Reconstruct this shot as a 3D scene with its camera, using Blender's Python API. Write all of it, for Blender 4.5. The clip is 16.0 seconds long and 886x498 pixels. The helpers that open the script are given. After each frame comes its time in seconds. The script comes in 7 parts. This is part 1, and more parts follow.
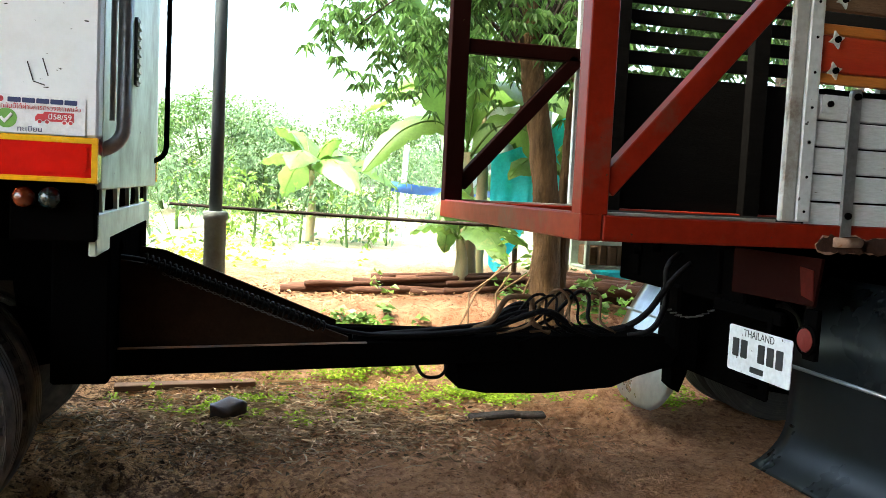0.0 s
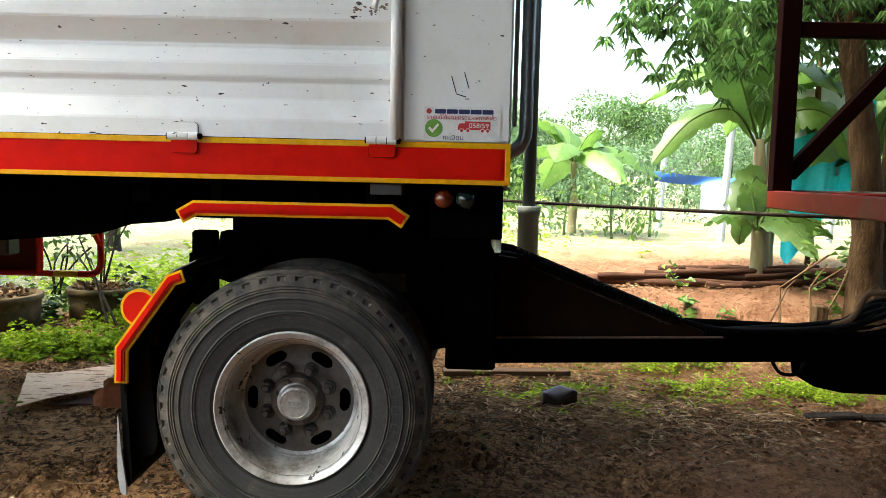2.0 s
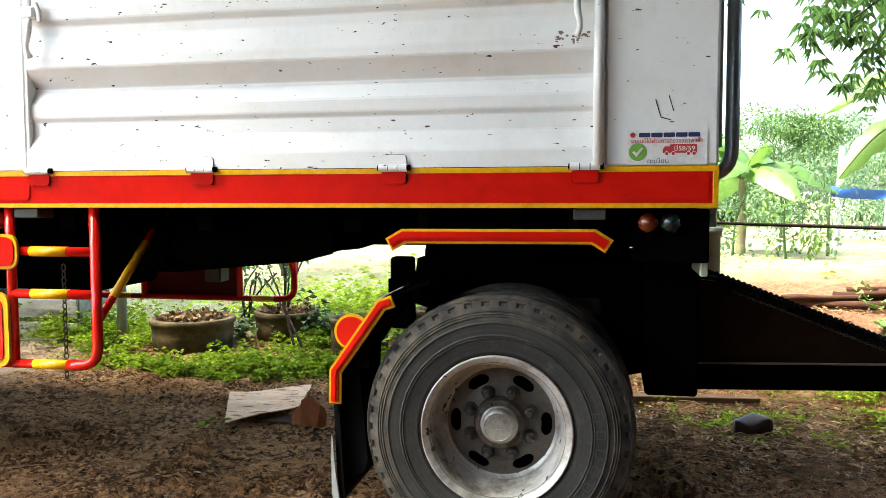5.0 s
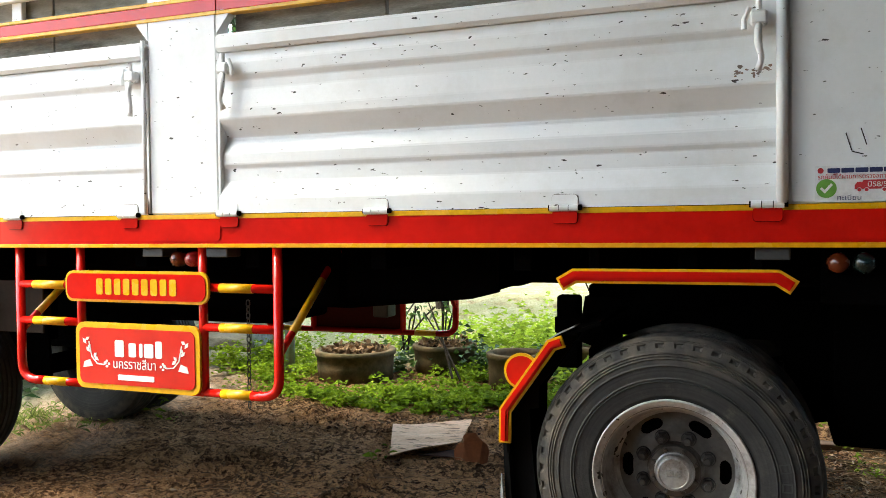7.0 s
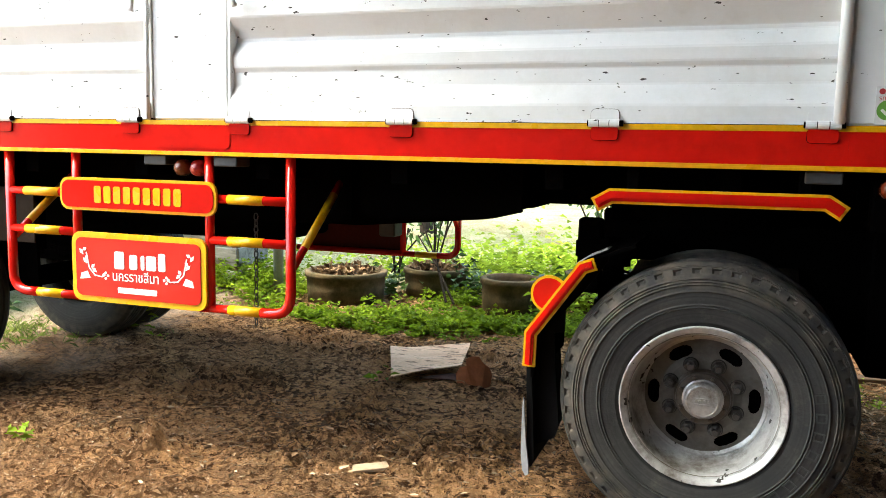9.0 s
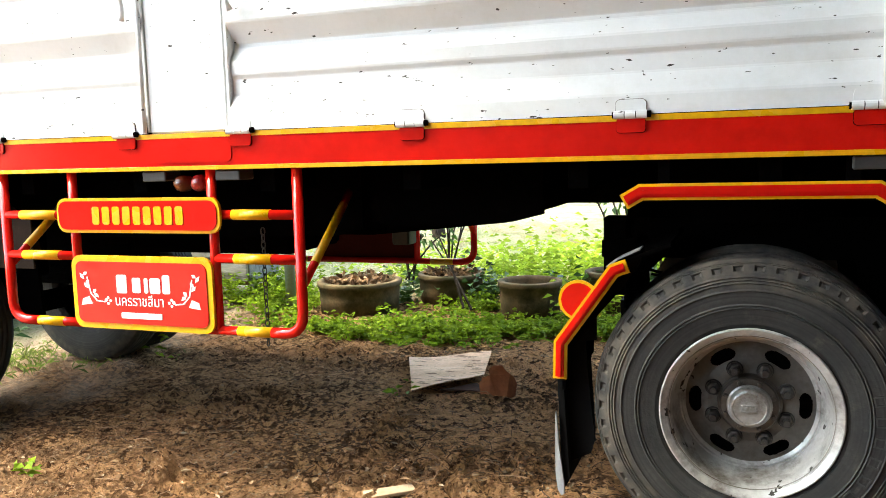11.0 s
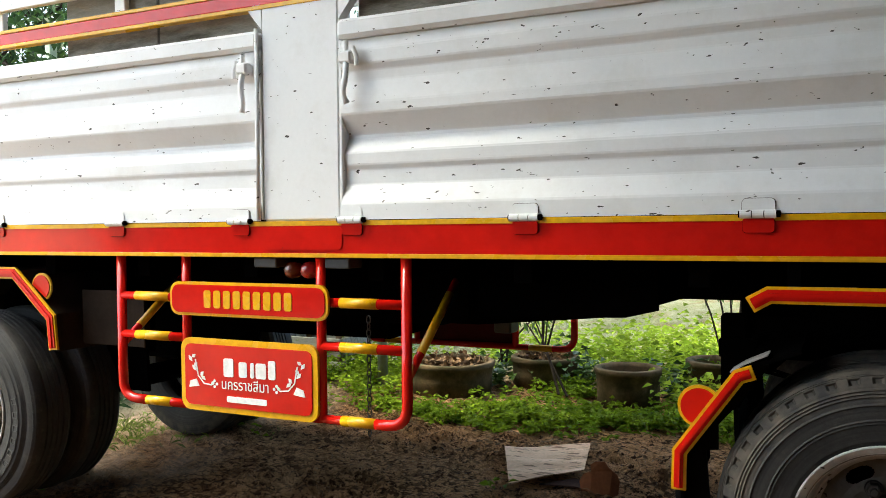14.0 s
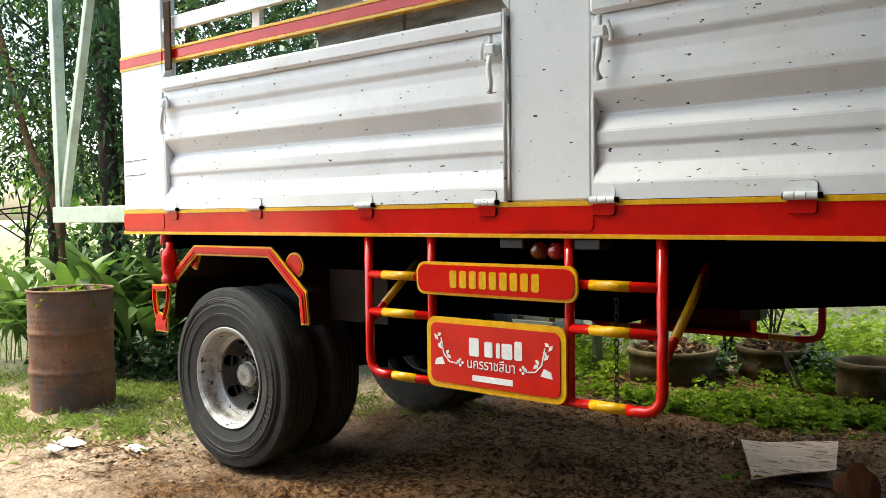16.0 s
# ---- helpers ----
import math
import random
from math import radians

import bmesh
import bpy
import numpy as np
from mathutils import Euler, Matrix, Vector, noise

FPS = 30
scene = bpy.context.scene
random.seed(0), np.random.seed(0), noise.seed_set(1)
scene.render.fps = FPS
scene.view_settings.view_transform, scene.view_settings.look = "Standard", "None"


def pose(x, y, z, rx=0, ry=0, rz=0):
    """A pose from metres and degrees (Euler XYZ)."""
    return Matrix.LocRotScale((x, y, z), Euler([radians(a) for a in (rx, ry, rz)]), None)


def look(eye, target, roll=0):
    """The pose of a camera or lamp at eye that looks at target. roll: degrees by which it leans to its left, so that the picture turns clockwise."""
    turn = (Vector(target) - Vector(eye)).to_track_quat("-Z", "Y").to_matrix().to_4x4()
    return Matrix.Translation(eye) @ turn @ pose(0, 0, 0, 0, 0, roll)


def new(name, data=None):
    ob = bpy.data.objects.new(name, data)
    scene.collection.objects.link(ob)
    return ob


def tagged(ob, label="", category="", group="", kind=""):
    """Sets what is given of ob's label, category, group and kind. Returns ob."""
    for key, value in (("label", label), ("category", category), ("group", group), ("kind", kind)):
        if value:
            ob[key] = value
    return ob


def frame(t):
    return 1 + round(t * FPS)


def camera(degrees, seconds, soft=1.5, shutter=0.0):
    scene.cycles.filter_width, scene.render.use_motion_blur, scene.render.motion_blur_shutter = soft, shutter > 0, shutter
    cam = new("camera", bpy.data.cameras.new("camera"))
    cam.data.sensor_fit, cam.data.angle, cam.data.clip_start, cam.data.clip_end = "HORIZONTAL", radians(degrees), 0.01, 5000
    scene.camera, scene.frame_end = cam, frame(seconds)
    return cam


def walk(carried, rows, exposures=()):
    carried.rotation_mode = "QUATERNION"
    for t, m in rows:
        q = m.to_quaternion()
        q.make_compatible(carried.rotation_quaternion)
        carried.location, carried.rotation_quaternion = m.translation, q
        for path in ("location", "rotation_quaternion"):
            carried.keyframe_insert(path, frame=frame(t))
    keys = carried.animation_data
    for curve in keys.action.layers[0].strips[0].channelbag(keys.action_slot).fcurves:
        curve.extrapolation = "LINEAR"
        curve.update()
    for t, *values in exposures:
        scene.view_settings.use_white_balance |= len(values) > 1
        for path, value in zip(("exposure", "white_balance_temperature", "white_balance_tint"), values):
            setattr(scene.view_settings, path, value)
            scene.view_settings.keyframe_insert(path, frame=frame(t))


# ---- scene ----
cam = camera(56.1, 16.0, 0.6)
METRES, EYE, TILT, LEAN, TURN = 2.094, 1.3275, 0.0, 0.0, -14.4
ROWS = [
    (0.0, 0.0, 0.0, 0.0, 0.2, -4.1, -2.82),
    (0.5, -0.0664, -0.0342, 0.0035, 1.47, -4.02, -1.29),
    (1.0, -0.1283, -0.0767, 0.0034, 4.96, -4.97, -0.82),
    (1.5, -0.1884, -0.0857, 0.0007, 9.0, -5.07, -2.25),
    (2.0, -0.2633, -0.0829, 0.0041, 15.6, -5.35, -1.34),
    (2.5, -0.2994, -0.0865, 0.0087, 24.26, -5.46, 1.22),
    (3.0, -0.3202, -0.1146, 0.0068, 26.95, -5.56, -1.82),
    (3.2, -0.326, -0.1225, 0.0063, 27.0, -6.4, -0.86),
    (5.3, -0.345, -0.132, 0.0118, 25.67, -3.78, 0.19),
    (5.5, -0.347, -0.1299, 0.0135, 26.64, -3.92, 0.39),
    (6.0, -0.354, -0.1225, 0.0195, 30.13, -2.07, 1.58),
    (6.5, -0.3647, -0.1317, 0.0244, 33.54, -2.16, 1.91),
    (7.0, -0.375, -0.1551, 0.0246, 35.8, -1.69, 0.63),
    (7.5, -0.3778, -0.1823, 0.0201, 35.61, -4.39, 1.68),
    (8.0, -0.3955, -0.1833, 0.0049, 33.89, -5.36, -0.18),
    (8.5, -0.4463, -0.1492, 0.0058, 33.05, -5.48, -0.67),
    (9.0, -0.495, -0.1508, 0.0011, 33.96, -6.71, -1.18),
    (9.5, -0.5247, -0.1412, 0.0024, 32.07, -7.26, 1.38),
    (9.7, -0.533, -0.1385, 0.0028, 33.73, -6.72, 2.88),
    (11.8, -0.5656, -0.0504, -0.0002, 34.16, -6.4, 0.83),
    (12.0, -0.5639, -0.0456, 0.0026, 33.49, -6.14, 1.12),
    (12.5, -0.558, -0.0286, 0.0126, 32.04, -4.25, 1.54),
    (13.0, -0.5628, -0.0317, 0.0259, 32.75, -2.89, 1.64),
    (13.5, -0.5817, -0.0536, 0.0325, 36.15, -1.8, 0.3),
    (14.0, -0.6102, -0.0839, 0.0366, 40.28, -1.51, 0.56),
    (14.5, -0.6352, -0.1224, 0.0403, 43.73, -1.24, -0.06),
    (15.0, -0.6567, -0.1446, 0.0398, 48.45, -1.62, 0.35),
    (15.5, -0.6786, -0.162, 0.0367, 53.08, -2.66, 0.73),
    (16.0, -0.703, -0.1482, 0.0307, 53.18, -2.44, 0.74),
]
EXPOSURES = [(t, stops, 6750, -1) for t, stops in ((0.0, 3.83), (0.5, 3.7), (1.0, 3.24), (1.5, 3.08), (2.0, 3.02), (2.5, 3.22), (3.0, 3.45), (5.5, 3.22), (7.0, 2.95), (9.0, 3.3), (9.5, 3.36), (12.0, 3.4), (12.5, 3.38), (13.0, 3.1), (13.5, 2.8), (14.5, 2.25), (16.0, 2.12))]
walk(cam, [(t, pose(0, 0, EYE, TILT, LEAN, TURN) @ pose(METRES * x, METRES * y, METRES * z, 90 + pitch, roll, yaw)) for t, x, y, z, yaw, pitch, roll in ROWS], EXPOSURES)

# ---- light ----
world = bpy.data.worlds.new("world")
scene.world = world
world.use_nodes = True
wn = world.node_tree.nodes
sky = wn.new("ShaderNodeTexSky")
sky.sky_type, sky.sun_disc = "NISHITA", False
SUN_ELEVATION, SUN_AZIMUTH = radians(62), radians(252)
sky.sun_elevation, sky.sun_rotation = SUN_ELEVATION, SUN_AZIMUTH
sky.dust_density, sky.ozone_density = 4.0, 1.0
world.node_tree.links.new(sky.outputs[0], wn["Background"].inputs[0])
wn["Background"].inputs[1].default_value = 0.15
sun = new("sun", bpy.data.lights.new("sun", "SUN"))
sun.data.energy, sun.data.angle, sun.data.color = 2.2, radians(22), (1.0, 0.95, 0.86)
sun_dir = Vector((math.sin(SUN_AZIMUTH) * math.cos(SUN_ELEVATION), math.cos(SUN_AZIMUTH) * math.cos(SUN_ELEVATION), math.sin(SUN_ELEVATION)))
sun.matrix_world = look(sun_dir * 60, (0, 0, 0))

# ---- materials ----


def material(name, a, b, rough=0.6, metal=0.0, scale=6.0, fine=60.0, bump=0.15, dirt=None, dirt_amount=0.0, dirt_scale=3.0, stretch=(1, 1, 1),
             chips=None, chip_scale=30.0, chip_level=0.72, chip_stretch=None, leaf=0.0, rough_vary=0.15, spec=0.5, grain=0.35, per_object=0.0, per_island=0.0, distance=0.01):
    """Two tones at two scales, optional dirt and paint chips, a fine relief."""
    m = bpy.data.materials.new(name)
    m.use_nodes = True
    n, lk = m.node_tree.nodes, m.node_tree.links
    bsdf = n["Principled BSDF"]
    co = n.new("ShaderNodeTexCoord")
    mp = n.new("ShaderNodeMapping")
    mp.inputs["Scale"].default_value = stretch
    lk.new(co.outputs["Object"], mp.inputs[0])

    def noise_at(s, detail=4.0, rough_=0.6):
        t = n.new("ShaderNodeTexNoise")
        t.inputs["Scale"].default_value, t.inputs["Detail"].default_value, t.inputs["Roughness"].default_value = s, detail, rough_
        lk.new(mp.outputs[0], t.inputs["Vector"])
        return t.outputs["Fac"]

    def mix(f, c1, c2):
        x = n.new("ShaderNodeMix")
        x.data_type = "RGBA"
        if isinstance(f, float):
            x.inputs["Factor"].default_value = f
        else:
            lk.new(f, x.inputs["Factor"])
        for c, k in ((c1, 6), (c2, 7)):
            if isinstance(c, tuple):
                x.inputs[k].default_value = (*c, 1)
            else:
                lk.new(c, x.inputs[k])
        return x.outputs[2]

    def ramp(f, lo, hi):
        r = n.new("ShaderNodeMapRange")
        r.inputs["From Min"].default_value, r.inputs["From Max"].default_value = lo, hi
        lk.new(f, r.inputs["Value"])
        return r.outputs[0]

    big, small = noise_at(scale), noise_at(fine)
    col = mix(ramp(big, 0.3, 0.7), a, b)
    mean = tuple((p + q) / 2 for p, q in zip(a, b))
    col = mix(ramp(small, 0.35, 0.65), col, mix(grain, col, tuple(c * 0.55 for c in mean)))
    if per_object or per_island:
        src = n.new("ShaderNodeObjectInfo").outputs["Random"] if per_object else n.new("ShaderNodeNewGeometry").outputs["Random Per Island"]
        hsv = n.new("ShaderNodeHueSaturation")
        r = n.new("ShaderNodeMapRange")
        k = per_object or per_island
        r.inputs["To Min"].default_value, r.inputs["To Max"].default_value = 1 - k, 1 + k
        lk.new(src, r.inputs["Value"])
        lk.new(r.outputs[0], hsv.inputs["Value"])
        lk.new(col, hsv.inputs["Color"])
        col = hsv.outputs[0]
    if dirt:
        d = ramp(noise_at(dirt_scale, 8.0, 0.7), 0.62 - dirt_amount * 0.35, 0.75 - dirt_amount * 0.2)
        col = mix(d, col, dirt)
    if chips:
        spots = noise_at(chip_scale, 3.0, 0.5)
        if chip_stretch:
            cm = n.new("ShaderNodeMapping")
            cm.inputs["Scale"].default_value = chip_stretch
            lk.new(co.outputs["Object"], cm.inputs[0])
            lk.new(cm.outputs[0], spots.node.inputs["Vector"])
        c = ramp(spots, chip_level, chip_level + 0.015)
        col = mix(c, col, chips)
    lk.new(col, bsdf.inputs["Base Color"])
    rr = n.new("ShaderNodeMapRange")
    rr.inputs["To Min"].default_value, rr.inputs["To Max"].default_value = max(0.03, rough - rough_vary), min(1, rough + rough_vary)
    lk.new(big, rr.inputs["Value"])
    lk.new(rr.outputs[0], bsdf.inputs["Roughness"])
    bsdf.inputs["Metallic"].default_value = metal
    bsdf.inputs["Specular IOR Level"].default_value = spec if rough < 0.78 else min(spec, 0.06)
    if bump:
        bp = n.new("ShaderNodeBump")
        bp.inputs["Strength"].default_value, bp.inputs["Distance"].default_value = bump, distance
        lk.new(small, bp.inputs["Height"])
        lk.new(bp.outputs[0], bsdf.inputs["Normal"])
    if leaf:
        tr = n.new("ShaderNodeBsdfTranslucent")
        lk.new(col, tr.inputs[0])
        ms = n.new("ShaderNodeMixShader")
        ms.inputs[0].default_value = leaf
        lk.new(bsdf.outputs[0], ms.inputs[1])
        lk.new(tr.outputs[0], ms.inputs[2])
        lk.new(ms.outputs[0], n["Material Output"].inputs[0])
    return m


def glow_off(name, color, rough=0.25):
    m = material(name, color, tuple(c * 0.85 for c in color), rough, scale=20, bump=0.02)
    m.node_tree.nodes["Principled BSDF"].inputs["Coat Weight"].default_value = 0.25
    return m


WHITE = material("white_paint", (0.79, 0.80, 0.80), (0.76, 0.77, 0.765), 0.42, spec=0.35, grain=0.05, scale=1.3, fine=60, bump=0.02, chips=(0.05, 0.045, 0.04), chip_scale=58, chip_level=0.70, chip_stretch=(0.45, 1, 1.1), dirt=(0.69, 0.69, 0.67), dirt_amount=0.34, dirt_scale=3.0)
WHITE_OLD = material("old_white_paint", (0.66, 0.68, 0.68), (0.55, 0.56, 0.55), 0.55, scale=4, fine=40, bump=0.1, chips=(0.06, 0.05, 0.045), chip_scale=22, chip_level=0.70)
GREENISH = material("pale_green_paint", (0.55, 0.64, 0.53), (0.42, 0.52, 0.40), 0.5, scale=3, fine=20, bump=0.05, dirt=(0.30, 0.32, 0.24), dirt_amount=0.35, chips=(0.08, 0.06, 0.05), chip_level=0.73)
RED = material("red_paint", (0.62, 0.010, 0.006), (0.54, 0.008, 0.006), 0.15, spec=0.42, rough_vary=0.06, scale=2, fine=9, bump=0.06, chips=(0.20, 0.02, 0.015), chip_scale=18, chip_level=0.76)
YELLOW = material("yellow_paint", (0.78, 0.42, 0.010), (0.68, 0.35, 0.008), 0.28, spec=0.45, scale=5, fine=40, bump=0.03)
ORANGE_RED = material("orange_red_paint", (0.23, 0.015, 0.006), (0.17, 0.012, 0.005), 0.38, spec=0.06, scale=2.5, fine=18, bump=0.06, dirt=(0.12, 0.04, 0.025), dirt_amount=0.2, chips=(0.06, 0.03, 0.02), chip_level=0.72)
# sign-plate red darkened so that it carries shade
MAROON = material("shaded_red_plate", (0.085, 0.005, 0.004), (0.06, 0.004, 0.003), 0.5, spec=0.1)
DARK_RED = material("dark_red_paint_and_shade", (0.014, 0.0026, 0.0018), (0.009, 0.002, 0.0015), 0.8, spec=0.02, scale=3, bump=0.06)
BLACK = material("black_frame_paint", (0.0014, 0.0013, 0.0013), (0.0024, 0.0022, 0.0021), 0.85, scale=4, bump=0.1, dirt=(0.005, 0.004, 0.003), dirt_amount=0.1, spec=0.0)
DRAWBAR = material("dusty_brown_steel", (0.016, 0.009, 0.006), (0.030, 0.016, 0.009), 0.85, spec=0.02, scale=5, bump=0.15)
RUBBER = material("tyre_rubber", (0.030, 0.0305, 0.031), (0.060, 0.0585, 0.055), 0.72, spec=0.18, scale=6, fine=70, bump=0.2, dirt=(0.085, 0.078, 0.066), dirt_amount=0.16, dirt_scale=11)
# fine rings turned into the rubber round the axle
tn, tl = RUBBER.node_tree.nodes, RUBBER.node_tree.links
t_co, t_sep, t_len, t_noise, t_map, t_mul = (tn.new(k) for k in ("ShaderNodeTexCoord", "ShaderNodeSeparateXYZ", "ShaderNodeMath", "ShaderNodeTexNoise", "ShaderNodeMapRange", "ShaderNodeMix"))
t_sq = [tn.new("ShaderNodeMath") for _ in range(3)]
tl.new(t_co.outputs["Object"], t_sep.inputs[0])
for node, axis in zip(t_sq, (0, 2)):
    node.operation = "MULTIPLY"
    tl.new(t_sep.outputs[axis], node.inputs[0])
    tl.new(t_sep.outputs[axis], node.inputs[1])
tl.new(t_sq[0].outputs[0], t_sq[2].inputs[0])
tl.new(t_sq[1].outputs[0], t_sq[2].inputs[1])
t_len.operation = "SQRT"
tl.new(t_sq[2].outputs[0], t_len.inputs[0])
t_noise.noise_dimensions = "1D"
t_noise.inputs["Scale"].default_value, t_noise.inputs["Detail"].default_value = 95.0, 3.0
tl.new(t_len.outputs[0], t_noise.inputs["W"])
t_map.inputs["From Min"].default_value, t_map.inputs["From Max"].default_value = 0.36, 0.64
t_map.inputs["To Min"].default_value, t_map.inputs["To Max"].default_value = 0.0, 0.38
tl.new(t_noise.outputs["Fac"], t_map.inputs["Value"])
t_mul.data_type = "RGBA"
tl.new(t_map.outputs[0], t_mul.inputs["Factor"])
tl.new(tn["Principled BSDF"].inputs["Base Color"].links[0].from_socket, t_mul.inputs[6])
t_mul.inputs[7].default_value = (0.016, 0.016, 0.0155, 1)
t_dust, t_blot, t_both, t_out = (tn.new(k) for k in ("ShaderNodeMapRange", "ShaderNodeTexNoise", "ShaderNodeMath", "ShaderNodeMix"))
t_dust.inputs["From Min"].default_value, t_dust.inputs["From Max"].default_value = 0.392, 0.425
tl.new(t_len.outputs[0], t_dust.inputs["Value"])
t_blot.inputs["Scale"].default_value, t_blot.inputs["Detail"].default_value = 14.0, 9.0
tl.new(t_co.outputs["Object"], t_blot.inputs["Vector"])
t_spot = tn.new("ShaderNodeMapRange")
t_spot.inputs["From Min"].default_value, t_spot.inputs["From Max"].default_value = 0.38, 0.66
tl.new(t_blot.outputs["Fac"], t_spot.inputs["Value"])
t_both.operation = "MULTIPLY"
tl.new(t_dust.outputs[0], t_both.inputs[0])
tl.new(t_spot.outputs[0], t_both.inputs[1])
t_out.data_type = "RGBA"
tl.new(t_both.outputs[0], t_out.inputs["Factor"])
tl.new(t_mul.outputs[2], t_out.inputs[6])
t_out.inputs[7].default_value = (0.105, 0.090, 0.072, 1)
tl.new(t_out.outputs[2], tn["Principled BSDF"].inputs["Base Color"])
RUBBER_PLAIN = RUBBER.copy()
RUBBER_PLAIN.name = "plain_tyre_rubber"
RUBBER_PLAIN.node_tree.nodes[t_dust.name].inputs["To Max"].default_value = 0.12
RUBBER_PLAIN.node_tree.nodes[t_mul.name].inputs[7].default_value = (0.020, 0.0195, 0.019, 1)
RUBBER_MARK = material("raised_tyre_marks", (0.05, 0.05, 0.049), (0.035, 0.035, 0.034), 0.7, bump=0.1)
RIM = material("wheel_steel", (0.62, 0.62, 0.61), (0.43, 0.42, 0.405), 0.42, 0.4, scale=7, fine=60, bump=0.08, dirt=(0.12, 0.10, 0.08), dirt_amount=0.32, dirt_scale=5, chips=(0.03, 0.025, 0.02), chip_scale=24, chip_level=0.665)
RIM_INNER = material("dirty_wheel_disc", (0.27, 0.255, 0.23), (0.19, 0.175, 0.155), 0.5, 0.25, scale=8, bump=0.12, dirt=(0.10, 0.075, 0.055), dirt_amount=0.36, chips=(0.04, 0.03, 0.025), chip_scale=34, chip_level=0.70)
HUB = material("greasy_hub_steel", (0.12, 0.105, 0.088), (0.06, 0.05, 0.04), 0.5, 0.4, scale=14, bump=0.15, dirt=(0.045, 0.034, 0.026), dirt_amount=0.45, dirt_scale=9)
CAP = material("grey_cap_metal", (0.46, 0.46, 0.45), (0.34, 0.335, 0.32), 0.4, 0.55, scale=16, bump=0.08, dirt=(0.15, 0.13, 0.11), dirt_amount=0.35, dirt_scale=14)
NUT = material("dusty_nut", (0.055, 0.05, 0.046), (0.03, 0.027, 0.024), 0.55, 0.3, bump=0.1)
STEEL = material("bare_steel", (0.45, 0.46, 0.46), (0.30, 0.31, 0.31), 0.38, 0.8, scale=8, bump=0.06)
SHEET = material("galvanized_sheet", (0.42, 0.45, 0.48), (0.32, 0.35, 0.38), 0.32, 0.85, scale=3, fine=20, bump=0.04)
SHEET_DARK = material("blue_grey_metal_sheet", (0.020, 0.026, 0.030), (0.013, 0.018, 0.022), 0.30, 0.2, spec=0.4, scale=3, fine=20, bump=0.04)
GREY_BOX = material("grey_block", (0.05, 0.053, 0.053), (0.035, 0.038, 0.038), 0.6)
FLAP = material("mud_flap_rubber", (0.004, 0.004, 0.0045), (0.006, 0.006, 0.006), 0.7, bump=0.05, spec=0.03)
BROWN_SHEET = material("brown_mudguard_sheet", (0.034, 0.025, 0.018), (0.022, 0.016, 0.012), 0.8, spec=0.05, scale=6)
OLD_WOOD = material("weathered_grey_board", (0.44, 0.42, 0.37), (0.24, 0.225, 0.195), 0.85, scale=5, fine=70, bump=0.3, stretch=(0.7, 3, 3), dirt=(0.075, 0.066, 0.05), dirt_amount=0.42, dirt_scale=2.2)
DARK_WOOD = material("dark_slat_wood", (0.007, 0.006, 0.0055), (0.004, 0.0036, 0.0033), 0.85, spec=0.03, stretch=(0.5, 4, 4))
PLANK_WHITE = material("white_painted_plank", (0.68, 0.70, 0.70), (0.56, 0.58, 0.58), 0.6, scale=3, fine=50, bump=0.2, stretch=(0.6, 4, 4), chips=(0.13, 0.10, 0.08), chip_scale=14, chip_level=0.72)
PLANK_RED = material("orange_red_painted_plank", (0.44, 0.030, 0.012), (0.50, 0.07, 0.020), 0.55, spec=0.2, scale=2, fine=50, bump=0.2, stretch=(0.4, 4, 5))
PLANK_ORANGE = material("orange_painted_plank", (0.60, 0.21, 0.035), (0.50, 0.15, 0.03), 0.55, spec=0.2, scale=2, fine=50, bump=0.2, stretch=(0.4, 4, 5))
PLANK_BARE = material("bare_brown_plank", (0.20, 0.12, 0.07), (0.11, 0.065, 0.038), 0.8, scale=4, fine=60, bump=0.3, stretch=(0.5, 4, 4))
RUST = material("rusted_steel", (0.43, 0.26, 0.175), (0.21, 0.135, 0.10), 0.8, 0.1, spec=0.2, scale=3.2, fine=60, bump=0.35, dirt=(0.15, 0.16, 0.18), dirt_amount=0.42, dirt_scale=2.6, chips=(0.30, 0.14, 0.07), chip_scale=26, chip_level=0.66)
DRUM_RUST = material("rusty_drum_steel", (0.26, 0.135, 0.078), (0.105, 0.062, 0.042), 0.75, 0.1, spec=0.25, scale=4, fine=45, bump=0.6, dirt=(0.075, 0.078, 0.085), dirt_amount=0.40, dirt_scale=3.2, chips=(0.20, 0.050, 0.020), chip_scale=30, chip_level=0.62)
SOOT = material("rust_brown_latch", (0.09, 0.05, 0.035), (0.05, 0.03, 0.02), 0.8)
ORANGE_LAMP = glow_off("orange_lamp_lens", (0.15, 0.026, 0.008))
RED_PATCH = material("worn_red_patch", (0.07, 0.007, 0.004), (0.035, 0.005, 0.003), 0.8, spec=0.05)
DULL_RED = material("dull_red_reflector", (0.13, 0.018, 0.014), (0.10, 0.014, 0.011), 0.6, spec=0.1)
WHITE_RUST = material("rust_stained_white_paint", (0.50, 0.50, 0.47), (0.36, 0.33, 0.29), 0.65, scale=4, fine=30, bump=0.2, dirt=(0.14, 0.09, 0.06), dirt_amount=0.3, dirt_scale=5)
RED_LAMP = glow_off("red_lamp_lens", (0.36, 0.02, 0.02))
CLEAR_LAMP = glow_off("dirty_clear_lamp", (0.008, 0.022, 0.022))
PAPER = material("sticker_paper", (0.78, 0.79, 0.79), (0.74, 0.75, 0.75), 0.45, bump=0.02)
INK_BLUE = material("navy_print", (0.02, 0.03, 0.12), (0.02, 0.03, 0.10), 0.5, bump=0)
INK_RED = material("red_print", (0.55, 0.03, 0.04), (0.5, 0.03, 0.04), 0.5, bump=0)
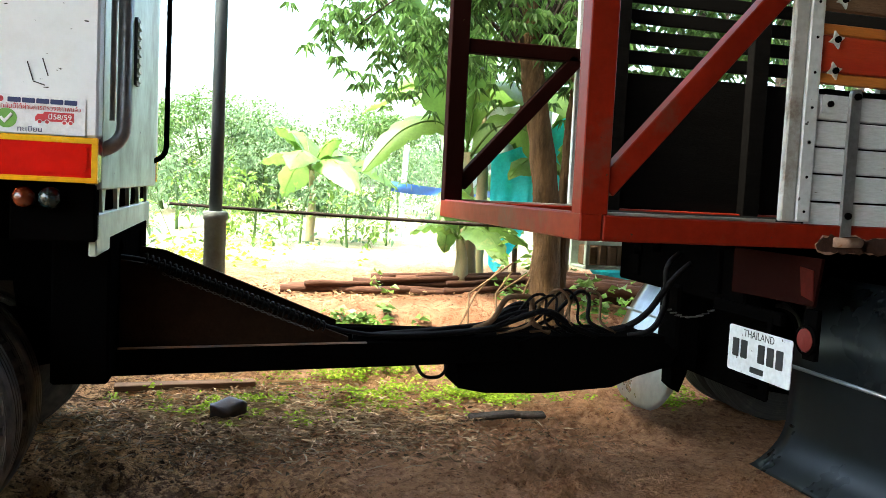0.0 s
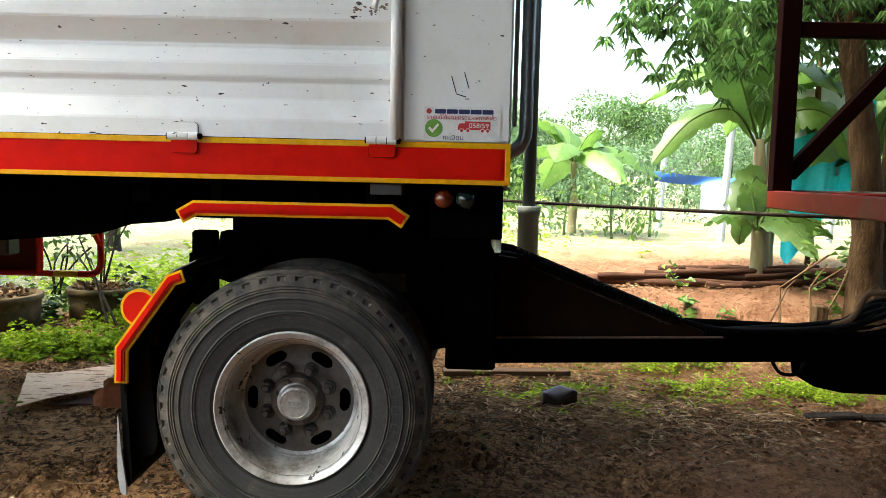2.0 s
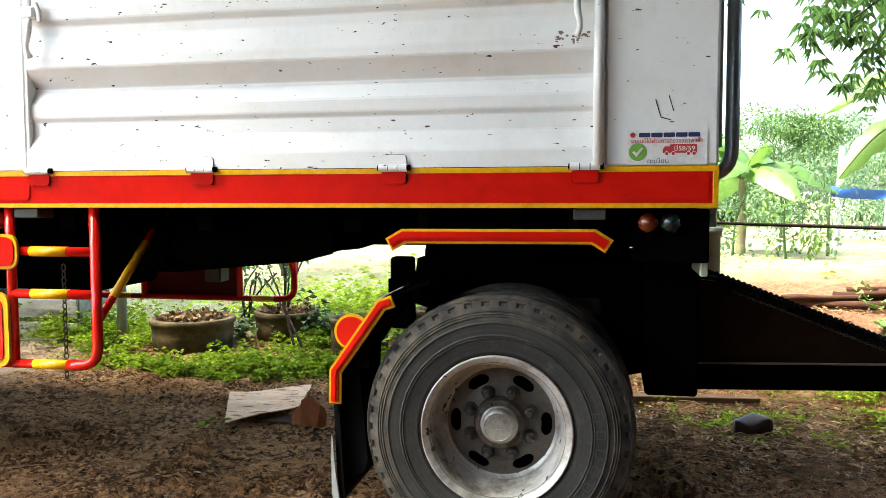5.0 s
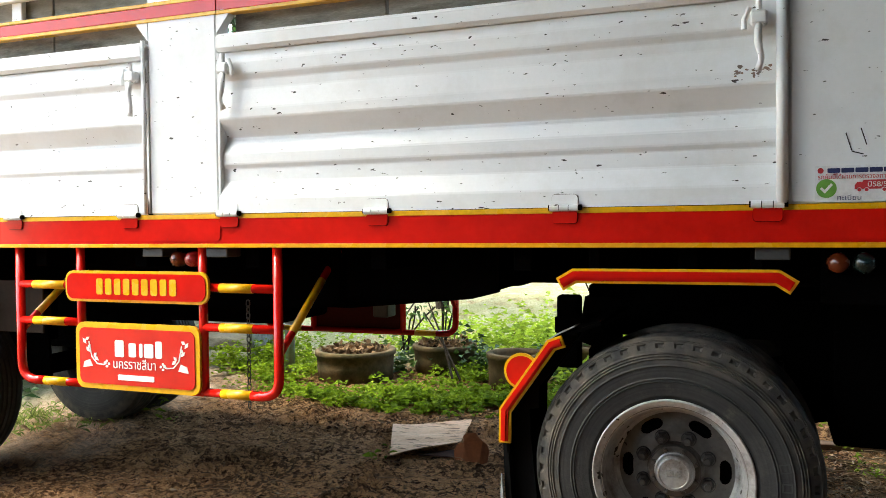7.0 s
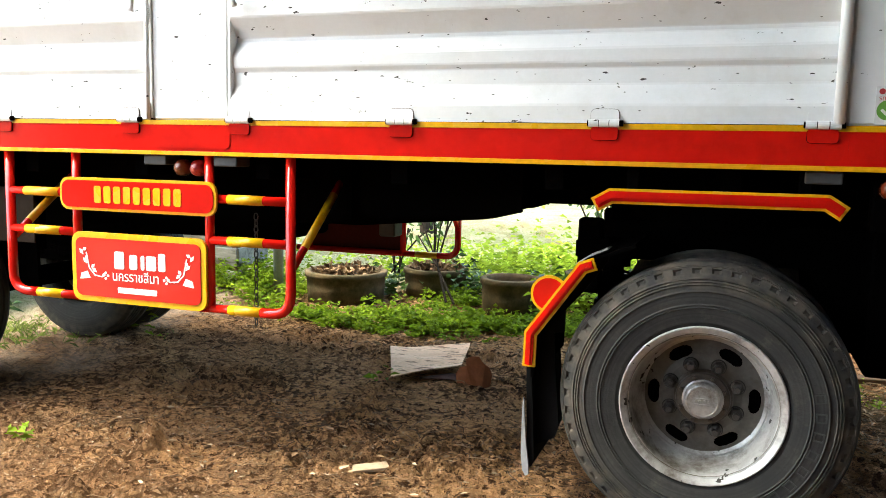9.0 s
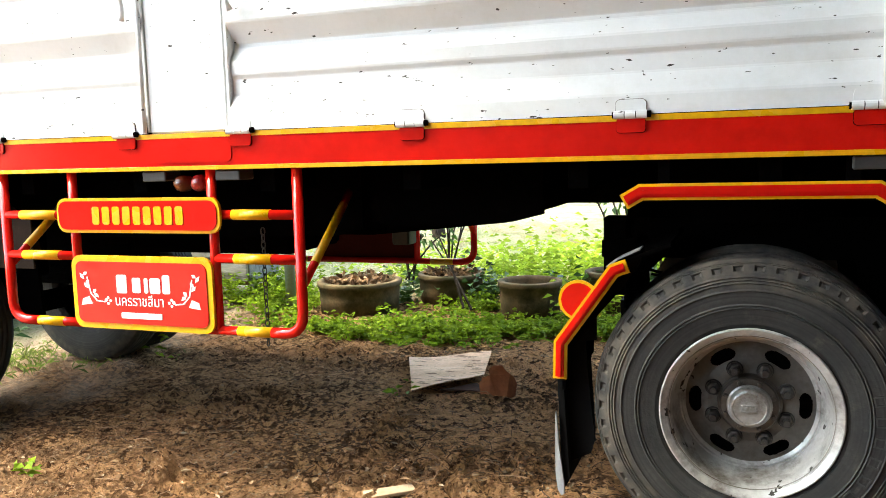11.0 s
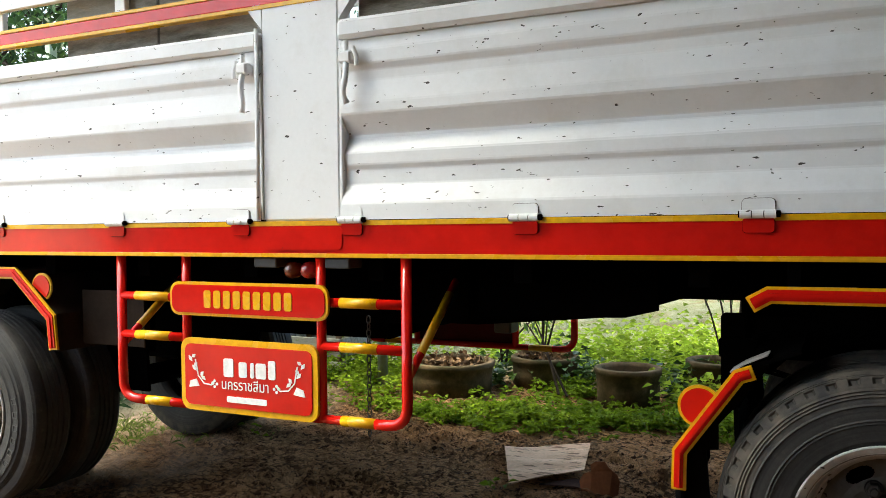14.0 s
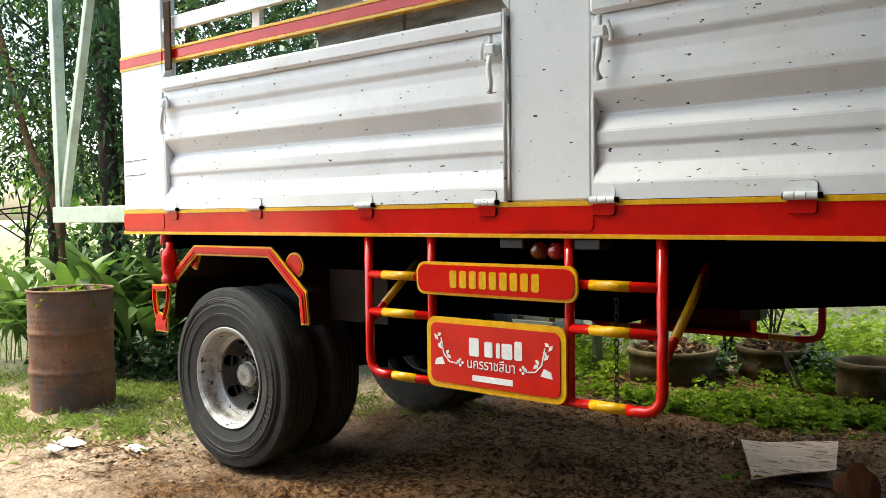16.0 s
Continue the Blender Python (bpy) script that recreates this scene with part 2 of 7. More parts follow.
INK_GREEN = material("green_print", (0.10, 0.30, 0.05), (0.20, 0.42, 0.06), 0.4, bump=0)
INK_WHITE = material("white_print", (0.85, 0.85, 0.83), (0.8, 0.8, 0.78), 0.4, bump=0)
INK_BLACK = material("black_print", (0.015, 0.015, 0.015), (0.02, 0.02, 0.02), 0.5, bump=0)
# pale tone for edges whose highlight is painted on
PALE_EDGE = material("lit_edge_tone", (0.36, 0.38, 0.40), (0.24, 0.25, 0.26), 0.5, scale=8, bump=0.1, dirt=(0.16, 0.12, 0.09), dirt_amount=0.3)
PVC = material("grey_post_sleeve", (0.20, 0.215, 0.19), (0.14, 0.15, 0.13), 0.7, scale=4, bump=0.1, dirt=(0.10, 0.09, 0.07), dirt_amount=0.3)
POST_DARK = material("dark_steel_post", (0.045, 0.055, 0.06), (0.03, 0.038, 0.042), 0.5, 0.2, scale=3)
WOOD_PALE = material("pale_dry_wood", (0.52, 0.40, 0.27), (0.38, 0.27, 0.17), 0.85, per_island=0.3)
TWIG = material("dry_twig", (0.30, 0.19, 0.11), (0.11, 0.065, 0.04), 0.9, per_island=0.6)
CONCRETE = material("mossy_concrete", (0.17, 0.12, 0.066), (0.085, 0.06, 0.033), 0.9, scale=6, fine=50, bump=0.35, dirt=(0.035, 0.034, 0.016), dirt_amount=0.52, dirt_scale=4)
SOIL = material("potting_soil", (0.09, 0.06, 0.04), (0.05, 0.035, 0.025), 0.95, bump=0.5)
CARD = material("printed_cardboard", (0.90, 0.60, 0.38), (0.76, 0.46, 0.28), 0.8, scale=9, fine=60, bump=0.1, chips=(0.30, 0.17, 0.10), chip_scale=9, chip_stretch=(1.0, 5.0, 1.0), chip_level=0.60, dirt=(0.40, 0.23, 0.13), dirt_amount=0.16, dirt_scale=14, stretch=(1, 1.6, 1))
CARD_BROWN = material("brown_cardboard", (0.32, 0.115, 0.05), (0.22, 0.075, 0.034), 0.85, scale=12, bump=0.2)
BARK = material("bark", (0.17, 0.10, 0.052), (0.06, 0.036, 0.02), 0.9, scale=8, fine=35, bump=1.0, stretch=(2, 2, 0.5), distance=0.03)
BARK_DARK = material("dark_bark", (0.06, 0.045, 0.035), (0.03, 0.024, 0.02), 0.9, scale=8, fine=35, bump=0.6, stretch=(2, 2, 0.5), distance=0.03)
RUST_AND_SHADOW = material("dark_rust_and_card_shadow", (0.075, 0.035, 0.024), (0.035, 0.02, 0.015), 0.9, scale=16, fine=80, bump=0.6)
# distance haze mixed into the leaf colour of far trees
LEAF_HAZE = material("haze_tinted_leaf", (0.17, 0.25, 0.12), (0.11, 0.19, 0.10), 0.6, spec=0.2, scale=2, fine=20, bump=0, leaf=0.4, per_island=0.4)
LOG = material("felled_log_bark", (0.085, 0.040, 0.026), (0.045, 0.022, 0.015), 0.9, scale=8, fine=50, bump=0.5, stretch=(0.4, 2, 2), per_object=0.3)
LEAF = material("tree_leaf", (0.085, 0.16, 0.03), (0.05, 0.11, 0.024), 0.5, scale=3, fine=20, bump=0, leaf=0.35, per_island=0.45)
LEAF_TREE = material("backlit_tree_leaf", (0.11, 0.20, 0.055), (0.06, 0.13, 0.035), 0.45, spec=0.3, scale=3, fine=20, bump=0, leaf=0.55, per_island=0.5)
LEAF_BROAD = material("dark_broad_leaf", (0.062, 0.115, 0.020), (0.036, 0.074, 0.014), 0.42, spec=0.4, scale=3, fine=20, bump=0, leaf=0.3, per_island=0.5)
# lighter leaf tone with sunlight put into its colour
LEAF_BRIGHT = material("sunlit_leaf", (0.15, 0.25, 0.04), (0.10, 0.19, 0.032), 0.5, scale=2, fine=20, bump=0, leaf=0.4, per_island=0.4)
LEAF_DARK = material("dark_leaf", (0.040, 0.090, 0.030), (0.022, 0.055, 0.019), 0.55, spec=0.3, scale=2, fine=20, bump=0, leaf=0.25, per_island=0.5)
# weed green raised in colour to look sunlit
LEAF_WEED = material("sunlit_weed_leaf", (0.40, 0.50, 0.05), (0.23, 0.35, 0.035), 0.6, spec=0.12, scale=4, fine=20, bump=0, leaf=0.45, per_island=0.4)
LEAF_COVER = material("ground_cover_leaf", (0.25, 0.34, 0.018), (0.115, 0.19, 0.012), 0.6, spec=0.12, scale=4, fine=20, bump=0, leaf=0.4, per_island=0.45)
BANANA = material("banana_leaf", (0.15, 0.26, 0.05), (0.09, 0.18, 0.035), 0.42, scale=3, fine=40, bump=0.08, leaf=0.45, stretch=(1, 1, 1), dirt=(0.28, 0.28, 0.07), dirt_amount=0.05, dirt_scale=3)
BANANA_STEM = material("banana_stem", (0.16, 0.17, 0.07), (0.22, 0.15, 0.08), 0.7, scale=5, bump=0.2, stretch=(3, 3, 0.5))
BLADE = material("grass_blade", (0.20, 0.30, 0.05), (0.30, 0.34, 0.10), 0.6, scale=2, bump=0, leaf=0.3, per_island=0.5)
DEAD = material("dead_leaf", (0.34, 0.22, 0.125), (0.10, 0.055, 0.028), 0.85, scale=5, bump=0.1, per_island=0.75)
STRAW = material("dry_straw", (0.66, 0.50, 0.33), (0.30, 0.20, 0.12), 0.85, scale=5, bump=0.1, per_island=0.55)
CLOD = material("earth_clod", (0.19, 0.108, 0.058), (0.10, 0.055, 0.029), 0.95, scale=20, fine=120, bump=0.5, per_island=0.3)
TEAL = material("teal_tarp", (0.06, 0.66, 0.72), (0.03, 0.50, 0.56), 0.4, scale=9, fine=40, bump=0.3, leaf=0.4)
TARP_WHITE = material("white_tarp", (0.62, 0.68, 0.68), (0.52, 0.58, 0.6), 0.5, scale=3, bump=0.1, leaf=0.3)
TARP_BLUE = material("blue_tarp", (0.03, 0.12, 0.42), (0.025, 0.09, 0.33), 0.4, scale=3, bump=0.1)
WHITE_POST = material("whitewashed_post", (0.36, 0.38, 0.38), (0.26, 0.28, 0.28), 0.8, bump=0.15)
ROOF = material("grey_roof_sheet", (0.10, 0.098, 0.092), (0.07, 0.068, 0.064), 0.6, scale=2)
WALL = material("dark_brown_boarding", (0.085, 0.068, 0.052), (0.055, 0.045, 0.036), 0.85, scale=3, bump=0.2)
LITTER = material("white_litter_paper", (0.72, 0.72, 0.70), (0.6, 0.6, 0.58), 0.8, bump=0.2)
HOSE = material("black_hose", (0.005, 0.005, 0.0055), (0.009, 0.008, 0.008), 0.7, spec=0.06, fine=150, bump=0.4)
CHAIN = material("dull_chain_steel", (0.10, 0.098, 0.092), (0.05, 0.046, 0.04), 0.5, 0.6)
CAN_BLUE = material("crushed_can", (0.014, 0.016, 0.022), (0.05, 0.025, 0.018), 0.6, 0.0, scale=14)

# ---- mesh helpers ----


def root_of(ob):
    v = Vector()
    while ob is not None:
        v += ob.location
        ob = ob.parent
    return v


def part(name, bm, mat, parent=None, label="", smooth=False):
    """One mesh object; the bmesh is in world coordinates."""
    if parent is not None:
        bmesh.ops.translate(bm, verts=bm.verts, vec=-root_of(parent))
    me = bpy.data.meshes.new(name)
    bm.to_mesh(me)
    bm.free()
    me.materials.append(mat)
    if smooth:
        me.shade_smooth()
    ob = new(name, me)
    ob.parent = parent
    return tagged(ob, label) if label else ob


def piece(name, mesh, parent, at, rot=(0, 0, 0), scale=(1, 1, 1), label=""):
    """An object of its own on shared mesh data, at a world place."""
    ob = new(name, mesh)
    ob.parent = parent
    ob.location = Vector(at) - (root_of(parent) if parent else Vector())
    ob.rotation_euler, ob.scale = Euler(rot), scale
    return tagged(ob, label) if label else ob


def mesh_of(name, bm, mat, smooth=False, crisp=0):
    me = bpy.data.meshes.new(name)
    bm.to_mesh(me)
    bm.free()
    me.materials.append(mat)
    if smooth:
        me.shade_smooth()
    if crisp:
        me.set_sharp_from_angle(angle=radians(crisp))
    return me


def thing(name, at, label, category, group="", kind=""):
    ob = new(name)
    ob.location = at
    ob.empty_display_size = 0.2
    return tagged(ob, label, category, group, kind)


def box(lo, hi, bevel=0.004, bm=None, turn=None):
    bm = bm or bmesh.new()
    c = [(a + b) / 2 for a, b in zip(lo, hi)]
    s = [abs(b - a) for a, b in zip(lo, hi)]
    m = Matrix.Translation(c) @ (turn.to_4x4() if turn else Matrix()) @ Matrix.Diagonal((*s, 1))
    r = bmesh.ops.create_cube(bm, size=1, matrix=m)
    if bevel:
        es = list({e for v in r["verts"] for e in v.link_edges})
        bmesh.ops.bevel(bm, geom=es, offset=min(bevel, min(s) * 0.4), segments=1, affect="EDGES")
    return bm


def bar(p, q, w, h, bevel=0.004, bm=None, up=(0, 0, 1)):
    """A box from p to q, w across and h along up."""
    p, q = Vector(p), Vector(q)
    x = (q - p).normalized()
    y = Vector(up).cross(x).normalized()
    z = x.cross(y)
    rot = Matrix((x, y, z)).transposed()
    d = (q - p).length / 2
    c = (p + q) / 2
    bm = bm or bmesh.new()
    r = bmesh.ops.create_cube(bm, size=1, matrix=Matrix.Translation(c) @ rot.to_4x4() @ Matrix.Diagonal((2 * d, w, h, 1)))
    if bevel:
        es = list({e for v in r["verts"] for e in v.link_edges})
        bmesh.ops.bevel(bm, geom=es, offset=min(bevel, min(w, h) * 0.4), segments=1, affect="EDGES")
    return bm


def tube(pts, r, seg=10, bm=None, cap=True):
    """A round tube along points; r is one radius or one per point."""
    bm = bm or bmesh.new()
    pts = [Vector(p) for p in pts]
    rs = r if isinstance(r, (list, tuple)) else [r] * len(pts)
    rings, up = [], None
    for i, p in enumerate(pts):
        d = (pts[min(i + 1, len(pts) - 1)] - pts[max(i - 1, 0)]).normalized()
        if up is None:
            up = d.orthogonal().normalized()
        side = d.cross(up)
        side = side.normalized() if side.length > 1e-6 else d.orthogonal().normalized()
        up = side.cross(d).normalized()
        rings.append([bm.verts.new(p + (up * math.cos(a) + side * math.sin(a)) * rs[i]) for a in (2 * math.pi * k / seg for k in range(seg))])
    for a, b in zip(rings, rings[1:]):
        for k in range(seg):
            bm.faces.new((a[k], b[k], b[(k + 1) % seg], a[(k + 1) % seg]))
    if cap:
        bm.faces.new(rings[0])
        bm.faces.new(list(reversed(rings[-1])))
    bmesh.ops.recalc_face_normals(bm, faces=bm.faces)
    return bm


def bend(pts, r, n=5):
    """Rounds the inner corners of a run of points."""
    pts = [Vector(p) for p in pts]
    out = [pts[0]]
    for a, b, c in zip(pts, pts[1:], pts[2:]):
        p, q = b + (a - b).normalized() * r, b + (c - b).normalized() * r
        out += [p * (1 - t) ** 2 + b * 2 * t * (1 - t) + q * t * t for t in (k / n for k in range(n + 1))]
    return out + [pts[-1]]


def prism(poly, lo, hi, axis="y", bevel=0.0, bm=None):
    """An outline in the xz plane (axis y), the yz plane (axis x) or the xy plane (axis z), drawn out from lo to hi."""
    bm = bm or bmesh.new()
    place = {"y": lambda a, b, d: (a, d, b), "x": lambda a, b, d: (d, a, b), "z": lambda a, b, d: (a, b, d)}[axis]
    f = [bm.verts.new(place(a, b, lo)) for a, b in poly]
    g = [bm.verts.new(place(a, b, hi)) for a, b in poly]
    fs = [bm.faces.new(f), bm.faces.new(g[::-1])]
    n = len(poly)
    fs += [bm.faces.new((f[(i + 1) % n], f[i], g[i], g[(i + 1) % n])) for i in range(n)]
    bmesh.ops.recalc_face_normals(bm, faces=fs)
    if bevel:
        bmesh.ops.bevel(bm, geom=[e for v in f for e in v.link_edges], offset=bevel, segments=2, affect="EDGES")
    return bm


def ribbon(pts, w):
    """The outline of a band of width w along points in a plane, with mitred bends."""
    pts = [Vector(p) for p in pts]
    left, right = [], []
    for i, p in enumerate(pts):
        d0 = (p - pts[i - 1]).normalized() if i else (pts[1] - p).normalized()
        d1 = (pts[i + 1] - p).normalized() if i < len(pts) - 1 else d0
        n0, n1 = Vector((-d0.y, d0.x)), Vector((-d1.y, d1.x))
        m = (n0 + n1).normalized()
        k = w / 2 / max(0.4, m.dot(n0))
        left.append(tuple(p + m * k))
        right.append(tuple(p - m * k))
    return left + right[::-1]


def round_rect(x0, z0, x1, z1, r, n=5):
    out = []
    for cx, cz, a0 in ((x1 - r, z1 - r, 0), (x0 + r, z1 - r, 90), (x0 + r, z0 + r, 180), (x1 - r, z0 + r, 270)):
        out += [(cx + r * math.cos(radians(a0 + 90 * k / n)), cz + r * math.sin(radians(a0 + 90 * k / n))) for k in range(n + 1)]
    return out


def disc(cx, cz, r, n=20, a0=0, a1=360):
    return [(cx + r * math.cos(radians(a0 + (a1 - a0) * k / n)), cz + r * math.sin(radians(a0 + (a1 - a0) * k / n))) for k in range(n if a1 - a0 == 360 else n + 1)]


def lathe(profile, seg=64, centre=(0, 0, 0), axis="y", bm=None, close=False, wobble=None):
    """Turns (radius, along) points round the axis."""
    bm = bm or bmesh.new()
    c = Vector(centre)
    rings = []
    for j, (r, h) in enumerate(profile):
        ring = []
        for k in range(seg):
            a = 2 * math.pi * k / seg
            rr = r if wobble is None else wobble(j, k, r)
            x, y = rr * math.cos(a), rr * math.sin(a)
            ring.append(bm.verts.new(c + Vector((x, h, y) if axis == "y" else (x, y, h) if axis == "z" else (h, x, y))))
        rings.append(ring)
    for a, b in zip(rings, rings[1:] + (rings[:1] if close else [])):
        for k in range(seg):
            bm.faces.new((a[k], a[(k + 1) % seg], b[(k + 1) % seg], b[k]))
    bmesh.ops.recalc_face_normals(bm, faces=bm.faces)
    return bm


def smooth_line(pts, n=14):
    out = []
    P = [pts[0]] + list(pts) + [pts[-1]]
    for i in range(1, len(P) - 2):
        a, b, c, d = (Vector(P[i + k]) for k in (-1, 0, 1, 2))
        for k in range(n):
            t = k / n
            out.append(0.5 * ((2 * b) + (c - a) * t + (2 * a - 5 * b + 4 * c - d) * t * t + (3 * b - a - 3 * c + d) * t ** 3))
    return out + [Vector(pts[-1])]


def lettering(name, words, size, at, mat, parent, width=None, facing="-y"):
    """Flat raised letters of the built-in font, centred at a place, facing -y or -x."""
    cu = bpy.data.curves.new(name, "FONT")
    cu.body, cu.size, cu.extrude, cu.align_x, cu.align_y = words, size, 0.0006, "CENTER", "CENTER"
    tmp = new(name, cu)
    me = bpy.data.meshes.new_from_object(tmp.evaluated_get(bpy.context.evaluated_depsgraph_get()))
    bpy.data.objects.remove(tmp)
    me.materials.clear()
    me.materials.append(mat)
    if width:
        xs = [v.co.x for v in me.vertices]
        k = width / max(1e-6, max(xs) - min(xs))
        for v in me.vertices:
            v.co.x *= k
    ob = new(name, me)
    ob.parent = parent
    ob.location = Vector(at) - root_of(parent)
    ob.rotation_euler = (radians(90), 0, 0) if facing == "-y" else (radians(90), 0, radians(-90))
    return ob


def leaf_mesh(name, mat, centres, dirs, length, width, droop=0.25, spread=None):
    """Many small folded leaves in one mesh, from arrays of places and directions."""
    rng = np.random.default_rng(len(centres) + int(length * 1000))
    c, d = np.asarray(centres, float), np.asarray(dirs, float)
    n = len(c)
    d = d / np.maximum(1e-6, np.linalg.norm(d, axis=1, keepdims=True))
    up = rng.normal(size=(n, 3)) * 0.5 + np.array([0, 0, 1.0])
    side = np.cross(d, up)
    side /= np.maximum(1e-6, np.linalg.norm(side, axis=1, keepdims=True))
    nor = np.cross(side, d)
    ll = length * rng.uniform(0.6, 1.25, (n, 1))
    ww = width * rng.uniform(0.7, 1.2, (n, 1))
    base, tip = c, c + d * ll - np.array([0, 0, 1.0]) * ll * droop
    mid = c + d * ll * 0.45
    lift = nor * ww * 0.22
    v = np.stack([base, mid + side * ww / 2 + lift, tip, mid - side * ww / 2 + lift], 1).reshape(-1, 3)
    f = np.arange(4 * n).reshape(n, 4)
    faces = np.concatenate([f[:, [0, 1, 2]], f[:, [0, 2, 3]]])
    me = bpy.data.meshes.new(name)
    me.from_pydata(v.tolist(), [], faces.tolist())
    me.materials.append(mat)
    return me

# ---- ground ----
NEAR, FAR = 2.80, 4.95          # the two side planes of the trailer
MID = (NEAR + FAR) / 2


def step(a, b, v):
    t = min(1.0, max(0.0, (v - a) / (b - a)))
    return t * t * (3 - 2 * t)


def bank(x, y):
    """The height of the land without its small relief."""
    return 0.40 * step(5.35, 6.7, y) * step(-1.6, 0.1, x) + 0.25 * step(8, 16, y) * (1 - step(-1.6, 0.1, x)) - 0.5 * step(40, 200, abs(x) + abs(y))


def land(x, y):
    near = 1 - step(9, 16, math.hypot(x + 2, y - 3.5))
    z = bank(x, y) + 0.03 * noise.noise((x * 0.6, y * 0.6, 1.0))
    if near > 0:
        rough = 0.55 + 0.45 * noise.noise((x * 0.9, y * 0.9, 4.0))
        lump = max(0.0, 0.55 - noise.voronoi((x * 11 + 0.5 * noise.noise((x * 7, y * 7, 3.0)), y * 11, 0.0))[0][0])
        crumb = max(0.0, 0.5 - noise.voronoi((x * 24, y * 24, 3.0))[0][0])
        loose = step(-0.25, 0.35, noise.noise((x * 1.7, y * 1.7, 9.0)))
        z += near * (0.050 * loose * lump + 0.062 * (0.25 + 0.75 * loose) * (noise.turbulence((x * 6.2, y * 6.2, 0.0), 5, True) - 0.45) + 0.07 * loose * max(0.0, noise.noise((x * 5.3, y * 5.3, 7.0)) - 0.10) + 0.040 * crumb * (0.5 + 0.5 * loose))
        z += 0.13 * math.exp(-((x + 3.38) ** 2 + (y - 2.80) ** 2) / 0.009) * (0.8 + 0.9 * noise.noise((x * 17, y * 17, 0.0)))
        z += near * rough * (0.030 * noise.fractal((x * 2.6, y * 2.6, 0.0), 0.75, 2.1, 5) + 0.030 * max(0.0, noise.noise((x * 9, y * 9, 2.0)) + 0.05) + 0.012 * abs(noise.noise((x * 23, y * 23, 5.0))))
    return z


def ground_material():
    m = bpy.data.materials.new("earth_and_grass")
    m.use_nodes = True
    n, lk = m.node_tree.nodes, m.node_tree.links
    b = n["Principled BSDF"]
    co = n.new("ShaderNodeTexCoord")

    def tex(s, d=5.0, r=0.6):
        t = n.new("ShaderNodeTexNoise")
        t.inputs["Scale"].default_value, t.inputs["Detail"].default_value, t.inputs["Roughness"].default_value = s, d, r
        lk.new(co.outputs["Object"], t.inputs["Vector"])
        return t.outputs["Fac"]

    def rng_(f, lo, hi, a=0.0, z=1.0):
        r = n.new("ShaderNodeMapRange")
        for k, v in zip(("From Min", "From Max", "To Min", "To Max"), (lo, hi, a, z)):
            r.inputs[k].default_value = v
        lk.new(f, r.inputs["Value"])
        return r.outputs[0]

    def mix(f, c1, c2):
        x = n.new("ShaderNodeMix")
        x.data_type = "RGBA"
        lk.new(f, x.inputs["Factor"])
        for c, k in ((c1, 6), (c2, 7)):
            if isinstance(c, tuple):
                x.inputs[k].default_value = (*c, 1)
            else:
                lk.new(c, x.inputs[k])
        return x.outputs[2]

    def op(kind, p, q):
        x = n.new("ShaderNodeMath")
        x.operation, x.use_clamp = kind, True
        for v, k in ((p, 0), (q, 1)):
            if isinstance(v, float):
                x.inputs[k].default_value = v
            else:
                lk.new(v, x.inputs[k])
        return x.outputs[0]

    soil = mix(rng_(tex(1.3, 5), 0.36, 0.62), (0.64, 0.375, 0.19), (0.54, 0.285, 0.132))
    soil = mix(rng_(tex(6, 8, 0.72), 0.47, 0.62, 0.0, 0.85), soil, (0.22, 0.105, 0.046))
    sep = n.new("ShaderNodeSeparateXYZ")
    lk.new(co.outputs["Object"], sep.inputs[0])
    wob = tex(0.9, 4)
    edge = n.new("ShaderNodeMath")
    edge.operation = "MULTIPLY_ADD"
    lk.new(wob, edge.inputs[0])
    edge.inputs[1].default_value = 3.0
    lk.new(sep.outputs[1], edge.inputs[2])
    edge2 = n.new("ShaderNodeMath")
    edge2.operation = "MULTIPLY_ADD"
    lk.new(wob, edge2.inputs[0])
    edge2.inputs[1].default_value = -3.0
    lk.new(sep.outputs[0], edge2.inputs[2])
    # paler soil by the trailer, darker in front, painted to even the ground's light
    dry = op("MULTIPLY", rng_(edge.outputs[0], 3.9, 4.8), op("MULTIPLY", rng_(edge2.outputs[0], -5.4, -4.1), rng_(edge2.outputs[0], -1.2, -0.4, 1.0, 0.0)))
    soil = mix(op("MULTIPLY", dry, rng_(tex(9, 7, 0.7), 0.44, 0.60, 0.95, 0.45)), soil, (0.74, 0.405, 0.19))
    front_dark = op("MULTIPLY", rng_(edge.outputs[0], 4.1, 4.9, 1.0, 0.0), rng_(edge2.outputs[0], -3.9, -2.9, 1.0, 0.0))
    soil = mix(op("MULTIPLY", front_dark, rng_(tex(7, 7, 0.7), 0.42, 0.58, 0.60, 0.95)), soil, (0.185, 0.108, 0.060))
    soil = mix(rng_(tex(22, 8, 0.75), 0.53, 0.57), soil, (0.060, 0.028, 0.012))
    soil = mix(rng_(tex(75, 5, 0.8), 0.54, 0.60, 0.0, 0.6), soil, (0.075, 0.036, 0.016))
    soil = mix(rng_(tex(45, 4, 0.7), 0.60, 0.66, 0.0, 0.6), soil, (0.60, 0.45, 0.31))
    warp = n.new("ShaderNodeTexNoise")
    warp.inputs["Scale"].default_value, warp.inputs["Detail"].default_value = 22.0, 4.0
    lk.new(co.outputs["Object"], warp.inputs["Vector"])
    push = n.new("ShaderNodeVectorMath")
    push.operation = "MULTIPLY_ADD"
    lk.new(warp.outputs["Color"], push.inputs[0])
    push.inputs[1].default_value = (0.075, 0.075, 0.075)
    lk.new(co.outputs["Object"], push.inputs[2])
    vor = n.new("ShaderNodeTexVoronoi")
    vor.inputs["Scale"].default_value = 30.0
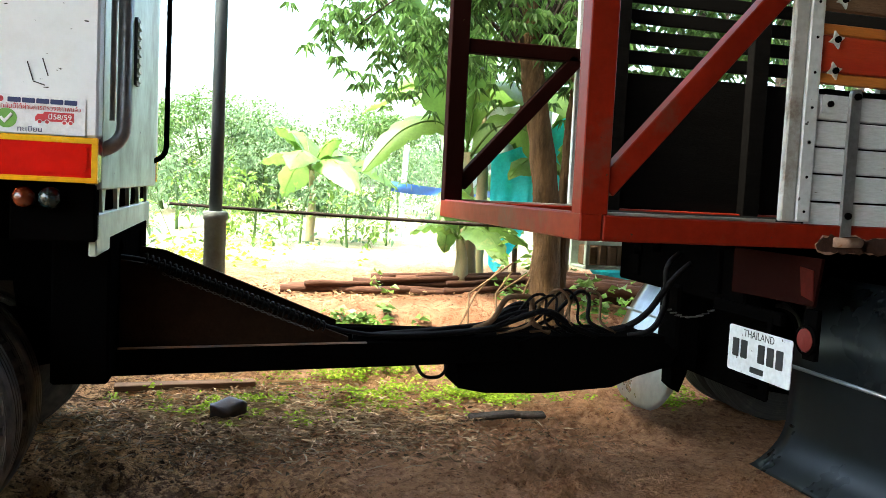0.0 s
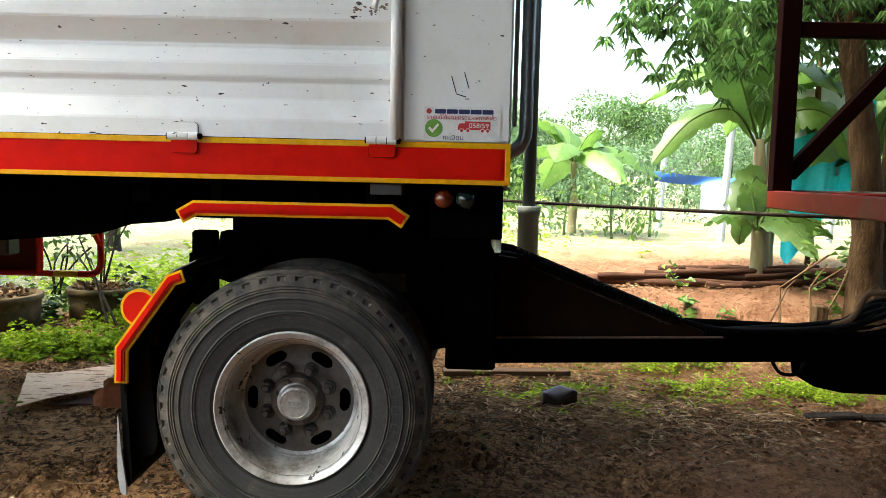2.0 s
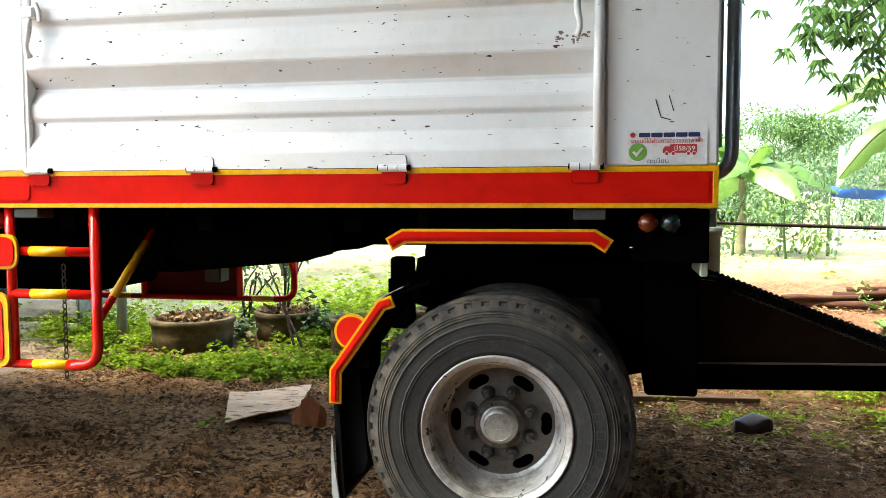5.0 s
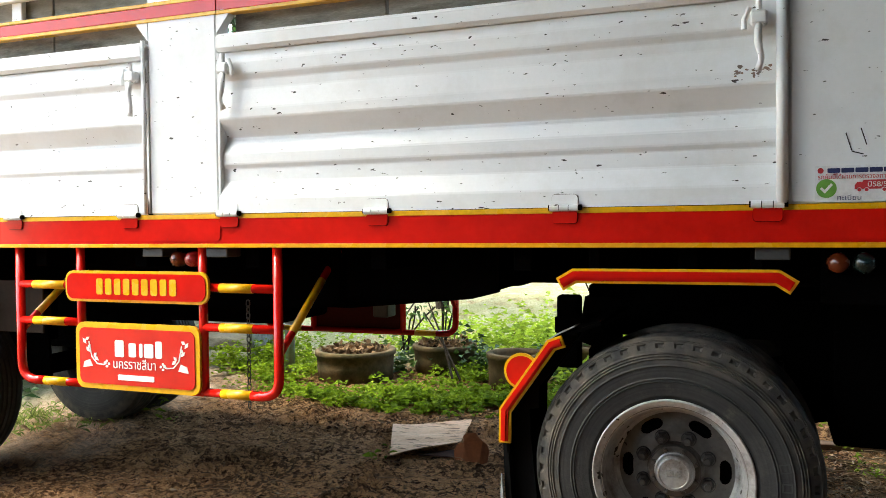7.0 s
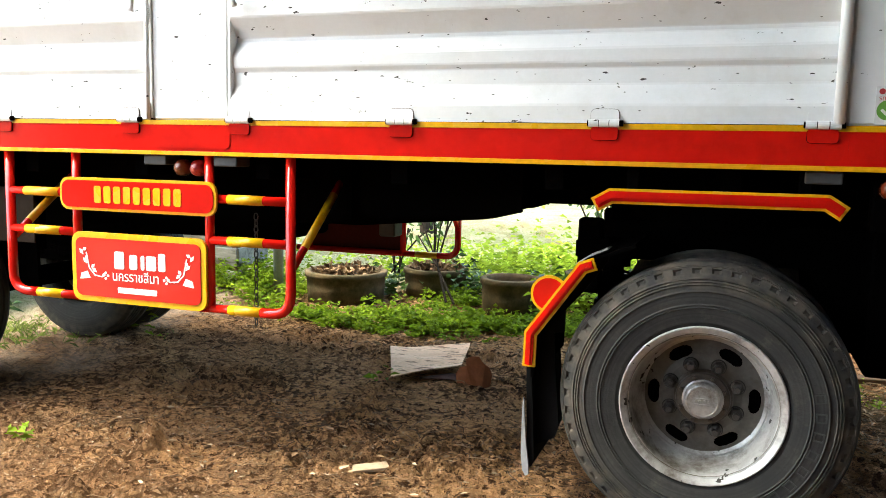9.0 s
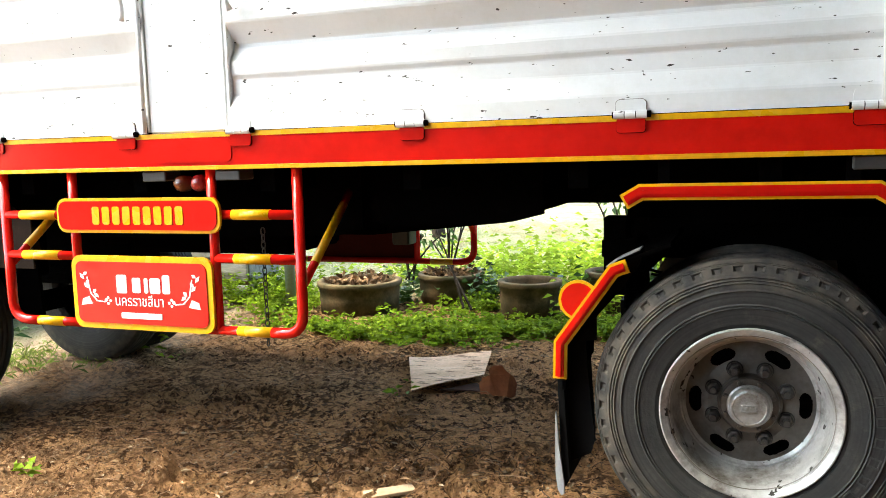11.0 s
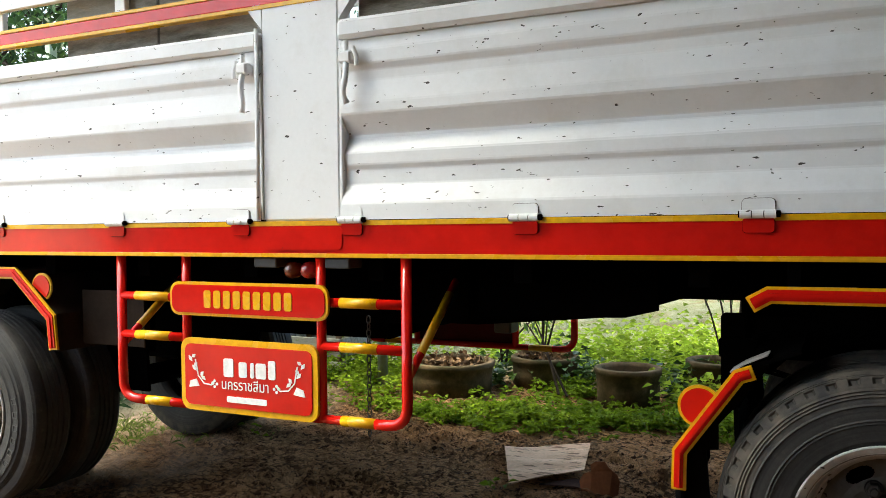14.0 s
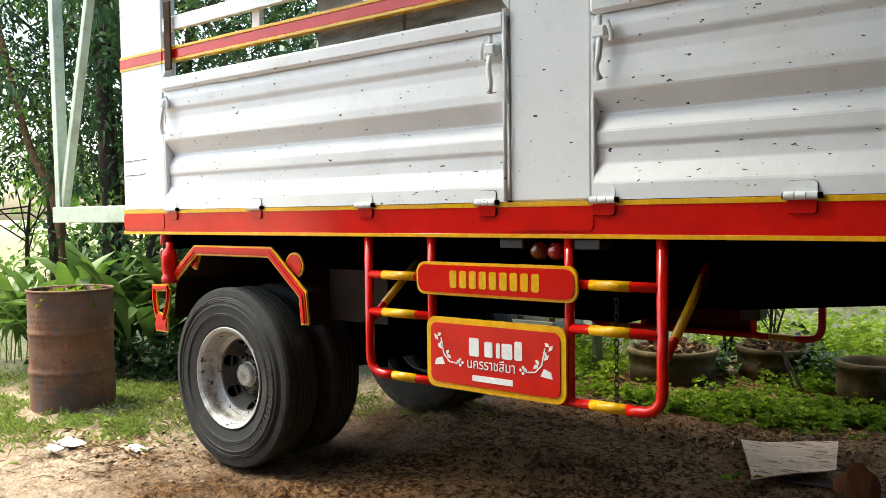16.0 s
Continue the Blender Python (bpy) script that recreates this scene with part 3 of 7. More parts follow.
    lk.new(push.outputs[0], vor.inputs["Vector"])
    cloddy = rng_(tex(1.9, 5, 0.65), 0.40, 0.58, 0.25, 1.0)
    # crack shade between clods painted into the soil colour, following the bump
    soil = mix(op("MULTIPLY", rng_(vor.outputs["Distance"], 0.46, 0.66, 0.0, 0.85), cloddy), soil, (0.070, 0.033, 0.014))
    pale = mix(rng_(tex(18, 7, 0.75), 0.48, 0.62), (0.78, 0.60, 0.46), (0.50, 0.35, 0.25))
    red = mix(rng_(tex(5), 0.4, 0.6), (0.54, 0.29, 0.175), (0.38, 0.18, 0.10))
    red = mix(rng_(tex(18, 7, 0.75), 0.52, 0.60), red, (0.26, 0.11, 0.06))
    grass = mix(rng_(tex(3.5), 0.35, 0.65), (0.42, 0.43, 0.22), (0.58, 0.55, 0.38))
    grass = mix(rng_(tex(40, 4), 0.52, 0.68), grass, (0.20, 0.25, 0.08))
    bankm = op("MULTIPLY", rng_(edge.outputs[0], 6.9, 7.6), rng_(sep.outputs[0], -1.4, -0.2))
    bankm = op("MAXIMUM", bankm, rng_(edge2.outputs[0], -2.1, -0.8, 0.0, 0.6))
    far_y = rng_(edge.outputs[0], 10.2, 12.0)
    far_x = rng_(edge2.outputs[0], -8.3, -7.5, 1.0, 0.0)
    left_y = op("MULTIPLY", rng_(edge.outputs[0], 8.6, 9.4), rng_(sep.outputs[0], -1.6, -0.6, 1.0, 0.0))
    drum_lawn = op("MULTIPLY", far_x, rng_(edge.outputs[0], 4.1, 5.0))
    g = op("MAXIMUM", op("MAXIMUM", far_y, drum_lawn), left_y)
    patch = op("MULTIPLY", g, rng_(tex(2.2, 6), 0.30, 0.5, 0.35, 1.0))
    # patchy paler ground towards the left end
    pale_left = op("MULTIPLY", rng_(edge2.outputs[0], -7.4, -6.4, 1.0, 0.0), rng_(tex(3, 6, 0.7), 0.50, 0.64, 1.0, 0.35))
    col = mix(patch, mix(bankm, mix(pale_left, soil, pale), red), grass)
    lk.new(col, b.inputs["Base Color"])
    b.inputs["Roughness"].default_value = 0.92
    b.inputs["Specular IOR Level"].default_value = 0.03
    bp = n.new("ShaderNodeBump")
    bp.inputs["Strength"].default_value, bp.inputs["Distance"].default_value = 1.0, 0.09
    hsum = n.new("ShaderNodeMath")
    lump = n.new("ShaderNodeMath")
    lump.operation = "MULTIPLY_ADD"
    lk.new(vor.outputs["Distance"], lump.inputs[0])
    lump.inputs[1].default_value = -0.8
    lk.new(tex(22, 8, 0.75), lump.inputs[2])
    lk.new(lump.outputs[0], hsum.inputs[0])
    lk.new(tex(120, 3), hsum.inputs[1])
    lk.new(hsum.outputs[0], bp.inputs["Height"])
    lk.new(bp.outputs[0], b.inputs["Normal"])
    return m


def spaced(lo, hi, fine, reach):
    inner = list(np.arange(lo, hi + fine / 2, fine))
    out, d, a, b = [], fine, lo, hi
    left, right = [], []
    while a > -reach:
        d *= 1.22
        a -= d
        left.append(a)
    d = fine
    while b < reach:
        d *= 1.22
        b += d
        right.append(b)
    return left[::-1] + inner + right


xs, ys = spaced(-6.6, 2.4, 0.0135, 900), spaced(2.3, 5.0, 0.0135, 900)
verts = [(x, y, land(x, y)) for y in ys for x in xs]
nx = len(xs)
faces = [(j * nx + i, j * nx + i + 1, (j + 1) * nx + i + 1, (j + 1) * nx + i) for j in range(len(ys) - 1) for i in range(nx - 1)]
me = bpy.data.meshes.new("ground")
me.from_pydata(verts, [], faces)
me.shade_smooth()
me.materials.append(ground_material())
tagged(new("ground", me), "bare brown earth yard with grass beyond", "ground", kind="structure")

# the unseen shed roof over the yard and its posts, cut to shape the light
roof_bm = bmesh.new()
for i in range(66):
    x0 = -7.25 + i * 0.25
    prism([(x0, 4.35), (x0 + 0.06, 4.39), (x0 + 0.19, 4.39), (x0 + 0.25, 4.35), (x0 + 0.25, 4.34), (x0 + 0.19, 4.38), (x0 + 0.06, 4.38), (x0, 4.34)], 1.9 if x0 < -3.5 else 0.9, 2.3 if x0 < -5.9 else 7.3 if x0 < -3.0 else 5.3 if x0 < -1.0 else 4.5, "y", bm=roof_bm)
# slabs added to block sky light over the front
box((-4.6, -1.6, 4.30), (9.0, 0.9, 4.36), 0, bm=roof_bm)
box((-5.0, -5.0, 4.30), (9.0, -1.6, 4.36), 0, bm=roof_bm)
# two unseen walls added to hold back low light
tagged(part("wall_south", prism([(-13, 0), (12, 0), (12, 4.29), (-3.0, 4.29), (-3.0, 3.0), (-13, 3.0)], -5.25, -5.02), WALL), "plain brown wall, unseen, added to block low light behind the yard", "wall", kind="structure")
tagged(part("wall_east", box((9.02, -5.0, 0), (9.25, 2.4, 4.3), 0.01), WALL), "plain brown wall, unseen, added to block light from the east", "wall", kind="structure")
tagged(part("roof", roof_bm, ROOF), "grey corrugated shed roof over the yard, unseen, cut to shape the light", "roof", kind="structure")

# ---- wheels ----
TYRE_R = 0.49


def wheel_meshes(ribbed):
    prof = [(0.252, 0.05), (0.274, 0.026), (0.292, 0.012), (0.340, 0.004), (0.344, 0.000), (0.349, 0.004), (0.353, -0.001), (0.358, 0.002), (0.395, 0.000), (0.399, -0.004), (0.404, 0.001),
            (0.418, 0.004), (0.421, 0.000), (0.426, 0.006), (0.429, 0.002), (0.434, 0.009), (0.437, 0.005), (0.442, 0.012), (0.452, 0.0165), (0.4535, 0.0173), (0.4665, 0.0253), (0.468, 0.0262), (0.472, 0.0280), (0.4735, 0.0268), (0.4765, 0.0315), (0.4780, 0.0300), (0.4805, 0.0360), (0.486, 0.044), (0.489, 0.060), (0.490, 0.075)]
    if ribbed:
        prof = [(q * (1 + 0.010 * step(0.42, 0.47, q)), y * (1 - 0.40 * step(0.43, 0.46, q) * step(0.09, 0.06, y))) for q, y in prof]
    else:
        prof = [(q * (1 + 0.016 * step(0.40, 0.47, q)), y) for q, y in prof]
    for k in range(4):
        y = 0.085 + k * 0.03
        prof += [(0.490, y), (0.481, y + 0.003), (0.481, y + 0.009), (0.490, y + 0.012)]
    prof += [(0.489, 0.21), (0.474, 0.235), (0.44, 0.252), (0.35, 0.262), (0.275, 0.24), (0.252, 0.21)]

    def wobble(j, k, r):
        worn = 1.0 if j < 18 or j > 31 else 1 + 0.0022 * noise.noise((k * 0.23, j * 0.5, 2.0))
        return r * worn
    bm = lathe(prof, 368, wobble=None if ribbed else wobble)
    if not ribbed:
        # a row of small square pits round the shoulder
        bm.verts.ensure_lookup_table()
        for k in range(368):
            if k % 8 < 3:
                for j in (19, 20):
                    v = bm.verts[j * 368 + k]
                    v.co = Vector((v.co.x * 0.990, v.co.y + 0.007, v.co.z * 0.990))
    tyre = mesh_of("tyre", bm, RUBBER_PLAIN if ribbed else RUBBER, True, 24)
    # rim with a deep dished disc and open slots
    deep = 0.075 if ribbed else 0.0         # the rear discs are set far in
    inner = [(0.242, 0.060), (0.238, 0.090 + deep * 0.6), (0.227, 0.127 + deep), (0.222, 0.138 + deep), (0.218, 0.139 + deep), (0.215, 0.150 + deep), (0.203, 0.158 + deep)]
    if ribbed:
        inner = [(0.242, 0.060), (0.238, 0.078), (0.230, 0.092), (0.224, 0.102), (0.218, 0.104), (0.213, 0.112), (0.203, 0.117)]
    bm = lathe([(0.252, 0.05), (0.276, 0.024), (0.2795, 0.014), (0.278, 0.008), (0.274, 0.007), (0.255, 0.020), (0.252, 0.027), (0.2475, 0.028), (0.2445, 0.036)] + inner, 96)
    rim = mesh_of("wheel", bm, RIM, True, 22)
    bm = bmesh.new()
    radii = [(0.205, 0.157 + deep)] + [(0.193 - 0.0025 * i, 0.156 + deep - 0.0004 * i) for i in range(17)] + [(0.130, 0.142 + deep), (0.085, 0.138 + deep), (0.07, 0.138 + deep)]
    if ribbed:
        radii = [(0.205, 0.116)] + [(0.193 - 0.0025 * i, 0.124 + 0.0042 * i) for i in range(17)] + [(0.145, 0.205), (0.085, 0.213), (0.07, 0.213)]
    seg = 324
    rings = [[bm.verts.new((r * math.cos(2 * math.pi * k / seg), y, r * math.sin(2 * math.pi * k / seg))) for k in range(seg)] for r, y in radii]
    long = 0.034 if ribbed else 0.043
    for j in range(len(rings) - 1):
        for k in range(seg):
            if abs(((k + 27) % 54 - 26.5) * 0.0034 / long) ** 2.6 + abs(((radii[j][0] + radii[j + 1][0]) / 2 - 0.172) / 0.021) ** 2.6 < 1:
                continue
            bm.faces.new((rings[j][k], rings[j][(k + 1) % seg], rings[j + 1][(k + 1) % seg], rings[j + 1][k]))
    bmesh.ops.solidify(bm, geom=bm.faces, thickness=-0.012)
    d = mesh_of("disc", bm, RIM_INNER, False)
    lock = mesh_of("lock_ring", lathe([(0.2520, 0.0262), (0.2495, 0.0268), (0.2480, 0.0290)], 80), RIM_INNER, True)
    f = 0.015 - deep if ribbed else -0.015
    hub_bm = lathe([(0.102, 0.14 + deep), (0.100, 0.118 - f), (0.094, 0.112 - f), (0.092, 0.098 - f), (0.089, 0.094 - f), (0.058, 0.091 - f)], 48)
    for k in range(8):
        a = 2 * math.pi * (k + 0.5) / 8
        lathe([(0.0085, 0.100 - f), (0.0085, 0.083 - f), (0.0060, 0.080 - f), (0.0003, 0.080 - f)], 6, (0.080 * math.cos(a), 0, 0.080 * math.sin(a)), bm=hub_bm)
    hub = mesh_of("hub", hub_bm, HUB, False)
    cap_bm = lathe([(0.072, 0.104 - f), (0.071, 0.088 - f), (0.066, 0.085 - f), (0.063, 0.067 - f), (0.058, 0.059 - f), (0.052, 0.057 - f), (0.050, 0.060 - f), (0.0005, 0.060 - f)], 48)
    for lo, hi in (((-0.026, 0.056, -0.012), (0.026, 0.062, -0.009)), ((-0.026, 0.056, 0.009), (0.026, 0.062, 0.012)), ((-0.024, 0.056, -0.006), (-0.019, 0.062, 0.006)), ((-0.013, 0.056, -0.006), (-0.005, 0.062, 0.006)), ((0.003, 0.056, -0.006), (0.011, 0.062, 0.006)), ((0.017, 0.056, -0.006), (0.022, 0.062, 0.006))):
        box((lo[0], lo[1] - f, lo[2]), (hi[0], hi[1] - f, hi[2]), 0.001, bm=cap_bm, turn=None)
    cap = mesh_of("hub_cap", cap_bm, CAP, False)
    nut_bm = lathe([(0.027, 0.144 + deep), (0.027, 0.138 + deep), (0.024, 0.134 + deep)], 20)
    lathe([(0.023, 0.137 + deep), (0.022, 0.116 + deep), (0.018, 0.112 + deep), (0.0115, 0.111 + deep)], 6, bm=nut_bm)
    lathe([(0.0115, 0.114 + deep), (0.0115, 0.096 + deep), (0.010, 0.093 + deep), (0.0004, 0.093 + deep)], 14, bm=nut_bm)
    nut = mesh_of("wheel_nut", nut_bm, NUT)
    drum = mesh_of("brake_drum", lathe([(0.0005, 0.175 + deep), (0.198, 0.175 + deep), (0.198, 0.36), (0.0005, 0.36)], 40), BLACK)
    # raised plain bars where the maker's mark stands
    mk = bmesh.new()
    for lo, hi in (((-0.017, -0.002, -0.016), (0.017, 0.002, -0.011)), ((-0.017, -0.002, 0.011), (0.017, 0.002, 0.016)), ((-0.017, -0.002, -0.011), (-0.012, 0.002, 0.011)), ((0.012, -0.002, -0.011), (0.017, 0.002, 0.011))):
        box(lo, hi, 0, bm=mk)
    marks = mesh_of("tyre_mark", mk, RUBBER_MARK)
    return tyre, rim, d, hub, nut, drum, marks, cap, lock


BLOCK_WHEEL, RIB_WHEEL = wheel_meshes(False), wheel_meshes(True)


def wheel(parent, x, y, z=TYRE_R, far=False, meshes=BLOCK_WHEEL, turn=0.0, inner=False):
    """A disc wheel whose outer face is at y and looks to -y, or to +y on the far side."""
    tyre, rim, d, hub, nut, drum, marks, cap, lock = meshes
    w = piece("wheel", rim, parent, (x, y, z), (0, turn, math.pi if far else 0), label="steel disc wheel with a worn black tyre")

    def child(name, mesh, rot=0.0, label=""):
        o = new(name, mesh)
        o.parent, o.rotation_euler = w, (0, rot, 0)
        return tagged(o, label) if label else o
    child("tyre", tyre, label="worn black rubber truck tyre")
    if not inner:
        child("disc", d)
        child("hub", hub, label="dusty steel hub with a ring of bolts")
        child("hub_cap", cap)
        child("lock_ring", lock)
        child("brake_drum", drum)
        if not far:
            for j in range(8):
                a = 0.20 + turn - j * 0.174
                c = child("tyre_mark", marks, -a)
                c.location = (0.374 * math.cos(a), 0, 0.374 * math.sin(a))
        for k in range(8):
            c = child("wheel_nut", nut)
            a = 2 * math.pi * (k + 0.5) / 8
            c.location = (0.1225 * math.cos(a), 0, 0.1225 * math.sin(a))
    return w


# ---- the trailer ----
X0, XC0, XC1, X1 = -6.19, -3.36, -3.00, -0.41      # rear end, centre post, front end
P0, P1 = -5.75, -0.78                              # inner edges of the end panels
SILL0, SILL1 = 1.293, 1.432
TOP = 3.05
trailer = thing("cargo_trailer", (-3.3, MID, 0), "white and red drawbar cargo trailer with drop sides", "trailer")


def side_y(v, far):
    """A depth behind the near side plane, or its mirror on the far side."""
    return FAR - v if far else NEAR + v


def yb(a, b, far):
    p, q = side_y(a, far), side_y(b, far)
    return min(p, q), max(p, q)


def sill(far):
    a, b = yb(0.0, 0.09, far)
    s = part("side_sill", box((X0, a, SILL0), (X1, b, SILL1), 0.006), RED, trailer, "red side sill with yellow edge lines")
    for z0, z1 in ((SILL0 - 0.001, SILL0 + 0.015), (SILL1 - 0.018, SILL1 + 0.001)):
        a2, b2 = yb(-0.003, 0.012, far)
        part("edge_line", box((X0 - 0.001, a2, z0), (X1 + 0.001, b2, z1), 0.001), YELLOW, s)
    a2, b2 = yb(-0.003, 0.01, far)
    part("edge_line", box((X1 - 0.017, a2, SILL0 + 0.015), (X1 + 0.001, b2, SILL1 - 0.018), 0.001), YELLOW, s)
    for x0, x1 in ((X0 + 0.005, P0 - 0.01), (XC0 - 0.01, XC1 + 0.01), (P1 + 0.01, X1 - 0.03)):
        a2, b2 = yb(-0.004, 0.01, far)
        part("sill_plate", prism(round_rect(x0, SILL0 + 0.028, x1, SILL1 - 0.022, 0.02), a2, b2), RED, s)


def post_panel(x0, x1, far):
    """A flat upright panel with the painted band round it."""
    a, b = yb(0.004, 0.10, far)
    p = part("upright_panel", box((x0, a, SILL1 + 0.002), (x1, b, TOP), 0.008), WHITE, trailer, "flat white steel upright with black chips")
    a2, b2 = yb(0.0, 0.02, far)
    part("band", box((x0 - 0.002, a2, 2.284), (x1 + 0.002, b2, 2.336), 0.002), RED, p, "red painted band with yellow lines")
    for z in (2.268, 2.336):
        part("band_line", box((x0 - 0.002, a2, z), (x1 + 0.002, b2, z + 0.016), 0.001), YELLOW, p)
    return p


# pressed profile of the drop sides: depth behind the side plane, height
PROFILE = [(0.000, 1.435), (0.000, 1.495), (0.034, 1.566), (0.036, 1.624), (0.025, 1.642), (0.025, 1.686), (0.058, 1.738), (0.060, 1.757),
           (0.004, 1.831), (0.004, 1.868), (0.017, 1.950), (0.016, 1.988), (0.003, 2.012), (0.002, 2.062), (0.012, 2.105)]


for _ in range(1):
    # round the pressed folds
    cut = [PROFILE[0]]
    for (v0, z0), (v1, z1) in zip(PROFILE, PROFILE[1:]):
        k = min(0.12, 0.004 / max(1e-6, math.hypot(v1 - v0, z1 - z0)))
        cut += [(v0 + (v1 - v0) * k, z0 + (z1 - z0) * k), (v1 + (v0 - v1) * k, z1 + (z0 - z1) * k)]
    PROFILE = cut + [PROFILE[-1]]


def drop_side(x0, x1, far, hinges, bar_at):
    bm = bmesh.new()
    n = 60
    rows = []
    for k in range(n + 1):
        x = x0 + 0.012 + (x1 - x0 - 0.024) * k / n
        rows.append([bm.verts.new((x, side_y(v + 0.006 * noise.noise((x * 1.9, z * 2.6, 1.0)) + 0.0025 * noise.noise((x * 7.0, z * 5.0, 2.0)), far), z)) for v, z in PROFILE])
    for r, s in zip(rows, rows[1:]):
        for j in range(len(PROFILE) - 1):
            bm.faces.new((r[j], s[j], s[j + 1], r[j + 1]))
    bmesh.ops.recalc_face_normals(bm, faces=bm.faces)
    bmesh.ops.solidify(bm, geom=bm.faces, thickness=0.004)
    p = part("drop_side", bm, WHITE, trailer, "white ribbed pressed-steel drop side")
    # the shadow in the gap under the drop side, made as a black strip
    a, b = yb(0.016, 0.05, far)
    part("seal_strip", box((x0 + 0.002, a, 1.415), (x1 - 0.002, b, 1.47), 0.002), BLACK, p, "black strip standing for the gap shadow behind the hinge line")
    a, b = yb(-0.022, 0.045, far)
    part("top_rail", box((x0 + 0.005, a, 2.108), (x1 - 0.005, b, 2.182), 0.014), WHITE, p)
    a, b = yb(0.004, 0.05, far)
    for x in (x0 + 0.006, x1 - 0.006):
        part("end_strip", box((x - 0.006, a, 1.44), (x + 0.006, b, 2.108), 0.002), WHITE, p)
    y = side_y(-0.012, far)
    part("edge_bar", tube(bend([(bar_at, y, 1.437), (bar_at, y, 2.19)], 0.02), 0.018 if bar_at > -1 else 0.009, 10), WHITE, p, "white round edge bar", smooth=True)
    for x in hinges:
        h = bmesh.new()
        a, b = yb(-0.009, 0.002, far)
        prism(round_rect(x - 0.047, 1.435, x + 0.047, 1.481, 0.015), a, b, bm=h)
        for k0, k1 in ((-0.052, -0.020), (-0.017, 0.015), (0.018, 0.050)):
            tube([(x + k0, y, 1.434), (x + k1, y, 1.434)], 0.0135, 12, bm=h)
        hg = part("hinge", h, WHITE, p, "white barrel hinge")
        # slightly larger dark plates, added to draw a thin outline round each hinge
        a, b = yb(-0.0035, 0.002, far)
        part("hinge_backing", prism(round_rect(x - 0.0485, 1.432, x + 0.0490, 1.4825, 0.016), a, b), SOOT, hg, "dark plate that outlines the hinge")
        part("lower_backing", prism(round_rect(x - 0.0463, 1.3765, x + 0.0463, 1.424, 0.013), a, b), DARK_RED, hg)
        part("hinge_pin", tube([(x - 0.057, y, 1.434), (x + 0.062, y, 1.434)], 0.0105, 10), BLACK, hg, "dark hinge pin")
        a, b = yb(-0.008, 0.002, far)
        part("hinge_plate", prism(round_rect(x - 0.045, 1.378, x + 0.045, 1.424, 0.012), a, b), RED, trailer)
    return p


def latch(x, far, flip):
    """A drop-side latch: a block, a screw and a bent hanging handle."""
    y = side_y(-0.03, far)
    h = bmesh.new()
    a, b = yb(-0.045, 0.0, far)
    box((x - 0.028, a, 2.012), (x + 0.028, b, 2.058), 0.008, bm=h)
    tube([(x, y, 2.05), (x, y, 2.095)], 0.010, 8, bm=h)
    tube([(x + flip * 0.03, y, 2.07), (x + flip * 0.045, y, 2.03), (x + flip * 0.045, y, 2.00)], 0.009, 8, bm=h)
    k = part("latch", h, WHITE, trailer, "chipped white drop-side latch with hanging handle")
    part("handle", tube(bend([(x, y, 2.02), (x + flip * 0.004, y - 0.012, 1.96), (x - flip * 0.01, y - 0.012, 1.90), (x + flip * 0.004, y - 0.004, 1.865)], 0.02), [0.012] * 7 + [0.010] * 6 + [0.013], 8), WHITE, k, smooth=True)


for far in (False, True):
    sill(far)
    for x0, x1 in ((X0, P0), (XC0, XC1), (P1, X1)):
        post_panel(x0, x1, far)
    drop_side(XC1, P1, far, (-2.945, -2.258, -1.518, -0.845), -0.802)
    drop_side(P0, XC0, far, (-5.67, -4.93, -4.15, -3.47), -3.371)
    for x, flip in ((-2.945, 1), (-3.425, -1), (-0.872, -1), (-5.70, 1)):
        latch(x, far, flip)
    for x0, x1 in ((P0, XC0), (XC1, P1)):
        a, b = yb(0.005, 0.04, far)
        r = part("painted_rail", box((x0, a, 2.284), (x1, b, 2.336), 0.003), RED, trailer, "red rail with yellow edge lines")
        a, b = yb(0.002, 0.043, far)
        for z in (2.268, 2.336):
            part("edge_line", box((x0, a, z), (x1, b, z + 0.016), 0.002), YELLOW, r)
        a, b = yb(0.008, 0.04, far)
        for z in (2.445, 2.66, 2.88):
            part("upper_rail", box((x0, a, z), (x1, b, z + 0.078), 0.004), WHITE, trailer)
        a, b = yb(0.041, 0.07, far)
        for k in range(1, 3):
            x = x0 + (x1 - x0) * k / 3
            part("rail_stay", box((x - 0.032, a, 2.33), (x + 0.032, b, 2.96), 0.004), WHITE, trailer)
        for x, s in ((x0, 1), (x1, -1)):
            a, b = yb(0.006, 0.05, far)
            part("gusset", prism([(x, 2.30), (x + s * 0.07, 2.275), (x, 2.19)][:: s], a, b), WHITE, trailer)
# grey boards standing inside the near side, and a rusty strap
for k, (x0, x1) in enumerate(((-4.54, -3.98), (-3.97, -3.40), (-2.96, -2.25), (-2.24, -1.52), (-1.51, -0.80))):
    for j, (z0, z1) in enumerate(((1.45, 1.77), (1.775, 2.14), (2.145, 2.33), (2.335, 2.52))):
        part("inner_board", box((x0, NEAR + 0.085, z0), (x1, NEAR + 0.11 + 0.004 * j, z1), 0.004), OLD_WOOD, trailer, "weathered grey inner board")
a, b = NEAR - 0.02, NEAR + 0.05
part("rusty_strap", box((-5.69, a, 2.22), (-5.63, a + 0.012, 2.60), 0.003), SOOT, trailer, "rust-brown flat strap")
# front and rear end walls
e = part("end_wall", box((X1 - 0.05, NEAR + 0.10, 1.27), (X1, FAR - 0.10, 2.75), 0.006), GREENISH, trailer, "pale green-white front end wall")
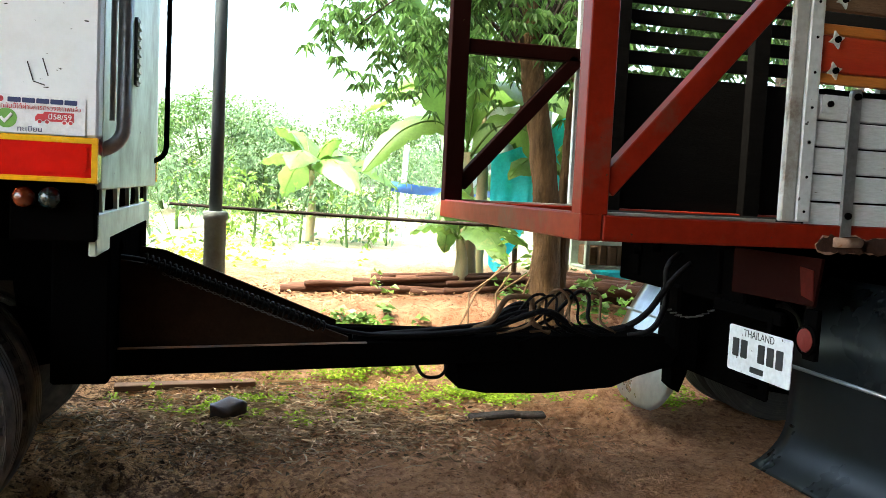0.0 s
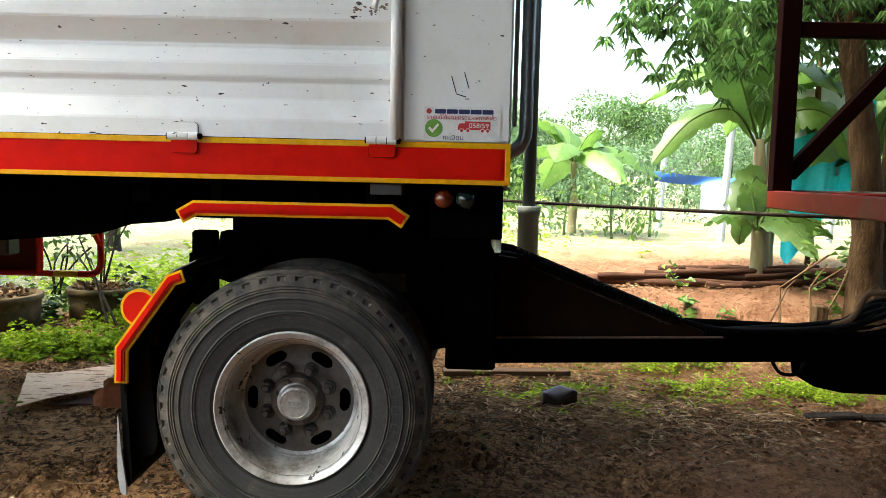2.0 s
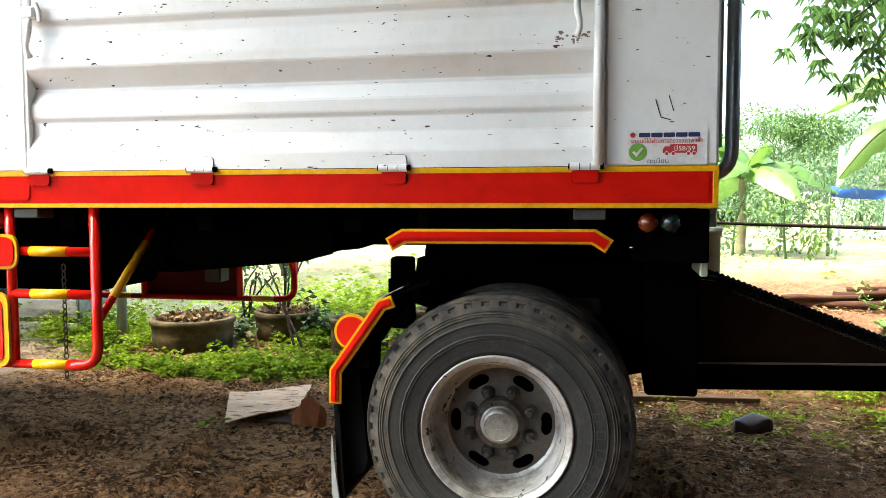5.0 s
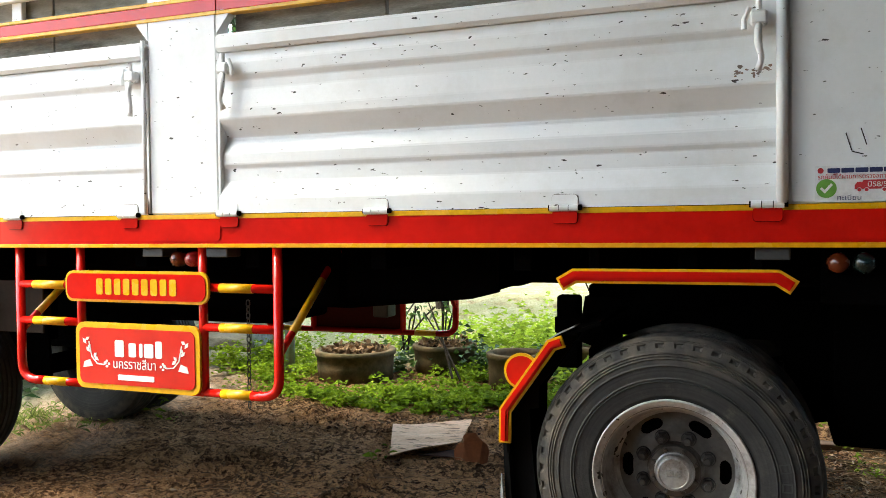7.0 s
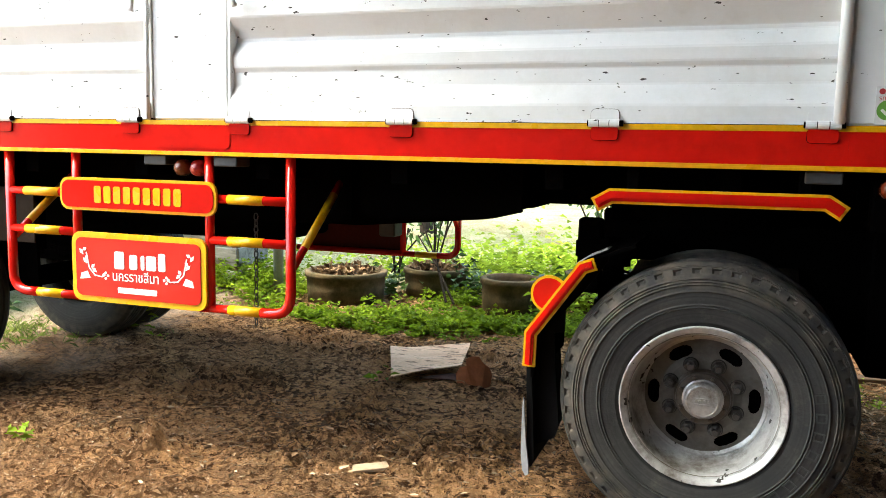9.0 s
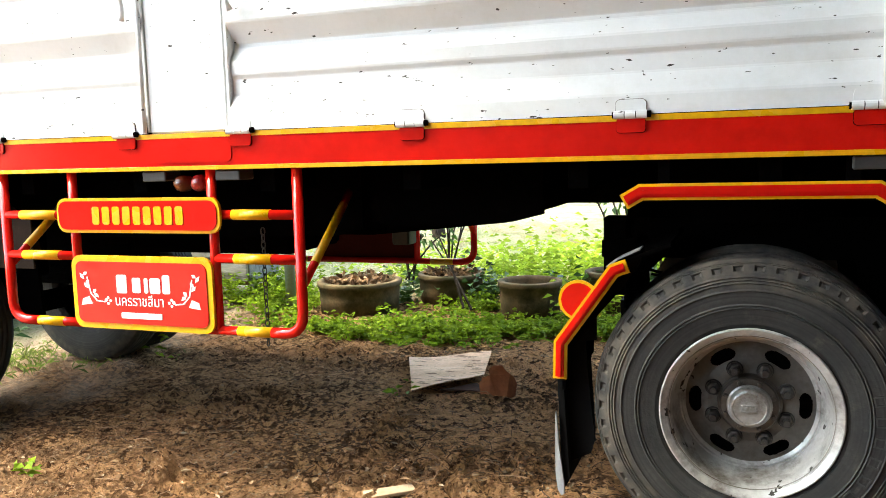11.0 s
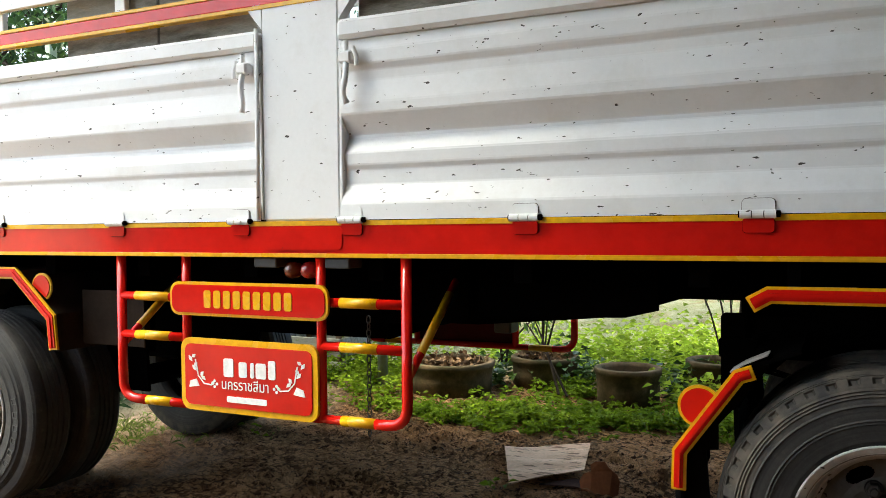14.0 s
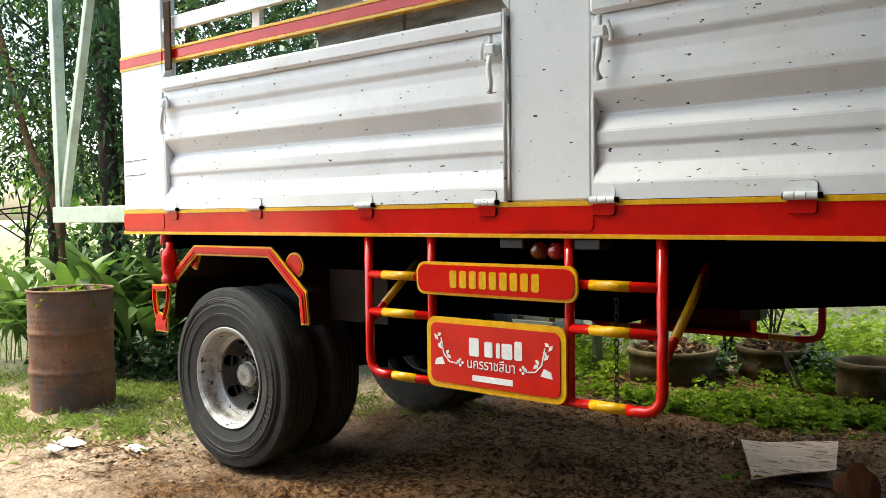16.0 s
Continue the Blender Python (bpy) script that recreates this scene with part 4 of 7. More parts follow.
for y in (2.93, 4.75):
    part("end_pipe", tube(bend([(X1 - 0.01, y, 1.40), (X1 + 0.06, y + 0.01, 1.43), (X1 + 0.06, y + 0.01, 2.9)], 0.06), 0.024 if y < 4 else 0.014, 10), STEEL if y < 4 else BLACK, trailer, "bent round end pipe", smooth=True)
part("end_rod", tube([(X1 + 0.02, 2.96, 1.5), (X1 + 0.02, 2.96, 2.9)], 0.009, 8), STEEL, trailer, smooth=True)
part("louvre", prism(round_rect(3.72, 1.70, 3.84, 1.98, 0.02), X1, X1 + 0.012, "x"), GREY_BOX, e)
for k in range(7):
    part("louvre_slat", box((X1 + 0.011, 3.73, 1.715 + k * 0.037), (X1 + 0.02, 3.83, 1.735 + k * 0.037), 0.002), GREENISH, e)
part("front_valance", box((X1 - 0.04, NEAR + 0.12, 1.05), (X1 - 0.015, FAR - 0.25, 1.19), 0.004), GREENISH, trailer, "pale green lower front plate")
for k in range(5):
    y = NEAR + 0.25 + k * 0.38
    part("valance_tooth", prism([(y, 1.27), (y + 0.09, 1.27), (y + 0.06, 1.18), (y + 0.03, 1.18)], X1 - 0.035, X1 - 0.02, "x"), GREENISH, trailer)
part("end_wall", box((X0, NEAR + 0.10, 1.30), (X0 + 0.05, FAR - 0.10, 2.10), 0.006), WHITE_OLD, trailer)
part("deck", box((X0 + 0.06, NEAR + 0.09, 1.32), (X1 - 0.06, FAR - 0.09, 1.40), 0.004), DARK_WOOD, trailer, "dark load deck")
# rear overhang frame, pale green
for far in (False, True):
    y = side_y(0.07, far)
    part("rear_frame_beam", bar((X0, y, 1.415), (-7.14, y, 1.415), 0.09, 0.105), GREENISH, trailer, "pale green box-section rear frame")
    part("rear_frame_post", bar((-7.085, y, 1.44), (-7.105, y, 3.0), 0.07, 0.062, up=(1, 0, 0)), GREENISH, trailer)
    part("rear_frame_brace", bar((-7.065, y + 0.005, 1.47), (-6.60, y + 0.005, 3.0), 0.055, 0.048, up=(1, 0, 0)), GREENISH, trailer)
part("rear_cross_beam", box((-7.16, NEAR + 0.12, 1.365), (-7.06, FAR - 0.12, 1.465), 0.005), GREENISH, trailer)
# chassis
for y in (MID - 0.42, MID + 0.42):
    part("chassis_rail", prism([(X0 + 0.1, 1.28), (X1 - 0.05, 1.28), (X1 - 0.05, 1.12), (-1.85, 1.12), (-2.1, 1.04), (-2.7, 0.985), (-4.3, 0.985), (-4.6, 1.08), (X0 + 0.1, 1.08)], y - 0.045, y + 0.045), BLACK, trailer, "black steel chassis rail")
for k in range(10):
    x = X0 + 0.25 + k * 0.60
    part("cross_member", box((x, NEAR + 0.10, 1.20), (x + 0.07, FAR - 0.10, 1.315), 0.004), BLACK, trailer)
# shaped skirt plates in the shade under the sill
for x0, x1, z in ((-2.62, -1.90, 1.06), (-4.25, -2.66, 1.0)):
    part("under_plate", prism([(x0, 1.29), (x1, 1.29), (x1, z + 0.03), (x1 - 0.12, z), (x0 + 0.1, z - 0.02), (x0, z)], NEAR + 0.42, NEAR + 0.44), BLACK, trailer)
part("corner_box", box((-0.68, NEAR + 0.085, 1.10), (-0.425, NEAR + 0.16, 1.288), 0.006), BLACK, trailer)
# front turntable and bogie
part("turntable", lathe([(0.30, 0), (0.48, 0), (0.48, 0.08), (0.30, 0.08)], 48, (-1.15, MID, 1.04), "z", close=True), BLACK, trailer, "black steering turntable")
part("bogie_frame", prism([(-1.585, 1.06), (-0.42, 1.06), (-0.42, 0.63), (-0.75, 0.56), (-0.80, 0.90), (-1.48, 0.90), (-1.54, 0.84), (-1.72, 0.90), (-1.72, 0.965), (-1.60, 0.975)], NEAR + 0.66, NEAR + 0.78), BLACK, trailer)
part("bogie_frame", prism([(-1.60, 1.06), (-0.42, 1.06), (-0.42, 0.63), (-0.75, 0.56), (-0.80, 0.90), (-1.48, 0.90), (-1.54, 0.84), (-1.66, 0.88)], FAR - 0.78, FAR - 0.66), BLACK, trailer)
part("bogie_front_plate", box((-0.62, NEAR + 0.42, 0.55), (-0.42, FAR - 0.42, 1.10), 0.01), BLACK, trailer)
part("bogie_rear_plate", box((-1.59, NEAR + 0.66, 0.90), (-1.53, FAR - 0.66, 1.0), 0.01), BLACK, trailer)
for x in (-1.157, -5.25):
    part("axle", tube([(x, NEAR + 0.32, TYRE_R), (x, FAR - 0.32, TYRE_R)], 0.065, 12), BLACK, trailer, smooth=True)
    for y in (NEAR + 0.72, FAR - 0.72):
        for j in range(6):
            L = 0.52 - 0.07 * j
            z = 0.66 - 0.014 * j
            part("leaf_spring", tube([(x - L, y, z + 0.10 * (L / 0.52) ** 2), (x - L / 2, y, z + 0.025), (x, y, z), (x + L / 2, y, z + 0.025), (x + L, y, z + 0.10 * (L / 0.52) ** 2)], 0.008, 6), BLACK, trailer)
        part("spring_bracket", box((x - 0.56, y - 0.04, 0.74), (x - 0.46, y + 0.04, 1.06), 0.01), BLACK, trailer)
        part("spring_bracket", box((x + 0.46, y - 0.04, 0.74), (x + 0.56, y + 0.04, 1.06), 0.01), BLACK, trailer)
    ms = BLOCK_WHEEL if x > -3 else RIB_WHEEL
    for far in (False, True):
        wheel(trailer, x, side_y(0.035 if x > -3 else 0.022, far), TYRE_R + (-0.008 if x > -3 else 0.02), far=far, meshes=ms, turn=0.0 if x > -3 else 0.35)
        wheel(trailer, x, side_y(0.335, far), TYRE_R + (-0.008 if x > -3 else 0.02), far=far, meshes=BLOCK_WHEEL if far else ms, inner=True)
part("air_tank", tube([(-4.35, MID - 0.3, 1.02), (-4.35, MID + 0.5, 1.02)], 0.13, 20), BLACK, trailer, smooth=True)
part("under_tray", box((-4.3, 3.75, 0.845), (-3.32, 4.30, 1.0), 0.02), BLACK, trailer, "black tray under the chassis")
part("tool_box", box((-2.84, 3.92, 0.88), (-2.75, 4.03, 1.0), 0.008), GREY_BOX, trailer)


def banded(points, w, far, yoff, label, name="guard_strip", thick=0.012):
    """A red strip with a yellow border along a bent line in the side plane."""
    a, b = yb(yoff, yoff + thick, far)
    p = part(name, prism(ribbon(points, w), a, b), YELLOW, trailer, label)
    a, b = yb(yoff - 0.006, yoff + 0.004, far)
    P = [Vector(q) for q in points]
    P[0] = P[0] + (P[1] - P[0]).normalized() * 0.009
    P[-1] = P[-1] + (P[-2] - P[-1]).normalized() * 0.009
    part("red_face", prism(ribbon(P, w - 0.018), a, b), RED, p)
    a, b = yb(yoff - 0.012, yoff - 0.004, far)
    part("ridge", prism(ribbon(P, (w - 0.018) * 0.35), a, b), RED, p)
    return p


def half_disc(cx, cz, r, angle, far, yoff):
    a, b = yb(yoff, yoff + 0.01, far)
    p = part("round_plate", prism(disc(cx, cz, r, 22, angle, angle + 230), a, b), YELLOW, trailer, "red round plate with a yellow rim")
    a, b = yb(yoff - 0.004, yoff + 0.003, far)
    part("red_face", prism(disc(cx, cz, r - 0.010, 22, angle, angle + 230), a, b), RED, p)


for far in (False, True):
    banded([(-1.545, 1.158), (-1.49, 1.190), (-0.815, 1.192), (-0.762, 1.158)], 0.052, far, 0.02, "red strip with yellow border above the wheel")
    for x in (-1.42, -0.88):
        a, b = yb(0.034, 0.06, far)
        part("strip_bracket", box((x - 0.02, a, 1.19), (x + 0.02, b, 1.30), 0.003), BLACK, trailer)
    half_disc(-1.698, 0.830, 0.068, 20, far, 0.05)
    banded([(-1.535, 0.951), (-1.579, 0.935), (-1.757, 0.684), (-1.760, 0.562)], 0.046, far, 0.03, "red bent mudguard strip with yellow border")
    # mudguard sheet and hanging flap behind the strip
    a, b = yb(0.046, 0.60, far)
    part("mudguard_sheet", prism(ribbon([(-1.40, 1.02), (-1.56, 0.96), (-1.745, 0.69), (-1.75, 0.52)], 0.012), a, b), BLACK, trailer)
    fl = bmesh.new()
    poly = [(-1.785, 0.60), (-1.60, 0.95), (-1.50, 1.0), (-1.50, 0.955), (-1.579, 0.845), (-1.648, 0.765), (-1.648, 0.685), (-1.685, 0.68), (-1.678, 0.57), (-1.655, 0.335), (-1.67, 0.285), (-1.74, 0.250), (-1.772, 0.30)]
    a, b = yb(0.10, 0.115, far)
    prism(poly, a, b, bm=fl)
    part("mud_flap", fl, FLAP, trailer, "black rubber mud flap")
    # lit rim of the flap, drawn as a pale strip
    a, b = yb(0.046, 0.058, far)
    part("flap_edge", prism([(-1.780, 0.44), (-1.783, 0.36), (-1.782, 0.22), (-1.775, 0.165), (-1.763, 0.145), (-1.752, 0.150), (-1.753, 0.19), (-1.769, 0.31), (-1.777, 0.43)], a, b), PALE_EDGE, trailer, "flap edge painted pale where light catches it")
    # sheen along the sheet's top, drawn as a grey strip
    a, b = yb(0.040, 0.14, far)
    part("guard_edge", prism(ribbon([(-1.605, 0.945), (-1.565, 0.972), (-1.495, 1.005)], 0.004), a, b), PALE_EDGE, trailer, "mudguard sheet edge with its sheen painted grey")
    a, b = yb(0.06, 0.58, far)
    part("mud_flap_back", prism([(-1.775, 0.56), (-1.755, 0.56), (-1.735, 0.20), (-1.750, 0.17), (-1.762, 0.20)], a, b), FLAP, trailer)
    # rear mudguard
    banded([(-5.83, 1.01), (-5.72, 1.04), (-5.50, 1.205), (-4.86, 1.205), (-4.615, 1.00), (-4.60, 0.85)], 0.056, far, 0.02, "red bent rear mudguard strip with yellow border", "rear_guard_strip")
    banded([(-5.755, 0.985), (-5.905, 0.975), (-5.905, 0.90), (-5.885, 0.82), (-5.815, 0.80), (-5.785, 0.86), (-5.765, 0.93), (-5.755, 0.985)], 0.042, far, 0.012, "red looped mudguard end with yellow outline", "rear_guard_strip")
    banded([(-5.90, 0.765), (-5.775, 0.765)], 0.09, far, 0.014, "red foot of the mudguard end", "rear_guard_strip")
    # black sheet added to give the arch opening its shade
    a, b = yb(0.60, 0.62, far)
    part("guard_back", prism([(-5.77, 0.55), (-5.74, 1.04), (-5.50, 1.27), (-4.86, 1.27), (-4.62, 1.0), (-4.60, 0.55)], a, b), BLACK, trailer)
    half_disc(-5.53, 1.155, 0.062, 40, far, 0.045)
    half_disc(-4.70, 1.14, 0.066, -60, far, 0.045)
    a, b = yb(0.05, 0.62, far)
    part("mudguard_sheet", prism(ribbon([(-5.77, 0.80), (-5.72, 1.04), (-5.50, 1.21), (-4.86, 1.21), (-4.62, 1.01), (-4.60, 0.84)], 0.012), a, b), BROWN_SHEET, trailer, "brown rear mudguard sheet")
    a, b = yb(0.09, 0.10, far)
    part("mud_screen", box((-4.60, a + (0 if far else 0.1), 0.86), (-4.20, b + (0 if far else 0.1), 1.12), 0.002), BROWN_SHEET, trailer)
    # side lamps and blocks
    for x, mt, nm in ((-0.632, ORANGE_LAMP, "side_lamp"), (-0.556, CLEAR_LAMP, "side_lamp"), (-3.262, ORANGE_LAMP, "side_lamp"), (-3.182, RED_LAMP, "side_lamp")):
        y0 = side_y(0.05, far)
        s = 1 if far else -1
        part(nm, lathe([(0.034, 0.03 * -s), (0.034, 0.0), (0.030, 0.012 * s), (0.018, 0.022 * s), (0.0005, 0.026 * s)], 24, (x, y0, 1.24)), mt, trailer, "small round side lamp", smooth=True)
    for x in (-0.83, -3.37, -3.03):
        a, b = yb(0.02, 0.12, far)
        part("sill_block", box((x - 0.055, a, 1.25), (x + 0.055, b, 1.29), 0.004), GREY_BOX, trailer)
    # rear corner lamps and a bottle on the guard
    y = side_y(0.03, far)
    part("rear_lamp", lathe([(0.0005, -0.04), (0.03, -0.035), (0.034, -0.02), (0.034, 0.02), (0.03, 0.035), (0.0005, 0.04)], 20, (-5.80, y, 1.262), "z"), RED_LAMP, trailer, "red marker lamp", smooth=True)
    part("rear_lamp", lathe([(0.0005, -0.04), (0.026, -0.035), (0.032, -0.02), (0.032, 0.02), (0.026, 0.035), (0.0005, 0.04)], 20, (-5.81, y, 1.175), "z"), ORANGE_LAMP, trailer, "orange marker lamp", smooth=True)
    part("lamp_arm", bar((-5.80, y + 0.02, 1.30), (-5.80, y + 0.02, 1.10), 0.02, 0.03), BLACK, trailer)
    part("red_bottle", lathe([(0.0005, -0.13), (0.050, -0.12), (0.050, -0.09), (0.040, -0.08), (0.046, -0.05), (0.046, 0.03), (0.038, 0.06), (0.020, 0.08), (0.020, 0.11), (0.0005, 0.11)], 16, (-5.735, y - 0.02, 1.135), "z"), RED, trailer, "red marker bottle", smooth=True)
    # side guard of painted pipes with two sign plates
    y = side_y(0.03, far)
    R = 0.021
    part("guard_pipe", tube(bend([(-4.165, y, 1.295), (-4.165, y, 0.665), (-4.02, y, 0.665)], 0.085), R, 12), RED, trailer, "red bent side-guard pipe", smooth=True)
    part("guard_pipe", tube(bend([(-2.735, y, 1.295), (-2.735, y, 0.665), (-2.87, y, 0.665)], 0.085), R, 12), RED, trailer, "red bent side-guard pipe", smooth=True)
    for x in (-3.79, -3.11):
        part("guard_pipe", tube([(x, y, 1.295), (x, y, 0.665)], R * 0.95, 12), RED, trailer, smooth=True)
    for z in (1.118, 0.948, 0.665):
        for xa, xb in ((-4.165, -3.79), (-3.11, -2.735)):
            L = xb - xa
            low = z < 0.7
            part("guard_rail", tube([(xa + (0.14 if low and xa < -4 else 0), y, z), (xb - (0.13 if low and xa > -4 else 0), y, z)], R * 0.9, 12), RED, trailer, smooth=True)
            part("yellow_sleeve", tube([(xa + L * 0.24 if xa < -4 else xa + 0.09, y, z), (xb - L * 0.24 if xa < -4 else xb - 0.12, y, z)], R * 0.9 + 0.0015, 12), YELLOW, trailer, smooth=True)
        if z < 0.7:
            part("guard_rail", tube([(-3.79, y, z), (-3.11, y, z)], R * 0.9, 12), RED, trailer, smooth=True)
    for xa, xb in ((-2.735, -2.715), (-4.165, -4.17)):
        p, q = Vector((xa, y, 0.84 if xa > -3 else 0.90)), Vector((xb, side_y(0.52, far), 1.26))
        part("guard_brace", tube([p, q], R * 0.8, 10), RED, trailer, smooth=True)
        part("yellow_sleeve", tube([p.lerp(q, 0.20), p.lerp(q, 0.70)], R * 0.8 + 0.0015, 10), YELLOW, trailer, smooth=True)
    for x0, z0, x1, z1, r, border in ((-3.845, 1.048, -3.055, 1.188, 0.045, 0.012), (-3.79, 0.655, -3.105, 0.955, 0.045, 0.024)):
        a, b = yb(-0.008, 0.006, far)
        # far plates show their backs, with the shade set in a darker red
        s = part("sign_plate", prism(round_rect(x0, z0, x1, z1, r), a, b), MAROON if far else YELLOW, trailer, "back of a red sign plate, toned dark for shade" if far else "red sign plate with a yellow border")
        if far:
            continue
        a, b = yb(-0.012, -0.002, far)
        part("sign_face", prism(round_rect(x0 + border, z0 + border, x1 - border, z1 - border, r - border * 0.6), a, b), RED, s)
        yf = NEAR - 0.0145
        if z0 > 1:
            # nine plain letter-sized blocks for a trade name
            for k in range(9):
                cx = -3.640 + k * 0.0505
                part("letter_block", prism(round_rect(cx - 0.018, 1.082, cx + 0.018, 1.154, 0.010), yf, yf + 0.004), YELLOW, s)
        else:
            for cx, w, z, h in ((-3.535, 0.05, 0.842, 0.075), (-3.462, 0.04, 0.838, 0.062), (-3.415, 0.018, 0.838, 0.062), (-3.372, 0.05, 0.838, 0.062), (-3.318, 0.035, 0.845, 0.075)):
                part("letter_block", prism(round_rect(cx - w / 2, z - h / 2, cx + w / 2, z + h / 2, 0.008), yf, yf + 0.004), INK_WHITE, s)
            lettering("province_name", "นครราชสีมา", 0.058, (-3.452, yf, 0.772), INK_WHITE, s, 0.235)
            part("number_bar", prism(round_rect(-3.545, 0.702, -3.345, 0.726, 0.004), yf, yf + 0.004), INK_WHITE, s)
            # white leaf sprays at both sides
            for sgn in (-1, 1):
                sp = bmesh.new()
                cx = -3.452 + sgn * 0.222
                for k in range(7):
                    t = k / 6
                    px, pz = cx + sgn * (0.05 - 0.10 * (1 - t) + 0.03 * math.sin(3 * t)), 0.765 + 0.110 * t
                    an = (0.6 if k % 2 else 2.2) + 0.4 * t
                    ax, az = math.cos(an) * sgn, math.sin(an)
                    L = 0.032 if k % 2 else 0.024
                    prism([(px, pz), (px + ax * L * 0.5 - az * 0.008, pz + az * L * 0.5 + ax * 0.008), (px + ax * L, pz + az * L), (px + ax * L * 0.5 + az * 0.008, pz + az * L * 0.5 - ax * 0.008)], yf, yf + 0.003, bm=sp)
                prism(ribbon([(cx - sgn * 0.05, 0.766), (cx - sgn * 0.01, 0.770), (cx + sgn * 0.02, 0.80), (cx + sgn * 0.035, 0.868)], 0.005), yf, yf + 0.003, bm=sp)
                prism([(cx + sgn * 0.015, 0.757), (cx + sgn * 0.07, 0.750), (cx + sgn * 0.062, 0.777), (cx + sgn * 0.03, 0.787)], yf, yf + 0.003, bm=sp)
                for dx, dz in ((0.012, 0), (-0.012, 0), (0, 0.012), (0, -0.012)):
                    prism(disc(cx - sgn * 0.066 + dx, 0.772 + dz, 0.006, 8), yf, yf + 0.003, bm=sp)
                part("leaf_spray", sp, INK_WHITE, s, "white painted leaf ornament")

# inspection sticker on the front upright
st = part("sticker", box((-0.705, NEAR + 0.0005, 1.437), (-0.447, NEAR + 0.006, 1.552), 0), PAPER, trailer, "white inspection sticker with red and blue print")
yf = NEAR - 0.0005
part("red_seal", prism(disc(-0.688, 1.537, 0.009, 16), yf, yf + 0.002), INK_RED, st)
for k in range(5):
    x = -0.668 + k * 0.040
    part("name_bar", prism(round_rect(x, 1.529, x + 0.037, 1.544, 0.003), yf, yf + 0.002), INK_BLUE, st)
lettering("notice", "รถคันนี้ได้ผ่านการตรวจสภาพแล้ว", 0.02, (-0.578, yf, 1.516), INK_RED, st, 0.235)
part("green_disc", prism(disc(-0.671, 1.480, 0.030, 28), yf, yf + 0.002), INK_GREEN, st)
part("tick", prism(ribbon([(-0.687, 1.482), (-0.676, 1.470), (-0.655, 1.494)], 0.008), yf - 0.002, yf + 0.001), INK_WHITE, st)
part("truck_icon", prism([(-0.590, 1.476), (-0.480, 1.476), (-0.480, 1.505), (-0.565, 1.505), (-0.568, 1.498), (-0.583, 1.498), (-0.590, 1.488)], yf, yf + 0.002), INK_RED, st)
for x in (-0.577, -0.556, -0.507, -0.489):
    part("icon_wheel", prism(disc(x, 1.474, 0.0075, 12), yf - 0.001, yf + 0.001), INK_WHITE, st)
    part("icon_wheel", prism(disc(x, 1.474, 0.0055, 12), yf - 0.002, yf + 0.0), INK_RED, st)
lettering("season", "ปี58/59", 0.022, (-0.520, yf - 0.001, 1.490), INK_WHITE, st, 0.066)
lettering("registration", "ทะเบียน", 0.022, (-0.605, yf, 1.449), INK_BLUE, st, 0.068)
# long scratches on the same upright
for p, q in (((-0.615, 1.655), (-0.598, 1.598)), ((-0.598, 1.596), (-0.565, 1.586)), ((-0.572, 1.668), (-0.556, 1.615)), ((-6.17, 1.728), (-6.05, 1.731)), ((-6.04, 1.731), (-5.93, 1.734)), ((-6.17, 1.643), (-6.02, 1.645)), ((-6.01, 1.646), (-5.95, 1.65))):
    part("scratch", prism(ribbon([p, q], 0.0034), NEAR + 0.002, NEAR + 0.005), INK_BLACK, trailer, "black scratch through white paint")

# rust weeping below the front latch
random.seed(21)
for k in range(26):
    cx, cz, rr = -0.95 + random.uniform(0, 0.15), 1.872 + random.gauss(0, 0.012), random.uniform(0.0025, 0.008)
    part("rust_stain", prism([(cx + rr * random.uniform(0.6, 1.5) * math.cos(a), cz + rr * random.uniform(0.4, 1.0) * math.sin(a)) for a in (0.7 * q for q in range(9))], NEAR - 0.0015, NEAR + 0.008), RUST, trailer, "brown rust stain on white paint")

# drawbar
for sgn in (-1, 1):
    ya, yb_ = MID + sgn * 0.36, MID + sgn * 0.10
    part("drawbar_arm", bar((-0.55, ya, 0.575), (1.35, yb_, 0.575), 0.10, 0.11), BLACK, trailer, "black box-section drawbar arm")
    d = bmesh.new()
    for off in (-0.012, 0.012):
        pts = [(-0.42, ya + off, 0.63), (0.52, MID + sgn * 0.232 + off, 0.63), (0.52, MID + sgn * 0.232 + off, 0.655), (-0.30, ya - sgn * 0.02 + off, 0.97), (-0.42, ya + off, 0.985)]
        d.faces.new([d.verts.new(p) for p in pts])
    bmesh.ops.bridge_loops(d, edges=d.edges[:])
    part("drawbar_web", d, DRAWBAR, trailer, "dusty brown triangular drawbar web")
    # coiled air hose lying along the slope, and a chain below it
    if sgn < 0:
        a, b = Vector((-0.33, ya - 0.01, 0.995)), Vector((0.42, MID + sgn * 0.25, 0.70))
        ax = (b - a).normalized()
        n1 = ax.orthogonal().normalized()
        n2 = ax.cross(n1)
        N = 34
        part("coiled_hose", tube([a.lerp(b, k / (N * 10)) + (n1 * math.cos(k * 0.628) + n2 * math.sin(k * 0.628)) * 0.020 for k in range(N * 10 + 1)], 0.0045, 6), HOSE, trailer, "coiled black air hose", smooth=True)
        part("air_hose", tube(bend([(-0.5, ya, 1.0), a, b, (0.62, MID - 0.24, 0.66), (0.9, MID - 0.2, 0.66), (1.3, MID - 0.16, 0.68), (1.75, MID - 0.12, 0.69)], 0.1), 0.010, 8), HOSE, trailer, smooth=True)
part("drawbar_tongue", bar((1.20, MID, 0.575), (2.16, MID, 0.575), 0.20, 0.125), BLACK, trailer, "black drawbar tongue")
